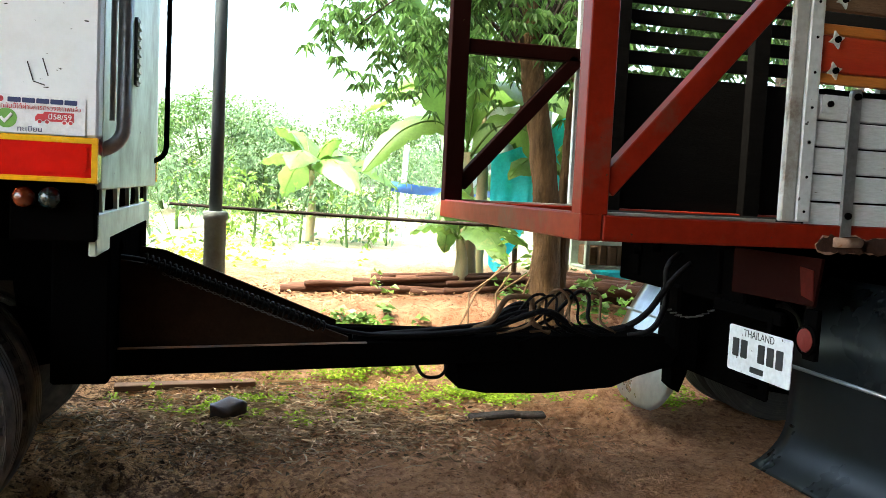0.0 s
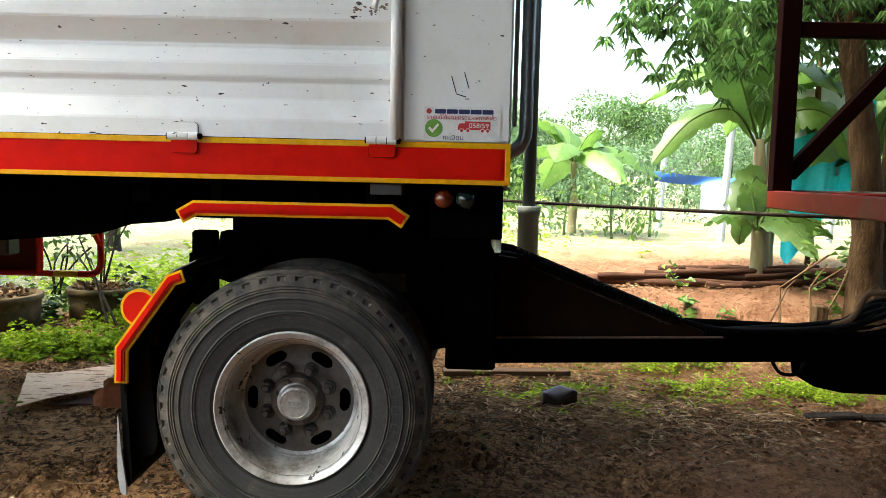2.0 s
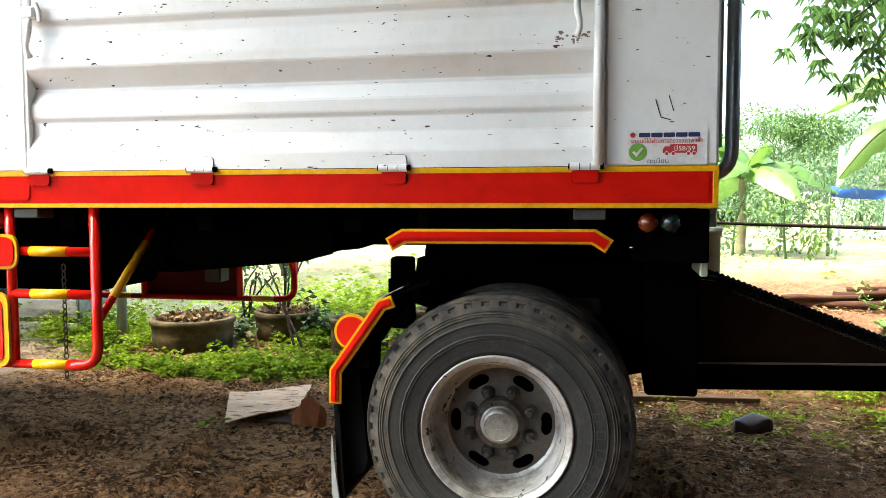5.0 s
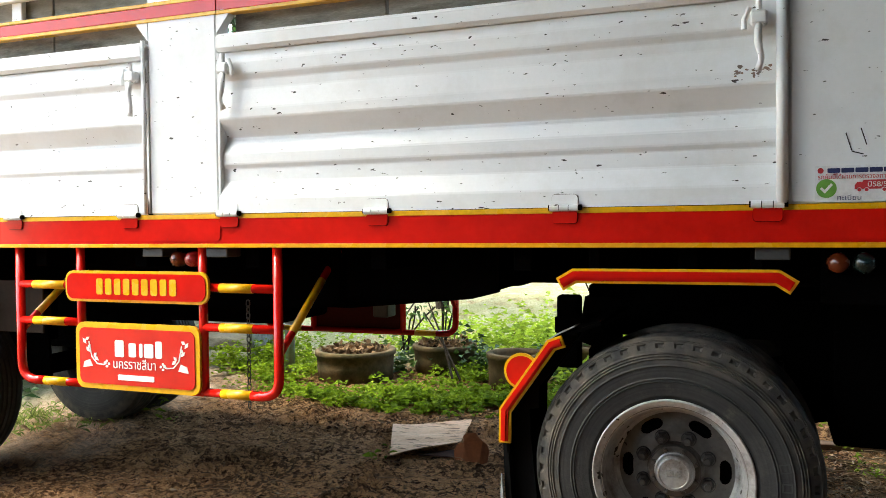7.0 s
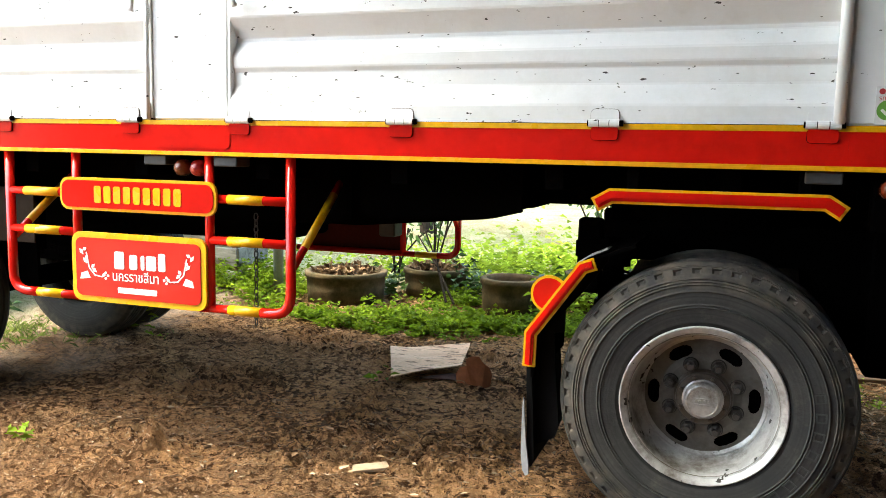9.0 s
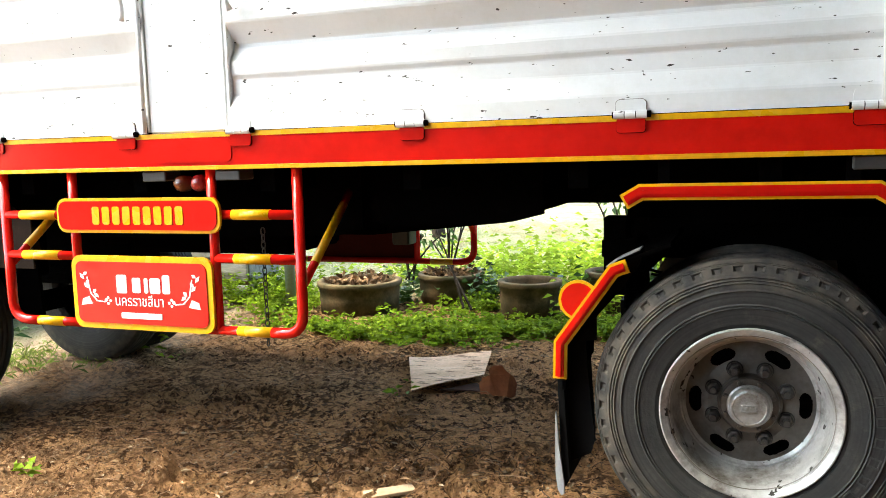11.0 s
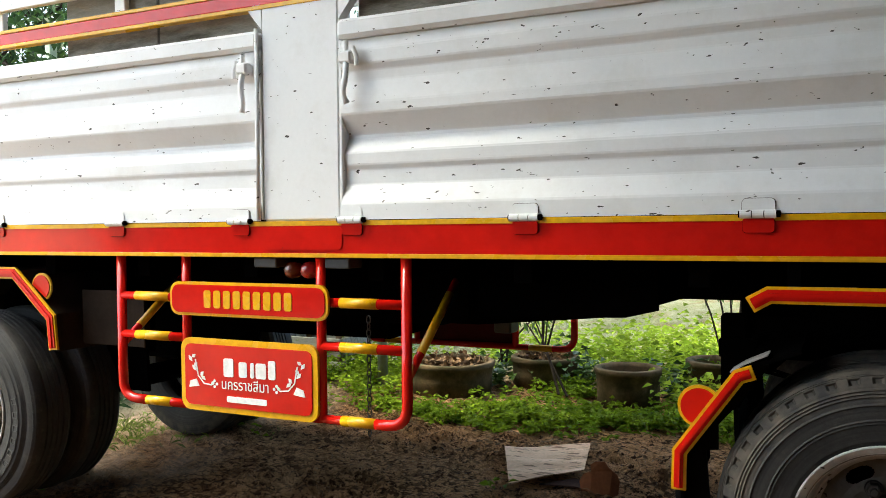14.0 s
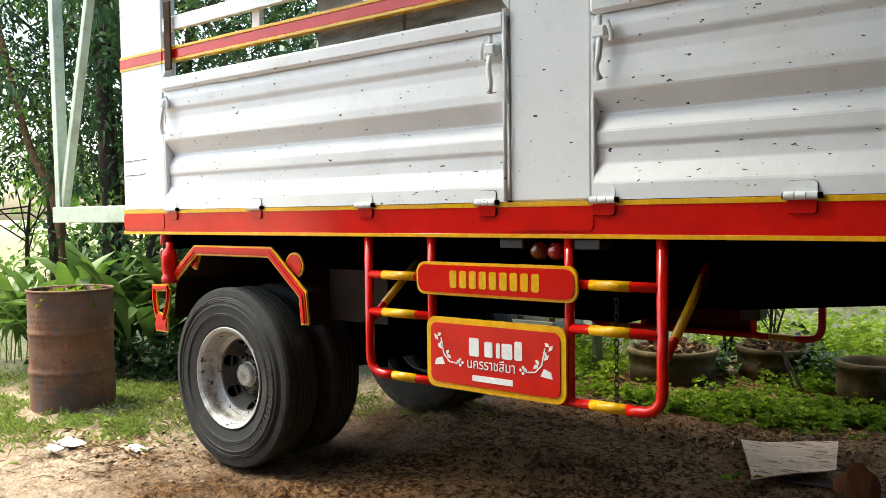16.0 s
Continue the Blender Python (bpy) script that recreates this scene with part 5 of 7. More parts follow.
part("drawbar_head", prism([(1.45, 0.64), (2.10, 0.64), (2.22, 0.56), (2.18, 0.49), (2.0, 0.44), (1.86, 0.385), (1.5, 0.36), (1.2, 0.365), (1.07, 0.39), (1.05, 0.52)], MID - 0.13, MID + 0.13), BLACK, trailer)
part("towing_eye", lathe([(0.035, -0.02), (0.065, -0.02), (0.065, 0.02), (0.035, 0.02)], 20, (2.30, MID, 0.56), "z", close=True), BLACK, trailer)
for k in range(4):
    z = 0.65 + 0.015 * math.sin(k * 2)
    y = MID - 0.17 + 0.03 * k
    part("air_hose", tube(bend([(0.55 + 0.1 * k, y, 0.645), (0.95, y - 0.02, z + 0.01), (1.2, y + 0.03 * math.sin(k), z + 0.03), (1.34 + 0.06 * math.sin(3 * k), y, 0.735 + 0.024 * k), (1.47 + 0.03 * k, y - 0.04 * math.cos(2 * k), 0.79 - 0.02 * k), (1.62, y, 0.69), (1.75, y, 0.65)], 0.07), 0.015, 8), HOSE, trailer, "black air hose lying on the drawbar", smooth=True)
part("air_hose", tube(bend([(1.62, MID - 0.1, 0.67), (1.85, MID - 0.1, 0.66), (2.0, MID - 0.15, 0.72), (2.12, MID - 0.2, 0.95), (2.25, MID - 0.15, 1.02)], 0.12), 0.016, 8), HOSE, trailer, smooth=True)
part("air_hose", tube(bend([(0.84, MID - 0.2, 0.53), (0.87, MID - 0.22, 0.465), (0.97, MID - 0.2, 0.46), (1.0, MID - 0.18, 0.53)], 0.04), 0.008, 8), HOSE, trailer, smooth=True)


hr = random.Random(77)
for k in range(7):
    y = MID - 0.16 + 0.05 * hr.random()
    x = 1.22 + 0.06 * k
    part("air_hose", tube(smooth_line([(x - 0.16, y, 0.66), (x - 0.02, y - 0.03, 0.70 + 0.03 * hr.random()), (x + 0.07, y + 0.03 * hr.random(), 0.76 + 0.07 * hr.random()), (x + 0.13, y - 0.02, 0.83 + 0.05 * hr.random()), (x + 0.20, y, 0.80 + 0.04 * hr.random()), (x + 0.19, y - 0.04, 0.72), (x + 0.24 + 0.1 * hr.random(), y, 0.66)], 5), hr.choice((0.007, 0.010, 0.014)), 7), HOSE if k % 3 else TWIG, trailer, "tangled hose and cord heaped on the drawbar", smooth=True)


def chain(p, q, n, sag, name, parent):
    p, q = Vector(p), Vector(q)
    d = (q - p).normalized()
    bm = bmesh.new()
    for k in range(n):
        c = p.lerp(q, (k + 0.5) / n) - Vector((0, 0, sag * 4 * (k + 0.5) / n * (1 - (k + 0.5) / n)))
        L = (q - p).length / n * 0.62
        s = (Vector((0, 1, 0)) if k % 2 else Vector((1, 0, 0)))
        s = (s - d * s.dot(d)).normalized()
        tube([c + d * L * math.cos(a) + s * L * 0.55 * math.sin(a) for a in (2 * math.pi * j / 10 for j in range(11))], L * 0.17, 5, bm=bm, cap=False)
    return part(name, bm, CHAIN, parent, "dull steel chain", smooth=True)


# highlight along the drawbar flange, laid on as a lighter strip
part("flange_edge", bar((-0.44, MID - 0.405, 0.6345), (0.60, MID - 0.262, 0.6345), 0.012, 0.007, 0.001), RUST, trailer, "drawbar flange edge with its highlight made as a light strip")
chain((-0.26, MID - 0.375, 0.935), (0.36, MID - 0.29, 0.69), 44, 0, "chain", trailer)
chain((-3.0, 3.0, 1.05), (-3.0, 3.0, 0.57), 18, 0, "chain", trailer)

# ---- the lorry ahead ----


def smooth_run(pts, n=4):
    out = []
    P = [pts[0]] + list(pts) + [pts[-1]]
    for i in range(1, len(P) - 2):
        a, b, c, d = (Vector(P[i + k]) for k in (-1, 0, 1, 2))
        out += [0.5 * ((2 * b) + (c - a) * t + (2 * a - 5 * b + 4 * c - d) * t * t + (3 * b - a - 3 * c + d) * t ** 3) for t in (k / n for k in range(n))]
    return out + [Vector(pts[-1])]


LX = 1.235                     # rear end of its overhanging frame
LN, LF = 2.82, 4.93
lorry = thing("cargo_lorry", (4.0, (LN + LF) / 2, 0), "old wooden-sided lorry with a red overhanging rear frame", "lorry")
part("rear_beam", box((LX, LN, 1.165), (LX + 0.09, LF, 1.268), 0.006), ORANGE_RED, lorry, "red rear cross beam")
for far in (False, True):
    y0, y1 = (LF - 0.09, LF) if far else (LN, LN + 0.09)
    # far posts and braces: the frame's red with its shade put into the colour
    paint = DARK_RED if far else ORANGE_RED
    part("side_beam", box((LX + 0.092, y0, 1.165), (7.2, y1, 1.262), 0.006), ORANGE_RED, lorry, "red lower side beam")
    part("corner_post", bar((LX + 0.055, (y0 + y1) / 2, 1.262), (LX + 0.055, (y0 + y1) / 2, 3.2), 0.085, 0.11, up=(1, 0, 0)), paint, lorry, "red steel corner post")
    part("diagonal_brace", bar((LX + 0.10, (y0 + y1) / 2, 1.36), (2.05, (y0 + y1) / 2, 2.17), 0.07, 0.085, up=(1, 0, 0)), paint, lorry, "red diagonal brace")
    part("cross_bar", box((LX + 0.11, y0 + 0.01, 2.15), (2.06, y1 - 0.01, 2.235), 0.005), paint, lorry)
    if far:
        part("body_post", box((2.06, y0 + 0.055, 1.27), (2.088, y1, 3.2), 0.004), WHITE_OLD, lorry, "white steel body post with rust")
        part("body_post", box((2.09, y0, 1.27), (2.205, y1, 3.2), 0.004), BLACK, lorry, "black inner body post")
    for k in range(0 if far else 2):
        x = 2.075 + k * 0.066
        post = part("body_post", box((x, y0 - 0.004 + 0.004 * (k == 0), 1.27), (x + 0.064, y0 + 0.03 + 0.04 * k, 3.2), 0.006), WHITE_OLD if k else WHITE_RUST, lorry, "white steel body post with rust")
        for j in range(12 if k else 0):
            part("rivet", lathe([(0.006, 0.0), (0.005, -0.004), (0.0003, -0.005)], 8, (x + 0.034, y0 - 0.004, 1.31 + 0.135 * j)), BLACK, post)
    part("bead", box((LX + 0.092, y0 + 0.02, 1.262), (2.07, y1 - 0.02, 1.274), 0.002), OLD_WOOD, lorry)
# planked near side
heights = [(1.255, 1.352, PLANK_WHITE), (1.356, 1.462, PLANK_WHITE), (1.466, 1.568, PLANK_WHITE), (1.572, 1.672, PLANK_WHITE), (1.676, 1.776, PLANK_WHITE),
           (1.815, 1.86, PLANK_ORANGE), (1.861, 2.005, PLANK_RED), (2.006, 2.05, PLANK_ORANGE), (2.10, 2.19, PLANK_BARE), (2.26, 2.36, PLANK_BARE), (2.44, 2.54, PLANK_BARE), (2.62, 2.72, PLANK_BARE)]
# unseen black board, added so that the plank joints stay dark
part("side_backing", box((2.212, LN + 0.047, 1.26), (7.2, LN + 0.057, 1.80), 0), BLACK, lorry)
for z0, z1, mt in heights:
    part("side_plank", box((2.212, LN + 0.012, z0), (7.2, LN + 0.045, z1 - 0.004), 0.004), mt, lorry, "painted wooden side plank")
for x in (2.375, 3.9, 5.4):
    s = part("strap", prism(round_rect(x - 0.024, 1.20, x + 0.024, 1.80, 0.02), LN - 0.006, LN + 0.010), STEEL, lorry, "steel hinge strap")
    for z in (1.30, 1.77):
        part("strap_bolt", lathe([(0.014, 0), (0.014, -0.012), (0.006, -0.016), (0.0003, -0.016)], 8, (x, LN - 0.006, z)), BLACK, s)
    part("strap_hinge", tube([(x - 0.06, LN - 0.02, 1.195), (x + 0.06, LN - 0.02, 1.195)], 0.02, 10), RUST, lorry, smooth=True)
for x, z in ((2.26, 1.735), (2.27, 1.865), (2.27, 1.985), (2.29, 2.14)):
    star = [(x + (0.036, 0.017)[k % 2] * math.cos(k * 0.7854 + 0.3), z + (0.036, 0.017)[k % 2] * math.sin(k * 0.7854 + 0.3)) for k in range(8)]
    n = part("bolt_plate", prism(round_rect(x - 0.034, z - 0.036, x + 0.034, z + 0.036, 0.010) if z < 1.8 else star, LN + 0.002, LN + 0.011), WHITE_OLD, lorry, "white-painted bolt plate")
    part("bolt", lathe([(0.013, 0.004), (0.013, -0.01), (0.0003, -0.012)], 8, (x, LN + 0.002, z)), BLACK, n)
random.seed(8)
for nm, mt, d, k0 in (("paint_flake", RUST, 0.0, 0.9), ("rust_patch", RUST_AND_SHADOW, 0.006, 0.84)):
    for cx, w in ((2.30, 0.075), (2.41, 0.10), (2.56, 0.14)):
        part(nm, prism([(cx + k0 * w * random.uniform(0.75, 1.1) * math.cos(a), 1.183 + k0 * 0.042 * random.uniform(0.7, 1.25) * math.sin(a)) for a in (6.283 * q / 18 for q in range(18))], LN - 0.004 - d, LN + 0.002), mt, lorry, "flaking rusted plate")
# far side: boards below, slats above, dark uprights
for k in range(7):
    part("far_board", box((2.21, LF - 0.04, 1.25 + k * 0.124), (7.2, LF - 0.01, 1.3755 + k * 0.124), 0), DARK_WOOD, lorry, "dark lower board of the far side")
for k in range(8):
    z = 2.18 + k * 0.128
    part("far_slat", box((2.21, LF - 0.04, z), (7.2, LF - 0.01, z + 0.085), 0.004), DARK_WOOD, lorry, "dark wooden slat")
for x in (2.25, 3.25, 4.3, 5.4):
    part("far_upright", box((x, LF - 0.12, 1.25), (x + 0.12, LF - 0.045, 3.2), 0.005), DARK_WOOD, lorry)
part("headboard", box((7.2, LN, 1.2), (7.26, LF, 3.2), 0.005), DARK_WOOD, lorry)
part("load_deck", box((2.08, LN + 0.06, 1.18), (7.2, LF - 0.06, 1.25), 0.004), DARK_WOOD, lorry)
# chassis and tail
for y in (MID - 0.40, MID + 0.40):
    part("chassis_rail", box((2.22, y - 0.04, 0.90), (7.2, y + 0.04, 1.15), 0.005), BLACK, lorry, "black chassis rail")
part("tail_member", box((2.24, MID - 0.62, 0.86), (2.34, MID + 0.62, 1.12), 0.01), BLACK, lorry)
part("tail_red_plate", prism([(2.78, 0.94), (3.33, 0.93), (3.33, 1.13), (2.75, 1.13)], 2.225, 2.238, "x"), DARK_RED, lorry, "dull red tail plate")
part("tail_red_patch", prism([(2.78, 0.96), (2.85, 0.975), (2.87, 1.09), (2.79, 1.08)], 2.219, 2.224, "x"), RED_PATCH, lorry)
# added plate whose black stands for the shade under the tail
part("inner_guard", box((2.46, 3.36, 0.40), (2.49, 4.05, 1.16), 0.01), BLACK, lorry, "black plate added to darken the space in front of the axle")
for q in range(4):
    part("tail_leaf_spring", bar((2.38, 3.42 + 0.01 * q, 0.62 - 0.05 * q), (2.75, 3.42 + 0.01 * q, 0.50 - 0.03 * q), 0.07, 0.016), BLACK, lorry)
part("tail_step", box((2.21, 2.95, 0.83), (2.24, 3.45, 0.885), 0.005), BLACK, lorry)
part("hitch", box((2.22, MID - 0.10, 0.46), (2.36, MID + 0.10, 0.90), 0.015), BLACK, lorry)
for x in (2.9, 4.1):
    part("axle", tube([(x + 0.42, LN + 0.32, TYRE_R), (x + 0.42, LF - 0.32, TYRE_R)], 0.065, 12), BLACK, lorry, smooth=True)
    for far in (False, True):
        wheel(lorry, x + 0.42, (LF - 0.035) if far else LN + 0.035, far=far, meshes=RIB_WHEEL, turn=0.9)
        wheel(lorry, x + 0.42, (LF - 0.335) if far else LN + 0.335, far=far, meshes=RIB_WHEEL, inner=True)
# curved sheet mudguards behind the rear wheels
for far in (False, True):
    y0, y1 = (LF - 0.84, LF - 0.02) if far else (2.45, 3.17)
    line = smooth_run([(2.62, 1.02), (2.52, 0.92), (2.47, 0.78), (2.45, 0.62), (2.445, 0.45), (2.435, 0.34), (2.385, 0.25), (2.29, 0.165)] if not far else [(2.80, 1.0), (2.71, 0.87), (2.61, 0.75), (2.53, 0.62), (2.475, 0.48), (2.44, 0.34), (2.415, 0.20), (2.40, 0.08)])
    bm, rows = bmesh.new(), []
    for k, p in enumerate(line):
        v = max(0.0, (k / (len(line) - 1) - 0.66) / 0.34)
        cut = (0.40 if far else -0.03) * (1 - math.sqrt(max(0.0, 1 - v * v)))
        rows.append([bm.verts.new((p[0], y0 + cut + (y1 - y0 - 2 * cut) * q / 10, p[1])) for q in range(11)])
    for a, b in zip(rows, rows[1:]):
        for q in range(10):
            bm.faces.new((a[q], a[q + 1], b[q + 1], b[q]))
    bmesh.ops.solidify(bm, geom=bm.faces, thickness=0.006)
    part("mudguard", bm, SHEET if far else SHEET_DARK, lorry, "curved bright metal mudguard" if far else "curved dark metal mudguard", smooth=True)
    part("mudguard_rib", tube([(2.520 if far else 2.440, y0, 0.62), (2.520 if far else 2.440, y1, 0.62)], 0.009, 8), SHEET, lorry, smooth=True)
part("spring_hanger", prism([(2.30, 0.62), (2.42, 0.62), (2.40, 0.40), (2.36, 0.30), (2.31, 0.34)], 3.95, 4.05), BLACK, lorry)
# number plate with plain bars
pl = part("plate", prism(round_rect(2.845, 0.588, 3.28, 0.79, 0.012), 2.196, 2.200, "x"), WHITE_OLD, lorry, "white number plate with chipped edge")
lettering("plate_country", "THAILAND", 0.045, (2.1955, 3.065, 0.765), INK_BLACK, pl, 0.21, "-x")
for k in range(6):
    if k != 2:
        y = 3.245 - k * 0.061
        part("number_block", prism(round_rect(y - 0.044, 0.655, y, 0.735, 0.005), 2.193, 2.197, "x"), INK_BLACK, pl)
part("number_block", prism(round_rect(3.02, 0.605, 3.11, 0.630, 0.004), 2.193, 2.197, "x"), INK_BLACK, pl)
part("plate_hanger", box((2.205, 3.0, 0.74), (2.215, 3.03, 0.86), 0.002), BLACK, lorry)
rf = part("reflector", lathe([(0.060, 0.0), (0.060, -0.012), (0.05, -0.018)], 24, (2.20, 2.765, 0.81), "x"), BLACK, lorry, "round red reflector in a grey ring")
part("reflector_lens", lathe([(0.050, -0.006), (0.045, -0.016), (0.0005, -0.020)], 24, (2.20, 2.765, 0.81), "x"), DULL_RED, rf)
part("reflector_bracket", box((2.205, 2.73, 0.73), (2.23, 2.80, 0.93), 0.003), BLACK, lorry)
chain((2.15, MID - 0.05, 0.80), (2.36, MID - 0.3, 0.86), 12, 0.08, "chain", lorry)
part("tail_hose", tube(bend([(2.24, MID - 0.05, 1.06), (2.14, MID - 0.08, 1.0), (2.16, MID - 0.1, 0.82), (2.08, MID - 0.12, 0.66), (1.95, MID - 0.1, 0.64)], 0.08), 0.016, 8), HOSE, lorry, smooth=True)
for k in range(4):
    part("hose_coupling", lathe([(0.0005, 0), (0.022, 0), (0.026, 0.03), (0.018, 0.06), (0.0005, 0.06)], 12, (2.16 + 0.05 * k, MID + 0.25 - 0.1 * k, 1.03 + 0.02 * (k % 2)), "z"), BLACK, lorry, smooth=True)
# crate of timber chocks under the far side
cr = part("chock_crate", box((2.02, 4.50, 0.90), (2.42, 4.53, 0.925), 0.004), GREENISH, lorry, "small pale crate with timber chocks")
for lo, hi in (((2.02, 4.50, 1.045), (2.42, 4.53, 1.07)), ((2.02, 4.50, 0.925), (2.045, 4.53, 1.045)), ((2.395, 4.50, 0.925), (2.42, 4.53, 1.045)), ((2.02, 4.72, 0.90), (2.42, 4.75, 1.16)), ((2.02, 4.53, 0.90), (2.42, 4.72, 0.915))):
    part("crate_bar", box(lo, hi, 0.003), GREENISH, cr)
for k in range(5):
    part("chock", box((2.055 + k * 0.066, 4.54, 0.916), (2.112 + k * 0.066, 4.70, 1.04 + 0.015 * (k % 2)), 0.012), PLANK_BARE, cr)

# ---- yard things ----


def rusty_drum(at, r=0.29, h=0.88):
    t = thing("oil_drum", at, "rusty brown open steel oil drum standing on grass", "drum")
    x, y, z = at
    prof = [(r - 0.012, h - 0.004)]
    for k in range(61):
        v = k / 60
        bulge = 0.010 * sum(math.exp(-((v - c) / 0.02) ** 2) for c in (0.34, 0.66)) + 0.0035 * sum(math.exp(-((v - c) / 0.010) ** 2) for c in (0.18, 0.23, 0.28, 0.40, 0.72, 0.77, 0.82))
        prof.append((r + bulge + (0.010 if v in (0, 1) else 0), h * (1 - v)))
    inner = [(0.0005, 0.30), (r - 0.02, 0.30), (r - 0.012, h - 0.004)]
    part("shell", lathe([(p, q + z) for p, q in inner + prof], 64, (x, y, 0), "z", wobble=lambda j, k, q: q * (1 + 0.006 * math.sin(k * 0.6 + j * 0.13))), DRUM_RUST, t, smooth=True)
    ang = [k * math.pi / 16 for k in range(33)]
    part("rim", tube([(x + (r + 0.004) * math.cos(a), y + (r + 0.004) * math.sin(a), z + h) for a in ang], 0.009, 8), DRUM_RUST, t, smooth=True)


rusty_drum((-7.47, 3.10, land(-7.47, 3.1) - 0.01))
gd = np.random.default_rng(5)
a_, q_ = gd.uniform(0, 6.283, 240), 0.25 * np.sqrt(gd.uniform(0, 1, 240))
ob = new("drum_litter", leaf_mesh("drum_litter", LEAF_COVER, np.stack([-7.47 + q_ * np.cos(a_), 3.10 + q_ * np.sin(a_), land(-7.47, 3.1) + 0.76 + gd.uniform(0, 0.08, 240)], 1), gd.normal(size=(240, 3)), 0.09, 0.05, 0.2))
tagged(ob, "green and dry leaves heaped in the drum", "leaves", kind="stuff")


def concrete_pot(at, r, h):
    t = thing("concrete_pot", at, "mossy grey concrete ring planter with soil", "planter", "planters behind the trailer")
    x, y, z = at
    part("ring", lathe([(r - 0.035, z), (r * 0.97, z), (r, z + h * 0.5), (r + 0.005, z + h - 0.05), (r + 0.02, z + h - 0.045), (r + 0.022, z + h - 0.006), (r + 0.012, z + h), (r - 0.03, z + h), (r - 0.04, z + h - 0.03), (r - 0.035, z)], 48, (x, y, 0), "z", wobble=lambda j, k, q: q * (1 + 0.006 * math.sin(k * 0.7 + j))), CONCRETE, t, smooth=True)
    part("soil", lathe([(0.0005, z + h - 0.05), (r * 0.5, z + h - 0.055), (r - 0.036, z + h - 0.08)], 24, (x, y, 0), "z", wobble=lambda j, k, q: q), SOIL, t, smooth=True)


POTS = [(-4.28, 6.48, 0.34, 0.27), (-3.66, 7.08, 0.28, 0.26), (-2.81, 6.58, 0.24, 0.325), (-2.18, 7.05, 0.25, 0.33), (-1.35, 7.0, 0.27, 0.34)]
for x, y, r, h in POTS:
    concrete_pot((x, y, land(x, y) - 0.02), r, h)


for x, y, r, h in POTS[:2]:
    gd = np.random.default_rng(int(r * 100))
    a_, q_ = gd.uniform(0, 6.283, 260), (r - 0.05) * np.sqrt(gd.uniform(0, 1, 260))
    ob = new("planter_litter", leaf_mesh("planter_litter", DEAD, np.stack([x + q_ * np.cos(a_), y + q_ * np.sin(a_), land(x, y) + h - 0.06 + gd.uniform(0, 0.06, 260)], 1), gd.normal(size=(260, 3)), 0.08, 0.045, 0.2))
    tagged(ob, "dry brown leaves heaped in a planter", "leaves", kind="stuff")
for p, q in (((-3.25, 6.2, 0.12), (-3.55, 6.4, 0.75)), ((-3.2, 6.25, 0.1), (-3.62, 6.5, 0.62))):
    st_ = thing("dead_stick", p, "thin dark stick leaning by the planters", "stick", "sticks by the planters")
    part("stick", tube([p, Vector(p).lerp(Vector(q), 0.5) + Vector((0.02, 0, 0.01)), q], [0.012, 0.009, 0.006], 6), BARK_DARK, st_)


def shed_post(x, y, sleeve, label, name="shed_post"):
    z = land(x, y) - 0.03
    t = thing(name, (x, y, z), label, "post", "shed posts")
    if sleeve:
        part("sleeve", lathe([(0.072, z), (0.072, 1.05), (0.082, 1.055), (0.082, 1.105), (0.072, 1.11), (0.04, 1.11)], 24, (x, y, 0), "z"), PVC, t, "grey pipe sleeve", smooth=True)
        part("pole", tube([(x, y, z + 0.1), (x, y, 4.36)], 0.043, 14), POST_DARK, t, smooth=True)
    else:
        part("pole", tube([(x, y, z), (x, y, 4.36)], 0.045, 16), WHITE_POST, t, smooth=True)


shed_post(-0.10, 5.72, True, "dark steel shed post in a grey pipe sleeve")
shed_post(-4.97, 6.5, False, "grey round shed post")
shed_post(5.2, 5.9, True, "dark steel shed post in a grey pipe sleeve")

rail = thing("bamboo_rail", (0.8, 5.82, 1.1), "long thin dark bamboo rail beside the post", "rail")
part("cane", tube([(-0.40, 5.82, 1.145), (0.2, 5.82, 1.125), (0.9, 5.82, 1.105), (1.7, 5.84, 1.085), (2.4, 5.87, 1.075)], [0.010, 0.011, 0.013, 0.014, 0.014], 8), BARK_DARK, rail, smooth=True)

crate = thing("timber_crate", (-5.7, 6.8, land(-5.7, 6.8)), "weathered open timber crate behind the trailer", "crate")
zc = land(-5.7, 6.8) - 0.02
for k in range(3):
    z = zc + 0.02 + 0.21 * k
    for y in (6.52, 7.05):
        part("board", box((-6.15, y - 0.012, z), (-5.42, y + 0.012, z + 0.17), 0.004), OLD_WOOD, crate)
    for x in (-6.15, -5.42):
        part("board", box((x - 0.012, 6.535, z), (x + 0.012, 7.035, z + 0.17), 0.004), OLD_WOOD, crate)
for x in (-6.11, -5.46):
    for y in (6.555, 7.015):
        part("corner_post", box((x - 0.025, y - 0.02, zc), (x + 0.025, y + 0.02, zc + 0.62), 0.004), PLANK_BARE, crate)

# cardboard sheet with a folded flap and a torn brown piece
cb = thing("cardboard_sheet", (-2.75, 4.8, 0.03), "flattened printed cardboard lying on earth", "cardboard")
bm = bmesh.new()
n = 12
A, B, C, D = Vector((-2.862, 4.163, 0)), Vector((-2.56, 4.50, 0)), Vector((-2.683, 5.067, 0)), Vector((-3.153, 4.836, 0))
grid = []
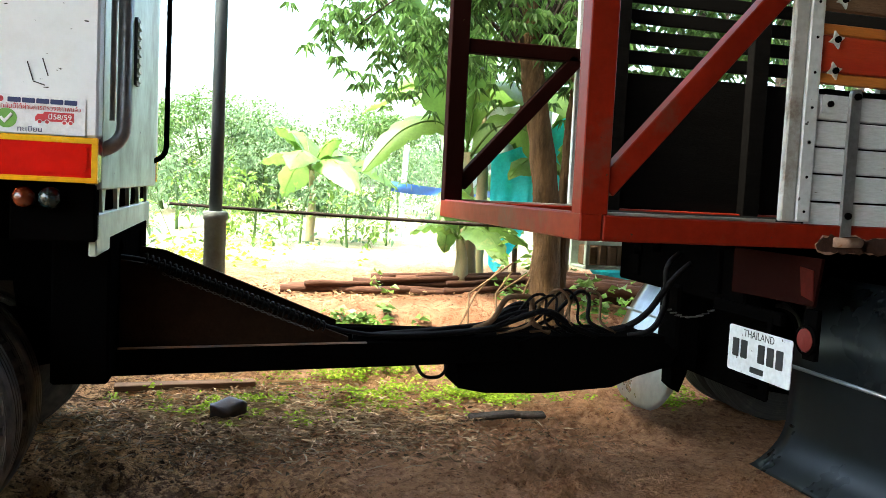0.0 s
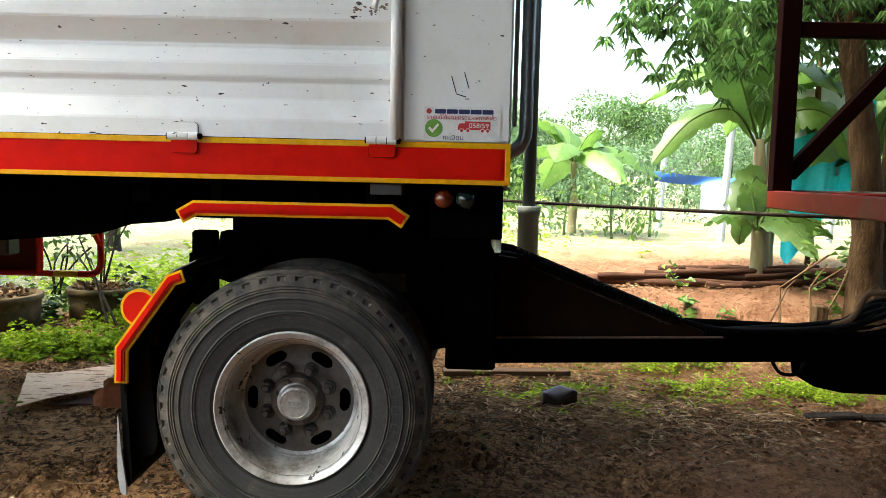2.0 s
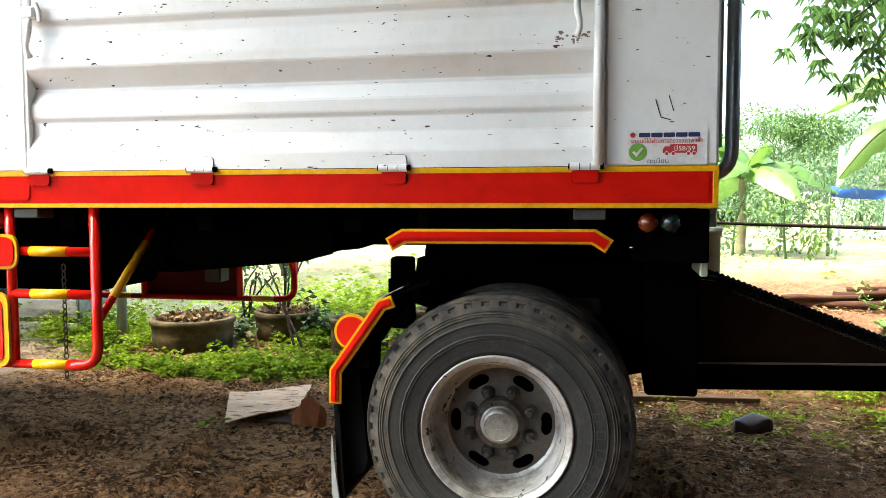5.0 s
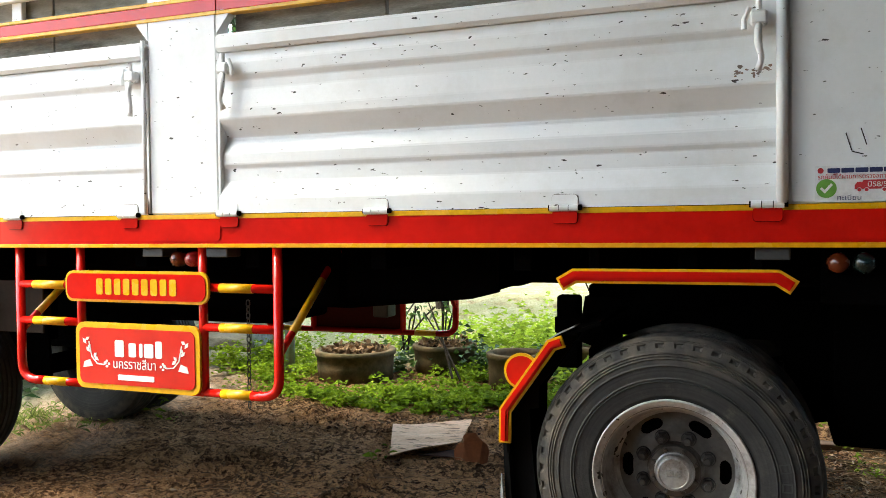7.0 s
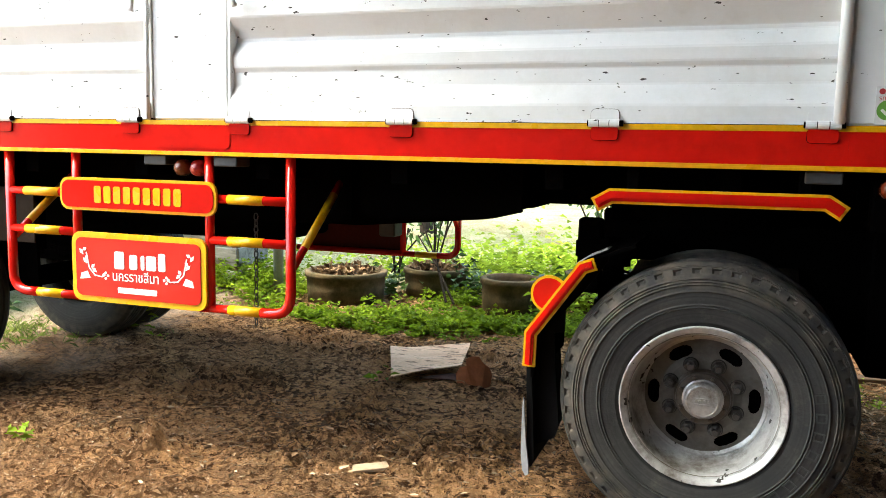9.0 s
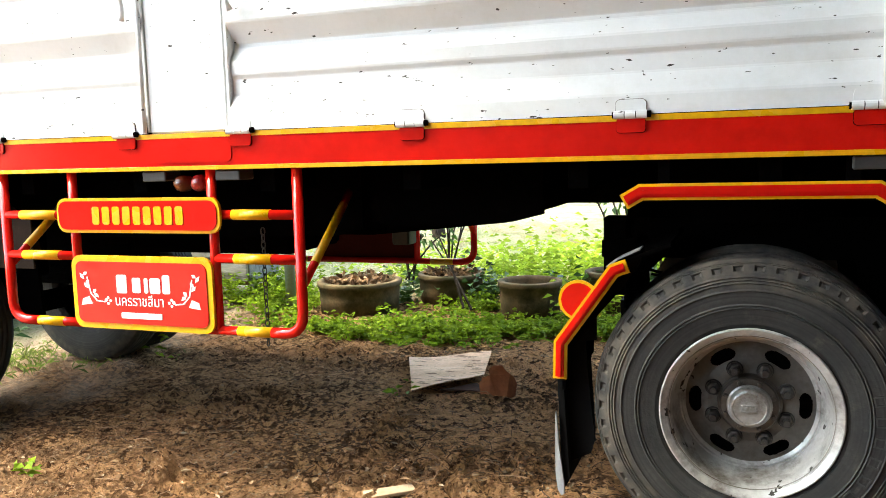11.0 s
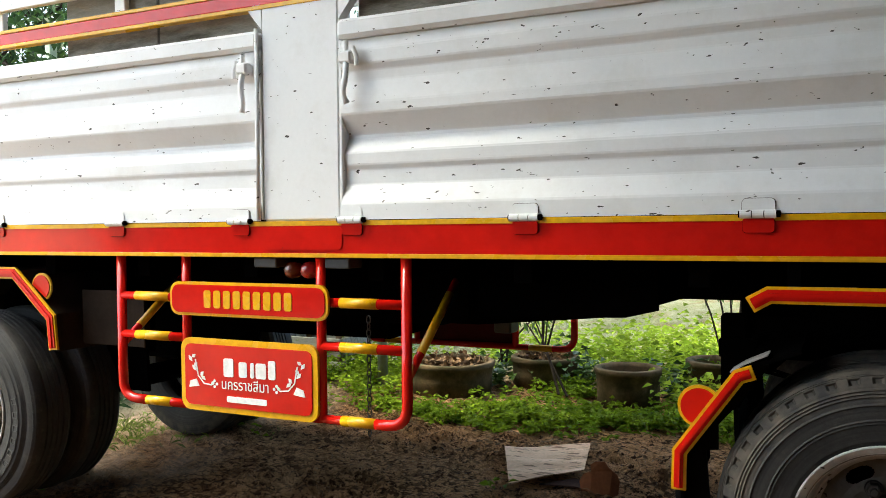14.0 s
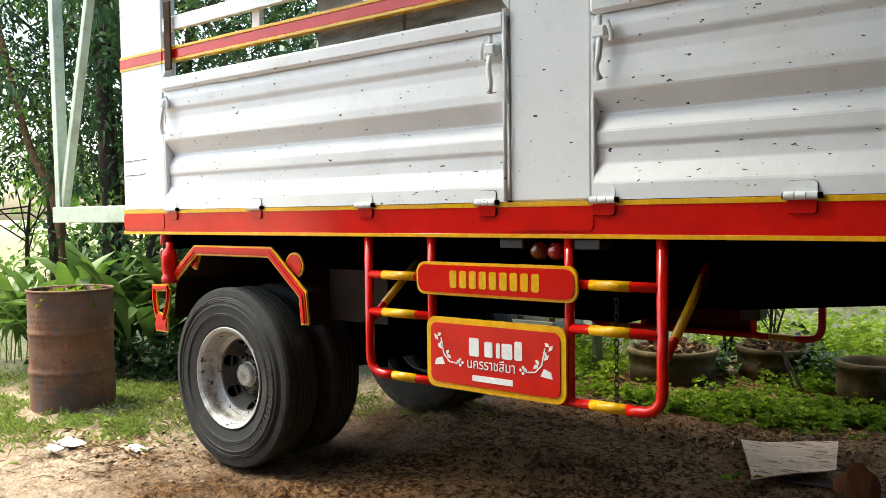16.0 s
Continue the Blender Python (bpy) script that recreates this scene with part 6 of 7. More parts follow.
for j in range(n + 1):
    row = []
    for i in range(n + 1):
        u, v = i / n, j / n
        p = A.lerp(B, u).lerp(D.lerp(C, u), v)
        z = 0.062 + 0.006 * math.sin(5 * u + 3 * v) + 0.016 * u * u * (1 - v) ** 2 + 0.012 * abs(math.sin(9 * v + 2 * u))
        row.append(bm.verts.new((p.x, p.y, z)))
    grid.append(row)
for j in range(n):
    for i in range(n):
        bm.faces.new((grid[j][i], grid[j][i + 1], grid[j + 1][i + 1], grid[j + 1][i]))
bmesh.ops.recalc_face_normals(bm, faces=bm.faces)
bmesh.ops.solidify(bm, geom=bm.faces, thickness=0.006)
part("sheet", bm, CARD, cb, smooth=False)
flap = [(-2.535, 0.07), (-2.509, 0.115), (-2.463, 0.136), (-2.471, 0.167), (-2.445, 0.186), (-2.399, 0.188), (-2.378, 0.161), (-2.338, 0.124), (-2.324, 0.087), (-2.326, 0.03), (-2.401, 0.0), (-2.494, 0.0)]
bm = prism(flap, 4.25, 4.257)
bmesh.ops.subdivide_edges(bm, edges=bm.edges[:], cuts=1)
bmesh.ops.triangulate(bm, faces=bm.faces[:])
for v in bm.verts:
    v.co.y += 0.45 * (v.co.z - 0.03) + 6.0 * (v.co.x + 2.43) ** 2
part("folded_flap", bm, CARD_BROWN, cb, "folded brown cardboard flap")
# the shadow below the lifted edge, made as a flat dark piece
part("dark_fold", prism([(-2.74, 4.29), (-2.60, 4.46), (-2.50, 4.42), (-2.47, 4.31), (-2.56, 4.32)], 0.036, 0.043, "z"), RUST_AND_SHADOW, cb)

# a crushed can, a board, sticks and scraps
can = thing("crushed_can", (0.0, 4.62, land(0, 4.62)), "crushed metal can lying on dry leaves", "can")
canm = lathe([(0.0005, -0.12), (0.055, -0.12), (0.066, -0.10), (0.060, 0.0), (0.066, 0.09), (0.05, 0.115), (0.0005, 0.11)], 24, (0.0, 4.62, land(0, 4.62) + 0.055), "x", wobble=lambda j, k, q: q * (1 - 0.30 * (math.sin(k * 0.52) > 0.3) * (j in (2, 3, 4))))
for v in canm.verts:
    v.co += Vector((0.0, 0.05 * noise.noise(v.co * 11), 0.07 * noise.noise(v.co * 10 + Vector((3, 1, 2))) - 0.005))
for v in canm.verts:
    v.co = Vector((0.02, 4.62, land(0, 4.62))) + (v.co - Vector((0.0, 4.62, land(0, 4.62)))) * 0.82
part("shell", canm, CAN_BLUE, can, smooth=True)
plank = thing("timber_board", (-0.15, 5.35, 0.05), "long thin weathered timber board on the ground", "board")
part("timber", bar((-0.66, 5.32, land(-0.6, 5.3) + 0.035), (0.18, 5.42, land(0.1, 5.4) + 0.04), 0.10, 0.035), PLANK_BARE, plank)
strip = thing("wood_strip", (-2.46, 2.98, land(-2.46, 2.98)), "short pale wood strip on earth", "wood")
part("timber", bar((-2.55, 2.91, land(-2.45, 2.98) + 0.016), (-2.39, 3.03, land(-2.45, 2.98) + 0.018), 0.07, 0.014, 0.002), WOOD_PALE, strip)
for x, y, s in ((-6.40, 2.52, 0.10), (-6.30, 2.38, 0.07), (-6.05, 2.75, 0.08)):
    lt = thing("litter_paper", (x, y, land(x, y)), "crumpled white paper scrap on the ground", "litter", "paper scraps")
    bm = bmesh.new()
    bmesh.ops.create_grid(bm, x_segments=6, y_segments=5, size=s)
    for v in bm.verts:
        v.co = Vector((v.co.x + x, v.co.y * 0.6 + y, land(x, y) + 0.02 + 0.35 * s * abs(noise.noise((v.co.x * 25, v.co.y * 25, x)))))
    part("scrap", bm, LITTER, lt)
for x, y, L, a in ((1.5, 4.45, 0.30, 0.1), (1.75, 4.60, 0.2, -0.2)):
    rg = thing("bark_slab", (x, y, land(x, y)), "dark curled bark slab on the ground", "bark")
    part("slab", bar((x - L / 2, y, land(x, y) + 0.02), (x + L / 2, y + a * L, land(x, y) + 0.03), 0.10, 0.025, 0.01), BARK_DARK, rg)

# logs and poles stacked on the bank
random.seed(4)


def felled_log(p, q, r):
    p, q = Vector(p), Vector(q)
    t = thing("felled_log", tuple((p + q) / 2), "reddish brown felled log lying on the bank", "log", "logs on the bank")
    n = 9
    pts = [p.lerp(q, k / n) + Vector((0, random.uniform(-1, 1), random.uniform(-1, 1))) * r * 0.28 for k in range(n + 1)]
    part("log", tube(pts, [r * random.uniform(0.82, 1.12) for _ in pts], 10), LOG, t, smooth=True)


for x, y, L, r, dz in ((0.42, 7.10, 1.55, 0.036, 0.0), (0.50, 7.22, 1.75, 0.030, 0.01), (0.62, 7.05, 1.35, 0.024, 0.062), (1.05, 7.20, 1.5, 0.034, 0.055)):
    z = bank(x, y) + r + dz
    felled_log((x, y, z), (x + L, y + random.uniform(-0.1, 0.15), z + random.uniform(-0.01, 0.03)), r)
for k in range(22):
    x = random.uniform(1.15, 2.1)
    y = random.uniform(6.9, 7.8)
    L = random.uniform(0.45, 1.6)
    r = random.uniform(0.011, 0.030)
    z = bank(x, y) + r + random.choice((0, 0.03, 0.06, 0.10))
    felled_log((x, y, z), (x + L, y + random.uniform(-0.4, 0.3), z + random.uniform(-0.03, 0.06)), r)
for k in range(12):
    x = random.uniform(2.3, 3.2)
    felled_log((x, 6.8 + random.uniform(-0.4, 0.4), 0.45 + random.uniform(0, 0.2)), (x + random.uniform(1.2, 2.2), 6.2 + random.uniform(-0.4, 0.5), 0.42 + random.uniform(0, 0.15)), random.uniform(0.03, 0.055))
for k in range(5):
    st_ = thing("dead_stick", (1.7, 6.2, 0.4), "thin dead stick leaning on the bank", "stick", "sticks by the tree")
    x = 1.75 + random.uniform(-0.15, 0.3)
    part("stick", tube([(x, 5.9, 0.3), (x + random.uniform(0, 0.25), 6.0, 0.55), (x + random.uniform(0.1, 0.45), 6.05, random.uniform(0.7, 0.95))], 0.008, 5), PLANK_BARE, st_)
stump = thing("stump", (1.95, 5.75, 0.3), "short square timber stump", "stump")
part("timber", box((1.90, 5.70, 0.1), (1.99, 5.79, 0.47), 0.01), BARK, stump)

# ---- plants ----
rng = np.random.default_rng(7)


def trunk_mesh(pts, radii, seg=14, knobs=0.0):
    bm = tube(pts, radii, seg)
    if knobs:
        for v in bm.verts:
            v.co += v.normal * knobs * noise.noise(v.co * 6)
    return bm


def crown_leaves(name, mat, clumps, per, length, width, droop, parent, seed):
    """Leaves round many clump centres given as (x, y, z, radius)."""
    g = np.random.default_rng(seed)
    cs, ds = [], []
    for x, y, z, r in clumps:
        m = int(per * (r / 0.5) ** 2)
        d = g.normal(size=(m, 3))
        d /= np.linalg.norm(d, axis=1, keepdims=True)
        rad = r * g.uniform(0.35, 1.0, (m, 1)) ** 0.6
        cs.append(np.array([x, y, z]) + d * rad * np.array([1, 1, 0.75]))
        ds.append(d + g.normal(size=(m, 3)) * 0.6 + np.array([0, 0, -0.15]))
    off = np.array(root_of(parent))
    ob = new(name, leaf_mesh(name, mat, np.concatenate(cs) - off, np.concatenate(ds), length, width, droop))
    ob.parent = parent
    return ob


def broad_tree(at, height, spread, mat, label, seed, trunk_r=0.12, bark=BARK_DARK, leaf=0.12, per=60, low=0.35, clump_n=40):
    t = thing("tree", at, label, "tree", "background trees")
    g = random.Random(seed)
    x, y, z = at
    top = (x + g.uniform(-0.1, 0.1) * height, y + g.uniform(-0.1, 0.1) * height, z + height * 0.75)
    line = smooth_line([(x, y, z - 0.2), (x + g.uniform(-0.05, 0.05) * height, y, z + height * 0.35), top], 8)
    bm = trunk_mesh(line, [trunk_r * (1.25 - 0.95 * k / len(line)) for k in range(len(line))], 10)
    clumps = []
    for k in range(clump_n):
        a, v = g.uniform(0, 6.283), g.uniform(low, 1.0)
        rr = spread * math.sqrt(g.uniform(0.05, 1)) * (0.55 + 0.6 * math.sin(math.pi * min(1, max(0.05, (v - low) / (1.02 - low) * 0.8 + 0.15))))
        clumps.append((x + rr * math.cos(a), y + rr * math.sin(a), z + height * v, spread * g.uniform(0.18, 0.36)))
    for k in range(9):
        c = clumps[k]
        s = line[int(len(line) * g.uniform(0.35, 0.9))]
        tube(smooth_line([tuple(s), ((s.x + c[0]) / 2, (s.y + c[1]) / 2, (s.z + c[2]) / 2 + 0.1), c[:3]], 4), [trunk_r * 0.35 * (1 - 0.07 * i) for i in range(9)], 6, bm=bm)
    part("trunk", bm, bark, t, smooth=True)
    crown_leaves("crown", mat, clumps, per, leaf, leaf * 0.45, 0.25, t, seed)
    return t


# the yard tree with two stems and drooping fingered leaves
yt = thing("yard_tree", (2.35, 6.0, 0.35), "large brown-barked yard tree with drooping fingered leaves", "tree")
line = smooth_line([(2.38, 6.00, 0.1), (2.37, 6.02, 0.8), (2.33, 6.0, 1.35), (2.23, 5.98, 1.90), (2.14, 6.0, 2.4), (2.12, 6.0, 3.2), (2.3, 6.0, 5.0)], 9)
part("trunk", trunk_mesh(line, [0.160 - 0.045 * min(1, k / 9) - 0.00085 * k for k in range(len(line))], 20, 0.022), BARK, yt, smooth=True)
line2 = smooth_line([(2.52, 6.12, 0.1), (2.54, 6.14, 0.9), (2.56, 6.12, 1.8), (2.62, 6.15, 2.6), (2.7, 6.2, 3.6), (2.9, 6.2, 5.0)], 10)
part("trunk", trunk_mesh(line2, [0.065 - 0.0005 * k for k in range(len(line2))], 16, 0.016), BARK, yt, smooth=True)
cl = []
g = random.Random(11)
for k in range(170):
    cl.append((1.9 + g.uniform(-1.5, 2.8), 6.3 + g.uniform(-1.0, 1.6), g.uniform(2.1, 4.2), g.uniform(0.16, 0.30)))
cl = [c for c in cl if c[0] > 0.85 and c[2] > 2.3 + 0.5 * max(0, 1.1 - c[0])]
for k in range(26):
    c = cl[k * 2]
    part("limb", tube(smooth_line([tuple(line[34]), ((2.1 + c[0]) / 2, (6.0 + c[1]) / 2, (3.2 + c[2]) / 2), c[:3]], 5), [0.022, 0.02, 0.018, 0.016, 0.014, 0.012, 0.010, 0.009, 0.008, 0.007, 0.006], 5), BARK_DARK, yt, smooth=True)
# each twig end carries a whorl of long leaflets
cs, ds = [], []
for c in cl:
    for w in range(20):
        o = np.array(c[:3]) + rng.normal(size=3) * c[3] * np.array([1, 1, 0.7])
        m = 8
        a = np.linspace(0, 6.283, m, endpoint=False) + rng.uniform(0, 1)
        cs.append(np.repeat(o[None], m, 0))
        ds.append(np.stack([np.cos(a), np.sin(a), np.full(m, -0.25) + rng.normal(size=m) * 0.2], 1))
cr_ = new("crown", leaf_mesh("crown", LEAF_TREE, np.concatenate(cs) - np.array(root_of(yt)), np.concatenate(ds), 0.105, 0.027, 0.6))
cr_.parent = yt


def banana(at, height, n, seed, label, leaf_len=1.5, group="banana plants"):
    """A banana plant: a sheathed stem and broad ribbed leaves with a midrib."""
    t = thing("banana_plant", at, label, "banana plant", group)
    g = random.Random(seed)
    x, y, z = at
    part("stem", trunk_mesh(smooth_line([(x, y, z - 0.1), (x + 0.03, y, z + height * 0.3), (x, y, z + height * 0.6)], 6), [0.085 - 0.004 * k for k in range(13)], 12, 0.015), BANANA_STEM, t, "sheathed brown-green stem", smooth=True)
    for k in range(n):
        a = 6.283 * k / n * 1.618 + g.uniform(-0.3, 0.3)
        lean = g.uniform(0.15, 0.9)
        L = leaf_len * g.uniform(0.75, 1.15)
        d = Vector((math.cos(a), math.sin(a), 0))
        s = Vector((-math.sin(a), math.cos(a), 0))
        mid = []
        for j in range(15):
            u = j / 14
            out = L * (u * lean * 0.85 + 0.25 * lean * u * u)
            up = height * 0.58 + L * (u * (1.1 - 0.55 * lean) - u * u * (0.30 + 0.75 * lean))
            mid.append(Vector((x, y, z + up)) + d * out)
        bm = bmesh.new()
        rows = []
        twist = g.uniform(-0.7, 0.7)
        for j, p in enumerate(mid):
            u = max(0.0, (j / 14 - 0.16) / 0.84)
            w = leaf_len * 0.19 * math.sin(math.pi * min(1, u ** 0.75)) ** 0.8 + 0.012
            sd = (s + Vector((0, 0, twist * (0.3 + u)))).normalized()
            row = []
            for i in range(-4, 5):
                q = i / 4
                tear = 1 - (0.28 * g.random() if abs(i) == 4 else 0)
                row.append(bm.verts.new(p + sd * w * q * tear + Vector((0, 0, -0.35 * w * abs(q) + 0.02 * math.sin(j * 2.2 + i)))))
            rows.append(row)
        for r_, q_ in zip(rows, rows[1:]):
            for i in range(8):
                bm.faces.new((r_[i], r_[i + 1], q_[i + 1], q_[i]))
        lf = part("leaf", bm, BANANA, t, smooth=True)
        part("midrib", tube([p + Vector((0, 0, -0.004)) for p in mid], [0.016 - 0.0009 * j for j in range(15)], 6), LEAF_BRIGHT, lf, smooth=True)


def H(x, y):
    return land(x, y)


banana((2.55, 8.5, H(2.5, 8.5)), 2.8, 11, 3, "tall banana plant with broad drooping leaves", 1.7)
banana((1.2, 13.2, H(1.2, 13.2)), 1.9, 10, 5, "sunlit banana plant with torn leaves", 1.7)
banana((3.4, 8.2, H(3.4, 8.2)), 1.7, 8, 8, "banana plant with broad leaves beside the tree", 1.5)
banana((2.0, 7.2, H(2.0, 7.2)), 0.8, 6, 12, "young banana plant by the logs", 0.9)
banana((4.6, 9.5, H(4.6, 9.5)), 2.6, 9, 21, "tall banana plant with broad drooping leaves", 1.7)

def broad_leaf(plant, pts, w, face):
    """One broad banana leaf along a bent midrib; face is the way its upper side looks."""
    mid = smooth_line(pts, 8)
    bm, rows = bmesh.new(), []
    n = len(mid) - 1
    for j, p in enumerate(mid):
        d = (mid[min(j + 1, n)] - mid[max(j - 1, 0)]).normalized()
        s = d.cross(Vector(face)).normalized()
        u = max(0.0, (j / n - 0.12) / 0.88)
        ww = w * math.sin(math.pi * min(1, u ** 0.75)) ** 0.7 + 0.01
        rows.append([bm.verts.new(p + s * ww * q / 4 * (1 - (0.2 if abs(q) == 4 and (j * 7 + q) % 3 == 0 else 0)) - Vector(face) * 0.25 * ww * abs(q / 4) ** 1.5) for q in range(-4, 5)])
    for a, b in zip(rows, rows[1:]):
        for q in range(8):
            bm.faces.new((a[q], a[q + 1], b[q + 1], b[q]))
    lf = part("leaf", bm, BANANA, plant, smooth=True)
    part("midrib", tube(mid, [0.016 - 0.013 * j / n for j in range(n + 1)], 6), LEAF_BRIGHT, lf, smooth=True)


bp_ = thing("banana_plant", (2.3, 7.9, H(2.3, 7.9)), "banana plant with broad backlit leaves behind the tree", "banana plant", "banana plants")
part("stem", tube([(2.3, 7.9, 0.2), (2.27, 7.9, 1.0), (2.2, 7.85, 1.7)], [0.09, 0.075, 0.05], 12), BANANA_STEM, bp_, smooth=True)
broad_leaf(bp_, [(2.2, 7.85, 1.65), (2.0, 7.8, 2.2), (1.78, 7.72, 2.7), (1.42, 7.62, 3.2)], 0.30, (0.3, -0.93, 0.2))
broad_leaf(bp_, [(2.2, 7.85, 1.6), (1.9, 7.7, 1.95), (1.5, 7.6, 1.85), (1.15, 7.55, 1.45)], 0.15, (0.1, -0.6, 0.75))
broad_leaf(bp_, [(2.2, 7.85, 1.65), (2.25, 7.8, 2.3), (2.2, 7.7, 2.9), (2.05, 7.6, 3.3)], 0.24, (0.2, -0.95, 0.2))
broad_leaf(bp_, [(2.2, 7.85, 1.6), (2.45, 7.7, 1.95), (2.75, 7.6, 1.9), (2.95, 7.55, 1.5)], 0.2, (-0.1, -0.7, 0.6))
broad_leaf(bp_, [(2.25, 7.85, 1.2), (2.1, 7.6, 1.35), (1.95, 7.4, 1.1), (1.9, 7.35, 0.75)], 0.16, (-0.2, -0.9, 0.3))

# two trunks with climbing leaves behind the drum
lt_ = thing("tree", (-10.2, 4.5, H(-10.2, 4.5)), "leaning pale-barked tree behind the drum", "tree", "background trees")
part("trunk", trunk_mesh(smooth_line([(-10.15, 4.5, 0.0), (-10.45, 4.5, 1.45), (-11.1, 4.5, 2.3), (-12.0, 4.6, 3.8)], 8), [0.062 - 0.0012 * k for k in range(25)], 12, 0.015), BARK, lt_, smooth=True)
g = random.Random(77)
crown_leaves("crown", LEAF, [(-11.6 + g.uniform(-1.2, 0.8), 4.6 + g.uniform(-0.8, 0.8), g.uniform(2.3, 4.6), g.uniform(0.25, 0.45)) for _ in range(26)], 110, 0.10, 0.055, 0.25, lt_, 771)
vt_ = thing("tree", (-9.75, 4.7, H(-9.75, 4.7)), "dark tree trunk wrapped in climbing leaves", "tree", "background trees")
part("trunk", trunk_mesh(smooth_line([(-9.75, 4.7, -0.1), (-9.7, 4.7, 1.5), (-9.78, 4.7, 3.2), (-9.6, 4.7, 5.5)], 8), [0.10 - 0.001 * k for k in range(25)], 14, 0.03), BARK_DARK, vt_, smooth=True)
part("trunk", trunk_mesh(smooth_line([(-9.2, 4.9, -0.1), (-9.25, 4.9, 1.8), (-9.05, 4.9, 5.0)], 8), [0.075 - 0.001 * k for k in range(17)], 12, 0.03), BARK_DARK, vt_, smooth=True)
crown_leaves("crown", LEAF_DARK, [(-9.55 + g.gauss(0, 0.35), 4.62 + g.gauss(0, 0.22), g.uniform(0.5, 5.2), g.uniform(0.16, 0.3)) for _ in range(60)], 120, 0.10, 0.062, 0.35, vt_, 772)

# woods at the back of the lawn
g = random.Random(5)
for k in range(22):
    x = -12 + k * 1.55 + g.uniform(-0.6, 0.6)
    y = 24 + g.uniform(-3, 5) + (3 if k % 2 else 0)
    bright = g.random() < 0.45
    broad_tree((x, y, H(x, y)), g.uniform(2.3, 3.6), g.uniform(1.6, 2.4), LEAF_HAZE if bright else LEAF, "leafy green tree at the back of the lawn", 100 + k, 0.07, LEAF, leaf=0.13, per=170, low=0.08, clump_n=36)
for k in range(16):
    x = -9 + k * 1.6 + g.uniform(-0.5, 0.5)
    y = 17.5 + g.uniform(-1.5, 1.5)
    if abs(x - 1.2) < 0.8:
        continue
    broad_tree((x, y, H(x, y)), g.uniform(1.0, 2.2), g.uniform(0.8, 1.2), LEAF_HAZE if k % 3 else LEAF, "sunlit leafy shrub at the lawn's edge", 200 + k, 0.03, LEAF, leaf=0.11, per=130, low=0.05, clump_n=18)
for k, (x, y, h, s) in enumerate(((4.6, 8.0, 6.0, 1.6), (6.4, 8.4, 6.5, 1.9), (8.2, 9.5, 7.0, 2.2))):
    broad_tree((x, y, H(x, y)), h, s, LEAF if k % 2 else LEAF_DARK, "leafy tree behind the lorry", 380 + k, 0.12, leaf=0.13, per=60, low=0.2, clump_n=34)
for k, (x, y, h, w) in enumerate(((0.3, 12.2, 1.0, 0.6), (1.0, 12.6, 0.9, 0.5), (1.7, 12.3, 1.1, 0.6), (2.4, 13.0, 1.3, 0.7), (-0.4, 13.2, 1.2, 0.7), (-1.2, 12.4, 1.5, 0.6))):
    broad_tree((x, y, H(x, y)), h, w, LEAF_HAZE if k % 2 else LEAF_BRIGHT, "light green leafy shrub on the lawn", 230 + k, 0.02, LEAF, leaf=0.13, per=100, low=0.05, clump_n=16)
# dark trees behind the trailer's rear end
for k, (x, y, h, s) in enumerate(((-6.6, 5.9, 7.2, 2.5), (-10.3, 6.0, 6.5, 1.7), (-12.4, 6.4, 6.0, 1.6), (-11.5, 6.6, 7.0, 2.0), (-8.8, 7.2, 6.8, 1.8), (-14.2, 5.2, 6.5, 2.0), (-10.2, 8.8, 7.0, 2.0), (-7.6, 9.4, 6.5, 2.0), (-14.5, 6.5, 7.0, 2.3), (-13.0, 9.5, 7.5, 2.4), (-5.4, 11.5, 6.2, 2.0))):
    broad_tree((x, y, H(x, y)), h, s, LEAF_DARK if k % 3 != 1 else LEAF, "tall dark leafy tree beyond the yard", 300 + k, 0.09, leaf=0.11, per=105, low=0.28, clump_n=40)
for k, (x, y, h, s) in enumerate(((-9.3, 5.2, 2.4, 0.9), (-9.0, 6.1, 2.8, 1.3), (-8.0, 7.3, 2.8, 1.4), (-11.4, 7.2, 3.0, 1.4))):
    broad_tree((x, y, H(x, y)), h, s, LEAF_DARK if k % 2 else LEAF, "dark leafy undergrowth below the trees", 360 + k, 0.05, leaf=0.13, per=110, low=0.04, clump_n=30)
for k, (x, y, h, s) in enumerate(((-16.5, 4.0, 2.2, 1.6), (-17.0, 7.2, 2.4, 1.8), (-15.5, 2.0, 1.8, 1.4), (-18, 10, 3.0, 2.0))):
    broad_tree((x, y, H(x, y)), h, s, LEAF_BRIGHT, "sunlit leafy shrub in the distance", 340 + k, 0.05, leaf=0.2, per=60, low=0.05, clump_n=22)


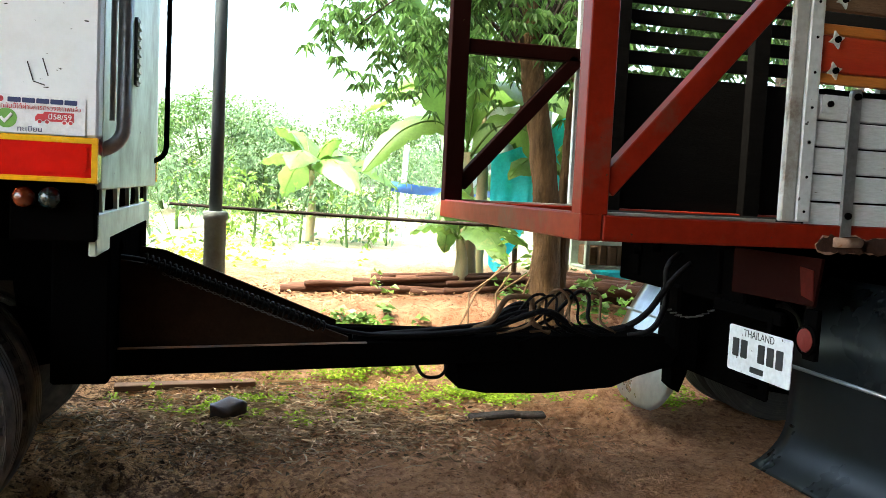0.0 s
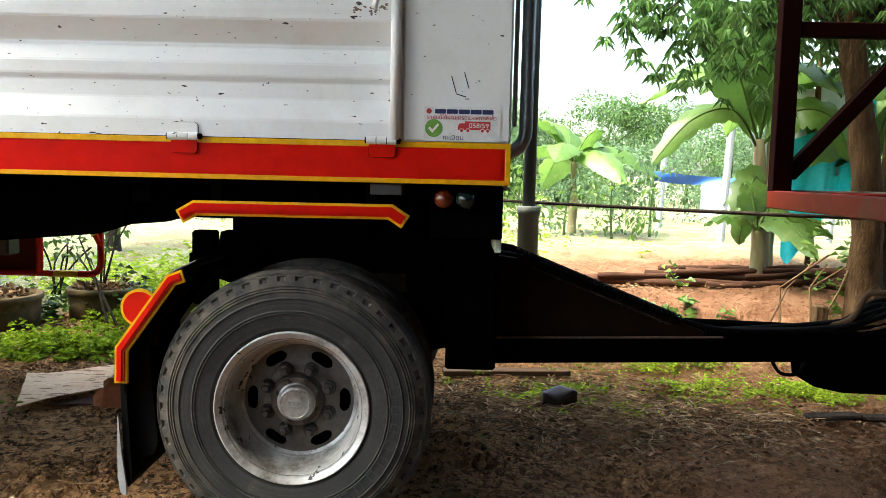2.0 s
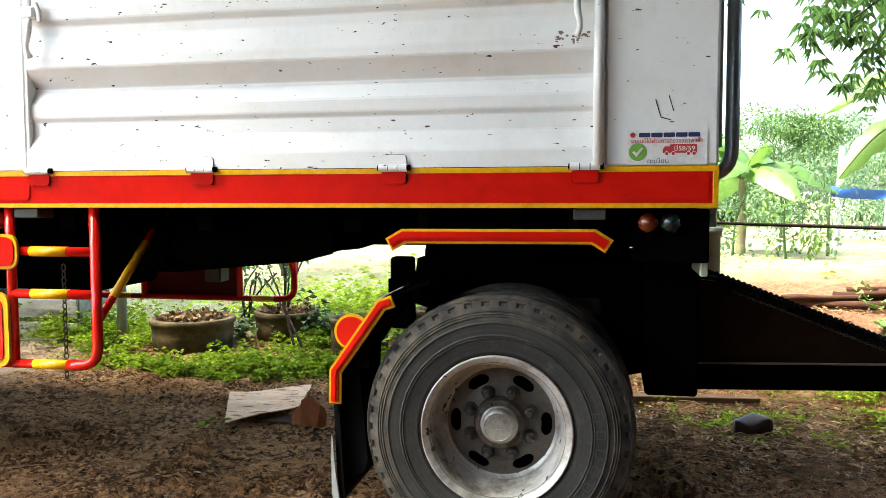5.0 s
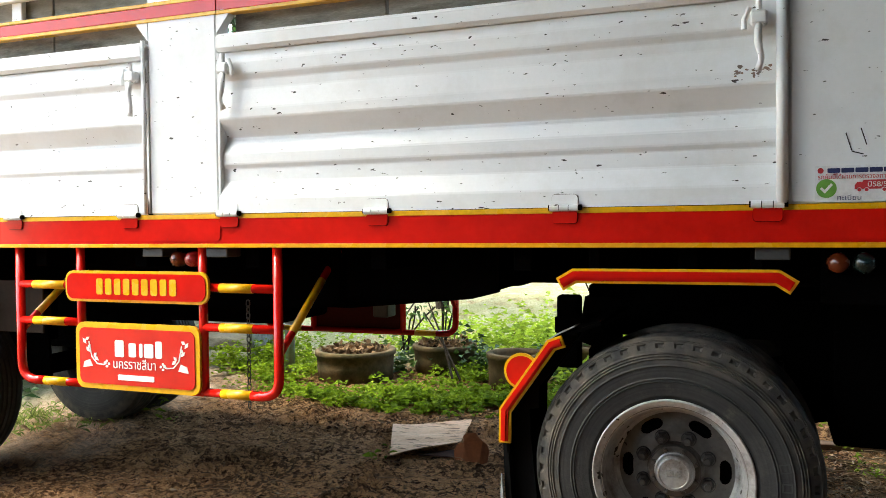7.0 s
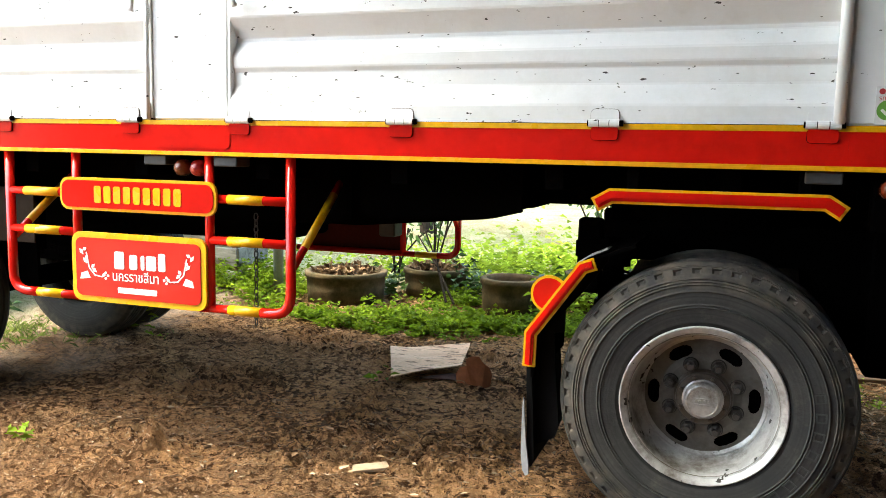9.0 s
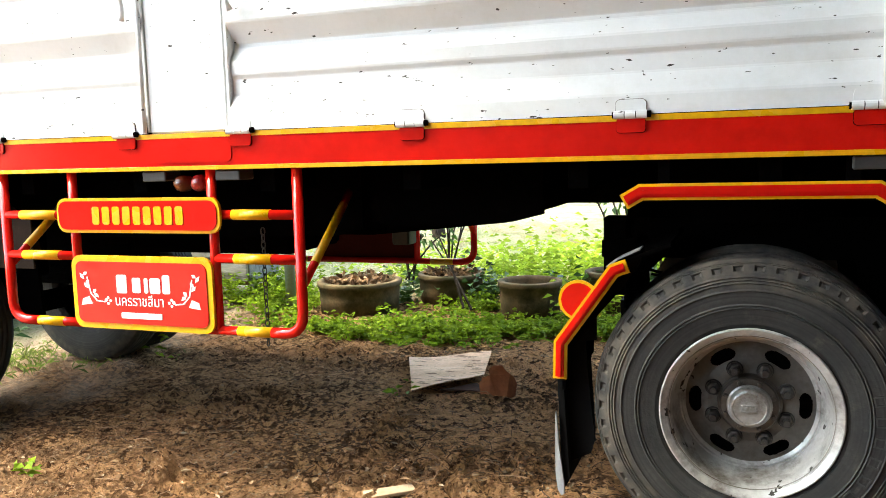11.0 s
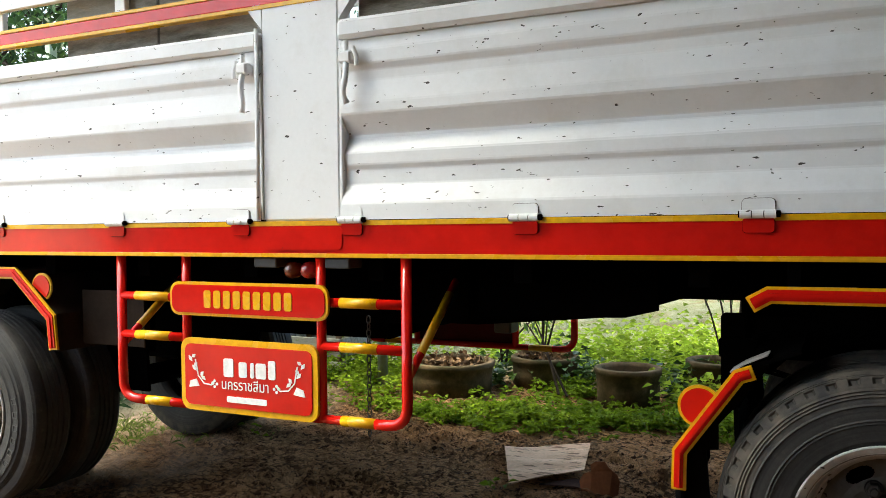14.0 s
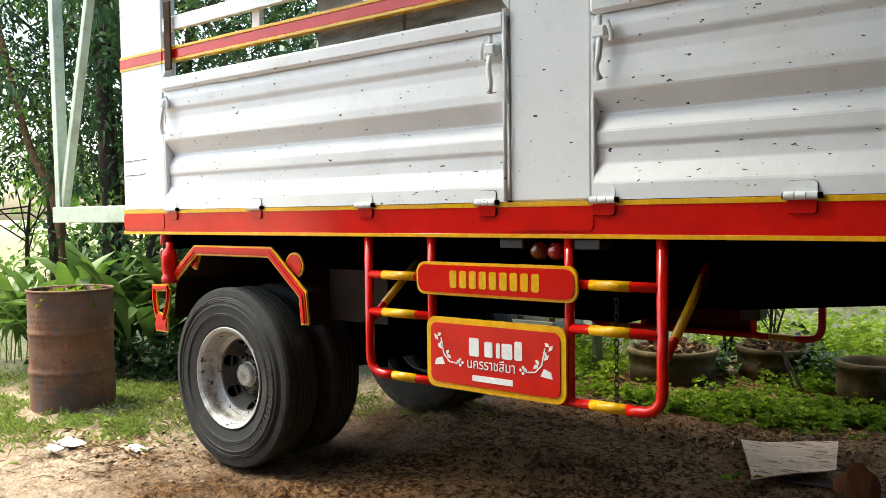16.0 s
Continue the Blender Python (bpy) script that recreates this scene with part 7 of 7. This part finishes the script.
def strap_leaves(name, at, n, length, width, mat, label, seed, lean=0.5, spread=0.3, category="plant", group=""):
    """A clump of long arching leaves from the ground."""
    g = random.Random(seed)
    t = thing(name, at, label, category, group)
    for k in range(n):
        bm = bmesh.new()
        a = g.uniform(0, 6.283)
        b = Vector(at) + Vector((g.uniform(-spread, spread), g.uniform(-spread, spread), 0.0))
        L = length * g.uniform(0.55, 1.12)
        d, s = Vector((math.cos(a), math.sin(a), 0)), Vector((-math.sin(a), math.cos(a), 0))
        ln = lean * g.uniform(0.4, 1.2)
        rows = []
        for j in range(10):
            u = j / 9
            v = max(0.0, (u - 0.30) / 0.70)          # a bare stalk below the blade
            w = width * 0.5 * math.sin(math.pi * v ** 0.8) ** 0.8 + 0.006
            c = b + d * L * (0.12 * u + 0.62 * ln * u * u) + Vector((0, 0, L * (u - 0.62 * ln * u ** 3)))
            if j == 9:
                w = 0.002
            fold = Vector((0, 0, w * 0.45 + 0.012 * math.sin(j * 1.9 + k)))
            rows.append([bm.verts.new(c - s * w + fold), bm.verts.new(c), bm.verts.new(c + s * w + fold)])
        for p, q in zip(rows, rows[1:]):
            bm.faces.new((p[0], p[1], q[1], q[0]))
            bm.faces.new((p[1], p[2], q[2], q[1]))
        part("leaf", bm, mat, t, smooth=True)
    return t


# three clumps take the lighter leaf, their sunlight held in the colour
for k, (x, y) in enumerate(((-8.2, 4.3), (-8.9, 3.9), (-8.6, 4.8), (-7.9, 4.8), (-9.3, 4.3), (-7.6, 4.6), (-9.5, 3.6), (-8.2, 5.4), (-7.3, 5.2))):
    strap_leaves("broadleaf_clump", (x, y, H(x, y)), 30, 1.45, 0.15, LEAF_BRIGHT if k in (1, 4, 6) else LEAF_BROAD, "clump of long broad green leaves behind the drum", 400 + k, 0.85, 0.34, group="leaf clumps by the drum")
strap_leaves("papaya_shrub", (-1.6, 11.0, H(-1.6, 11)), 30, 1.5, 0.16, LEAF_BRIGHT, "leafy shrub on the lawn", 440, 0.6, 0.3)


def cover(name, spots, mat, label, n, size, seed, kind="stuff"):
    """Low leafy ground cover: small leaves in whorls on short stalks."""
    g = np.random.default_rng(seed)
    cs, ds = [], []
    for x, y, rx, ry, hh in spots:
        m = int(n * rx * ry)
        u = g.normal(size=(m, 2)) * 0.5
        px, py = x + u[:, 0] * rx, y + u[:, 1] * ry
        keep = np.array([noise.noise((a * 5, b * 7, 2.0)) > -0.12 for a, b in zip(px, py)])
        px, py = px[keep], py[keep]
        m = len(px)
        hz = np.array([land(a, b) for a, b in zip(px, py)])
        for k in range(5):
            a = g.uniform(0, 6.283, m)
            top = hz + hh * g.uniform(0.2, 1.0, m) * np.array([0.8 + 1.1 * noise.noise((a * 9, b * 9, 6.0)) for a, b in zip(px, py)])
            cs.append(np.stack([px + g.normal(size=m) * 0.02, py + g.normal(size=m) * 0.02, top], 1))
            ds.append(np.stack([np.cos(a), np.sin(a), g.uniform(-0.1, 0.5, m)], 1))
    ob = new(name, leaf_mesh(name, mat, np.concatenate(cs), np.concatenate(ds), size, size * 0.6, 0.2))
    return tagged(ob, label, "ground cover", kind=kind)


cover("ground_cover", [(-3.25, 5.72, 0.55, 0.24, 0.10), (-2.65, 5.86, 0.55, 0.24, 0.09), (-3.85, 5.62, 0.5, 0.22, 0.09), (-4.4, 5.75, 0.4, 0.2, 0.07), (-1.8, 5.9, 0.7, 0.3, 0.12), (-1.2, 6.0, 0.5, 0.3, 0.14), (-5.6, 6.9, 0.7, 0.5, 0.25), (-3.3, 5.50, 0.5, 0.14, 0.06), (-5.0, 6.7, 0.3, 0.2, 0.12), (-3.3, 6.75, 0.3, 0.3, 0.12), (-2.4, 7.2, 0.6, 0.3, 0.25), (-2.9, 6.0, 0.6, 0.26, 0.09), (-3.5, 5.95, 0.5, 0.26, 0.10), (-2.2, 6.2, 0.5, 0.3, 0.09), (-5.35, 6.55, 0.45, 0.4, 0.24), (-4.9, 6.2, 0.3, 0.3, 0.14)],
      LEAF_COVER, "low bright green leafy ground cover", 2200, 0.055, 21)
cover("weeds", [(-3.35, 7.0, 0.3, 0.2, 0.32), (-2.45, 6.95, 0.3, 0.2, 0.3), (-4.0, 6.95, 0.25, 0.2, 0.28), (-1.75, 7.1, 0.3, 0.2, 0.35)], LEAF_BROAD, "dark leafy weeds between the planters", 900, 0.09, 28)
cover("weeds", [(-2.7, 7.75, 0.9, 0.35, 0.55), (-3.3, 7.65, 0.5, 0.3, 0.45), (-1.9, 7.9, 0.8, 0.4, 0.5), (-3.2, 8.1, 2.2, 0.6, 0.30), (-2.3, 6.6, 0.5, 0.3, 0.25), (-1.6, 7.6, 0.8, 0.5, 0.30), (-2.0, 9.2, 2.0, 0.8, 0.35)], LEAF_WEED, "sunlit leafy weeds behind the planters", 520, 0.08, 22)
cover("weeds", [(1.25, 5.05, 0.75, 0.30, 0.05), (0.8, 5.6, 0.6, 0.25, 0.10), (1.7, 5.05, 0.35, 0.2, 0.05), (-0.5, 5.05, 0.18, 0.1, 0.09), (0.1, 4.95, 0.25, 0.14, 0.05), (0.35, 4.55, 0.3, 0.15, 0.03), (2.75, 4.85, 0.3, 0.2, 0.08), (-0.2, 4.8, 0.2, 0.1, 0.06)], LEAF_WEED, "small green weeds on the earth", 2300, 0.032, 23)
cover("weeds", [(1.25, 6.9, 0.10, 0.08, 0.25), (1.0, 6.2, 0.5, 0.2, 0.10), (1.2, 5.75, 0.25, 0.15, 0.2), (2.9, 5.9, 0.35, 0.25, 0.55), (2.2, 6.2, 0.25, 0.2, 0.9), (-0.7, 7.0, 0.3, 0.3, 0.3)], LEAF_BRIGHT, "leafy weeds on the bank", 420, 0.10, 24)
gb = np.random.default_rng(91)
bc, bd = [], []
for x, y, rx, ry, m in ((-7.5, 2.45, 0.8, 0.30, 2600), (-6.75, 2.95, 0.6, 0.28, 1500), (-6.3, 3.6, 0.6, 0.5, 1800), (-8.4, 2.9, 0.9, 0.6, 2600), (-7.3, 3.6, 0.8, 0.5, 2600), (-5.7, 4.3, 0.5, 0.4, 700)):
    u = gb.normal(size=(m, 2)) * 0.5
    px, py = x + u[:, 0] * rx, y + u[:, 1] * ry
    keep = np.array([noise.noise((a * 3.5, b * 3.5, 8.0)) > -0.2 for a, b in zip(px, py)])
    px, py = px[keep], py[keep]
    bc.append(np.stack([px, py, np.array([land(a, b) for a, b in zip(px, py)])], 1))
    bd.append(np.stack([gb.normal(size=len(px)) * 0.55, gb.normal(size=len(px)) * 0.55, gb.uniform(0.5, 1.1, len(px))], 1))
ob = new("grass", leaf_mesh("grass", BLADE, np.concatenate(bc), np.concatenate(bd), 0.085, 0.009, 0.25))
tagged(ob, "short patchy green and straw-coloured grass round the drum", "grass", kind="stuff")
cover("weeds", [(-7.9, 2.5, 0.6, 0.25, 0.04), (-6.6, 2.9, 0.4, 0.2, 0.04), (-6.2, 3.5, 0.5, 0.3, 0.05)], BLADE, "small weeds in the grass round the drum", 900, 0.04, 25)
cover("weeds", [(-7.7, 4.15, 0.8, 0.25, 0.34), (-7.0, 4.5, 0.6, 0.25, 0.34), (-8.6, 3.75, 0.6, 0.3, 0.34), (-7.4, 4.6, 0.7, 0.3, 0.48)], LEAF_DARK, "dark leafy undergrowth at the foot of the clumps", 900, 0.11, 29)
cover("seedlings", [(-4.04, 2.68, 0.06, 0.05, 0.13), (-3.29, 2.62, 0.04, 0.03, 0.07), (-2.89, 4.09, 0.04, 0.04, 0.10), (-4.86, 4.55, 0.06, 0.05, 0.20), (-4.62, 4.46, 0.06, 0.05, 0.24)], LEAF_COVER, "small green seedlings on bare earth", 1500, 0.055, 27)
# potted shrubs with thin stems
for k, (x, y, h) in enumerate(((-3.67, 7.14, 0.75), (-3.98, 6.9, 0.42), (-2.1, 7.05, 0.9), (-1.75, 6.75, 1.0))):
    t = thing("potted_shrub", (x, y, 0.3), "thin-stemmed leafy shrub in a planter", "shrub", "potted shrubs")
    g = random.Random(500 + k)
    cl2 = []
    for j in range(5):
        e = (x + g.uniform(-0.35, 0.35), y + g.uniform(-0.3, 0.3), 0.3 + h * g.uniform(0.6, 1.1))
        part("stem", tube(smooth_line([(x + g.uniform(-0.05, 0.05), y, 0.22), ((x + e[0]) / 2, y, 0.3 + h * 0.45), e], 4), 0.008, 5), BARK_DARK, t)
        cl2.append((*e, 0.13))
    crown_leaves("foliage", LEAF, cl2, 150, 0.085, 0.045, 0.3, t, 520 + k)

# far shelter with tarps on the lawn
sh = thing("tarp_shelter", (3.6, 13.0, 0.6), "makeshift shelter of white posts with blue and white tarps", "shelter")
for x, y in ((3.25, 12.2), (4.9, 12.4), (3.0, 15), (5.0, 15)):
    part("post", tube([(x, y, 0.2), (x + 0.08, y, 2.1)], 0.055, 10), WHITE_POST, sh, "whitewashed post")
part("brace", bar((3.45, 12.15, 2.2), (4.35, 12.2, 0.9), 0.10, 0.10), WHITE_POST, sh)


def tarp(name, p0, p1, drop, mat, parent, seed, wave=0.08):
    p0, p1 = Vector(p0), Vector(p1)
    s = (p1 - p0).cross(Vector((0, 0, 1))).normalized()
    bm, rows = bmesh.new(), []
    for j in range(11):
        rows.append([])
        for i in range(19):
            u, v = i / 18, j / 10
            q = p0.lerp(p1, u) + s * wave * math.sin(u * 14 + seed + v) * (0.3 + v) - Vector((0, 0, drop * v * (1 + 0.25 * math.sin(u * 7 + seed)) + 0.08 * math.sin(u * math.pi)))
            rows[-1].append(bm.verts.new(q))
    for a, b in zip(rows, rows[1:]):
        for i in range(18):
            bm.faces.new((a[i], a[i + 1], b[i + 1], b[i]))
    part(name, bm, mat, parent, smooth=True)


tarp("blue_tarp", (2.5, 13.4, 1.42), (5.2, 13.2, 1.40), 0.13, TARP_BLUE, sh, 1)
tarp("white_cloth", (3.4, 13.8, 1.25), (5.0, 13.8, 1.25), 0.6, TARP_WHITE, sh, 3)
ht = thing("hung_tarp", (3.7, 8.6, 1.0), "teal and white tarp hung behind the tree", "tarp")
tarp("teal_sheet", (2.60, 8.3, 1.70), (3.42, 8.2, 2.20), 1.0, TEAL, ht, 0.5, 0.10)
tarp("white_sheet", (2.46, 8.5, 2.25), (3.3, 8.4, 2.38), 0.75, TARP_WHITE, ht, 2, 0.12)
part("teal_fold", box((3.6, 7.6, 0.5), (4.6, 8.0, 0.78), 0.08), TEAL, ht)
part("prop", tube([(2.95, 8.4, 0.3), (2.95, 8.4, 2.55)], 0.03, 8), BARK, ht)
part("prop", tube([(3.9, 8.3, 0.3), (3.9, 8.3, 2.6)], 0.03, 8), BARK, ht)
# ---- loose earth, dead leaves and twigs ----
g = np.random.default_rng(31)


def scatter(n, areas):
    out = []
    w = np.array([a[2] * a[3] * a[4] for a in areas])
    for a, m in zip(areas, (n * w / w.sum()).astype(int)):
        p = g.normal(size=(m, 2)) * 0.45
        out.append(np.stack([a[0] + p[:, 0] * a[2], a[1] + p[:, 1] * a[3]], 1))
    return np.concatenate(out)


pts = scatter(3000, [(-2.8, 3.2, 2.2, 0.9, 1.0), (0.3, 4.0, 1.4, 0.7, 1.0), (-5.0, 2.6, 1.6, 0.8, 0.6), (1.6, 3.9, 1.0, 0.6, 0.6)])
ico = bmesh.new()
bmesh.ops.create_icosphere(ico, subdivisions=1, radius=1)
iv, iff = np.array([v.co for v in ico.verts]), [tuple(v.index for v in f.verts) for f in ico.faces]
ico.free()
vs, fs = [], []
for k, (x, y) in enumerate(pts):
    s = 0.003 + 0.013 * g.random() ** 6
    v = iv * s * g.uniform(0.6, 1.3, (12, 1)) * np.array([1, 1, 0.65]) + np.array([x, y, land(x, y) + s * 0.25])
    fs += [tuple(i + 12 * k for i in f) for f in iff]
    vs += v.tolist()
me = bpy.data.meshes.new("earth_clods")
me.from_pydata(vs, [], fs)
me.materials.append(CLOD)
tagged(new("earth_clods", me), "loose brown earth clods and pebbles", "earth", kind="stuff")
pts = scatter(4200, [(0.2, 4.4, 0.9, 0.6, 1.0), (1.0, 4.3, 0.9, 0.5, 0.8), (-3.0, 5.2, 1.8, 0.5, 0.20), (-6.2, 2.7, 0.8, 0.4, 0.6), (-7.0, 3.6, 0.8, 0.6, 0.4), (-6.9, 4.0, 0.9, 0.3, 0.9), (0.9, 7.2, 1.2, 0.6, 0.5), (-2.9, 3.2, 2, 0.7, 0.03)])
a = g.uniform(0, 6.283, len(pts))
ob = new("dead_leaves", leaf_mesh("dead_leaves", DEAD, [(x, y, land(x, y) + 0.008) for x, y in pts], np.stack([np.cos(a), np.sin(a), g.uniform(-0.05, 0.25, len(a))], 1), 0.050, 0.020, 0.05))
tagged(ob, "dry brown fallen leaves", "leaves", kind="stuff")
tw = bmesh.new()
for x, y in scatter(1300, [(0.2, 4.4, 0.9, 0.6, 2.0), (-3.0, 3.4, 2.0, 0.9, 0.25), (-6.0, 2.6, 0.9, 0.5, 0.4), (1.3, 4.3, 0.8, 0.5, 0.8)]):
    an, L = g.uniform(0, 6.283), g.uniform(0.04, 0.13)
    z = land(x, y) + 0.008
    tube([(x, y, z), (x + L / 2 * math.cos(an), y + L / 2 * math.sin(an), z + 0.01), (x + L * math.cos(an + 0.2), y + L * math.sin(an + 0.2), z + 0.004)], 0.0020, 4, bm=tw)
gs = np.random.default_rng(61)
m_ = 4200
sx, sy = 0.25 + 0.50 * gs.normal(size=m_), 4.62 + 0.30 * gs.normal(size=m_)
sa = gs.uniform(0, 6.283, m_)
ob = new("dry_straw", leaf_mesh("dry_straw", STRAW, [(x, y, land(x, y) + 0.006) for x, y in zip(sx, sy)], np.stack([np.cos(sa), np.sin(sa), gs.uniform(-0.1, 0.22, m_)], 1), 0.12, 0.009, 0.08))
tagged(ob, "matted dry straw and stalks on earth", "straw", kind="stuff")
m_ = 900
sx, sy = 0.45 + 0.65 * gs.normal(size=m_), 4.65 + 0.33 * gs.normal(size=m_)
sa = gs.uniform(0, 6.283, m_)
ob = new("dead_leaves", leaf_mesh("dead_leaves", DEAD, [(x, y, land(x, y) + 0.012) for x, y in zip(sx, sy)], np.stack([np.cos(sa), np.sin(sa), gs.uniform(-0.1, 0.4, m_)], 1), 0.045, 0.018, 0.1))
tagged(ob, "curled dead leaves among the straw", "leaves", kind="stuff")
tagged(part("twigs", tw, TWIG), "thin dry twigs on the earth", "twigs", kind="stuff")

pts = scatter(130, [(-2.9, 3.0, 1.8, 0.6, 1.0), (0.3, 4.2, 1.2, 0.6, 0.8), (-5.6, 2.6, 0.9, 0.4, 1.0)])
a = g.uniform(0, 6.283, len(pts))
ob = new("wood_chips", leaf_mesh("wood_chips", WOOD_PALE, [(x, y, land(x, y) + 0.008) for x, y in pts], np.stack([np.cos(a), np.sin(a), g.uniform(-0.1, 0.2, len(a))], 1), 0.035, 0.014, 0.0))
tagged(ob, "small pale dry wood chips", "wood chips", kind="stuff")
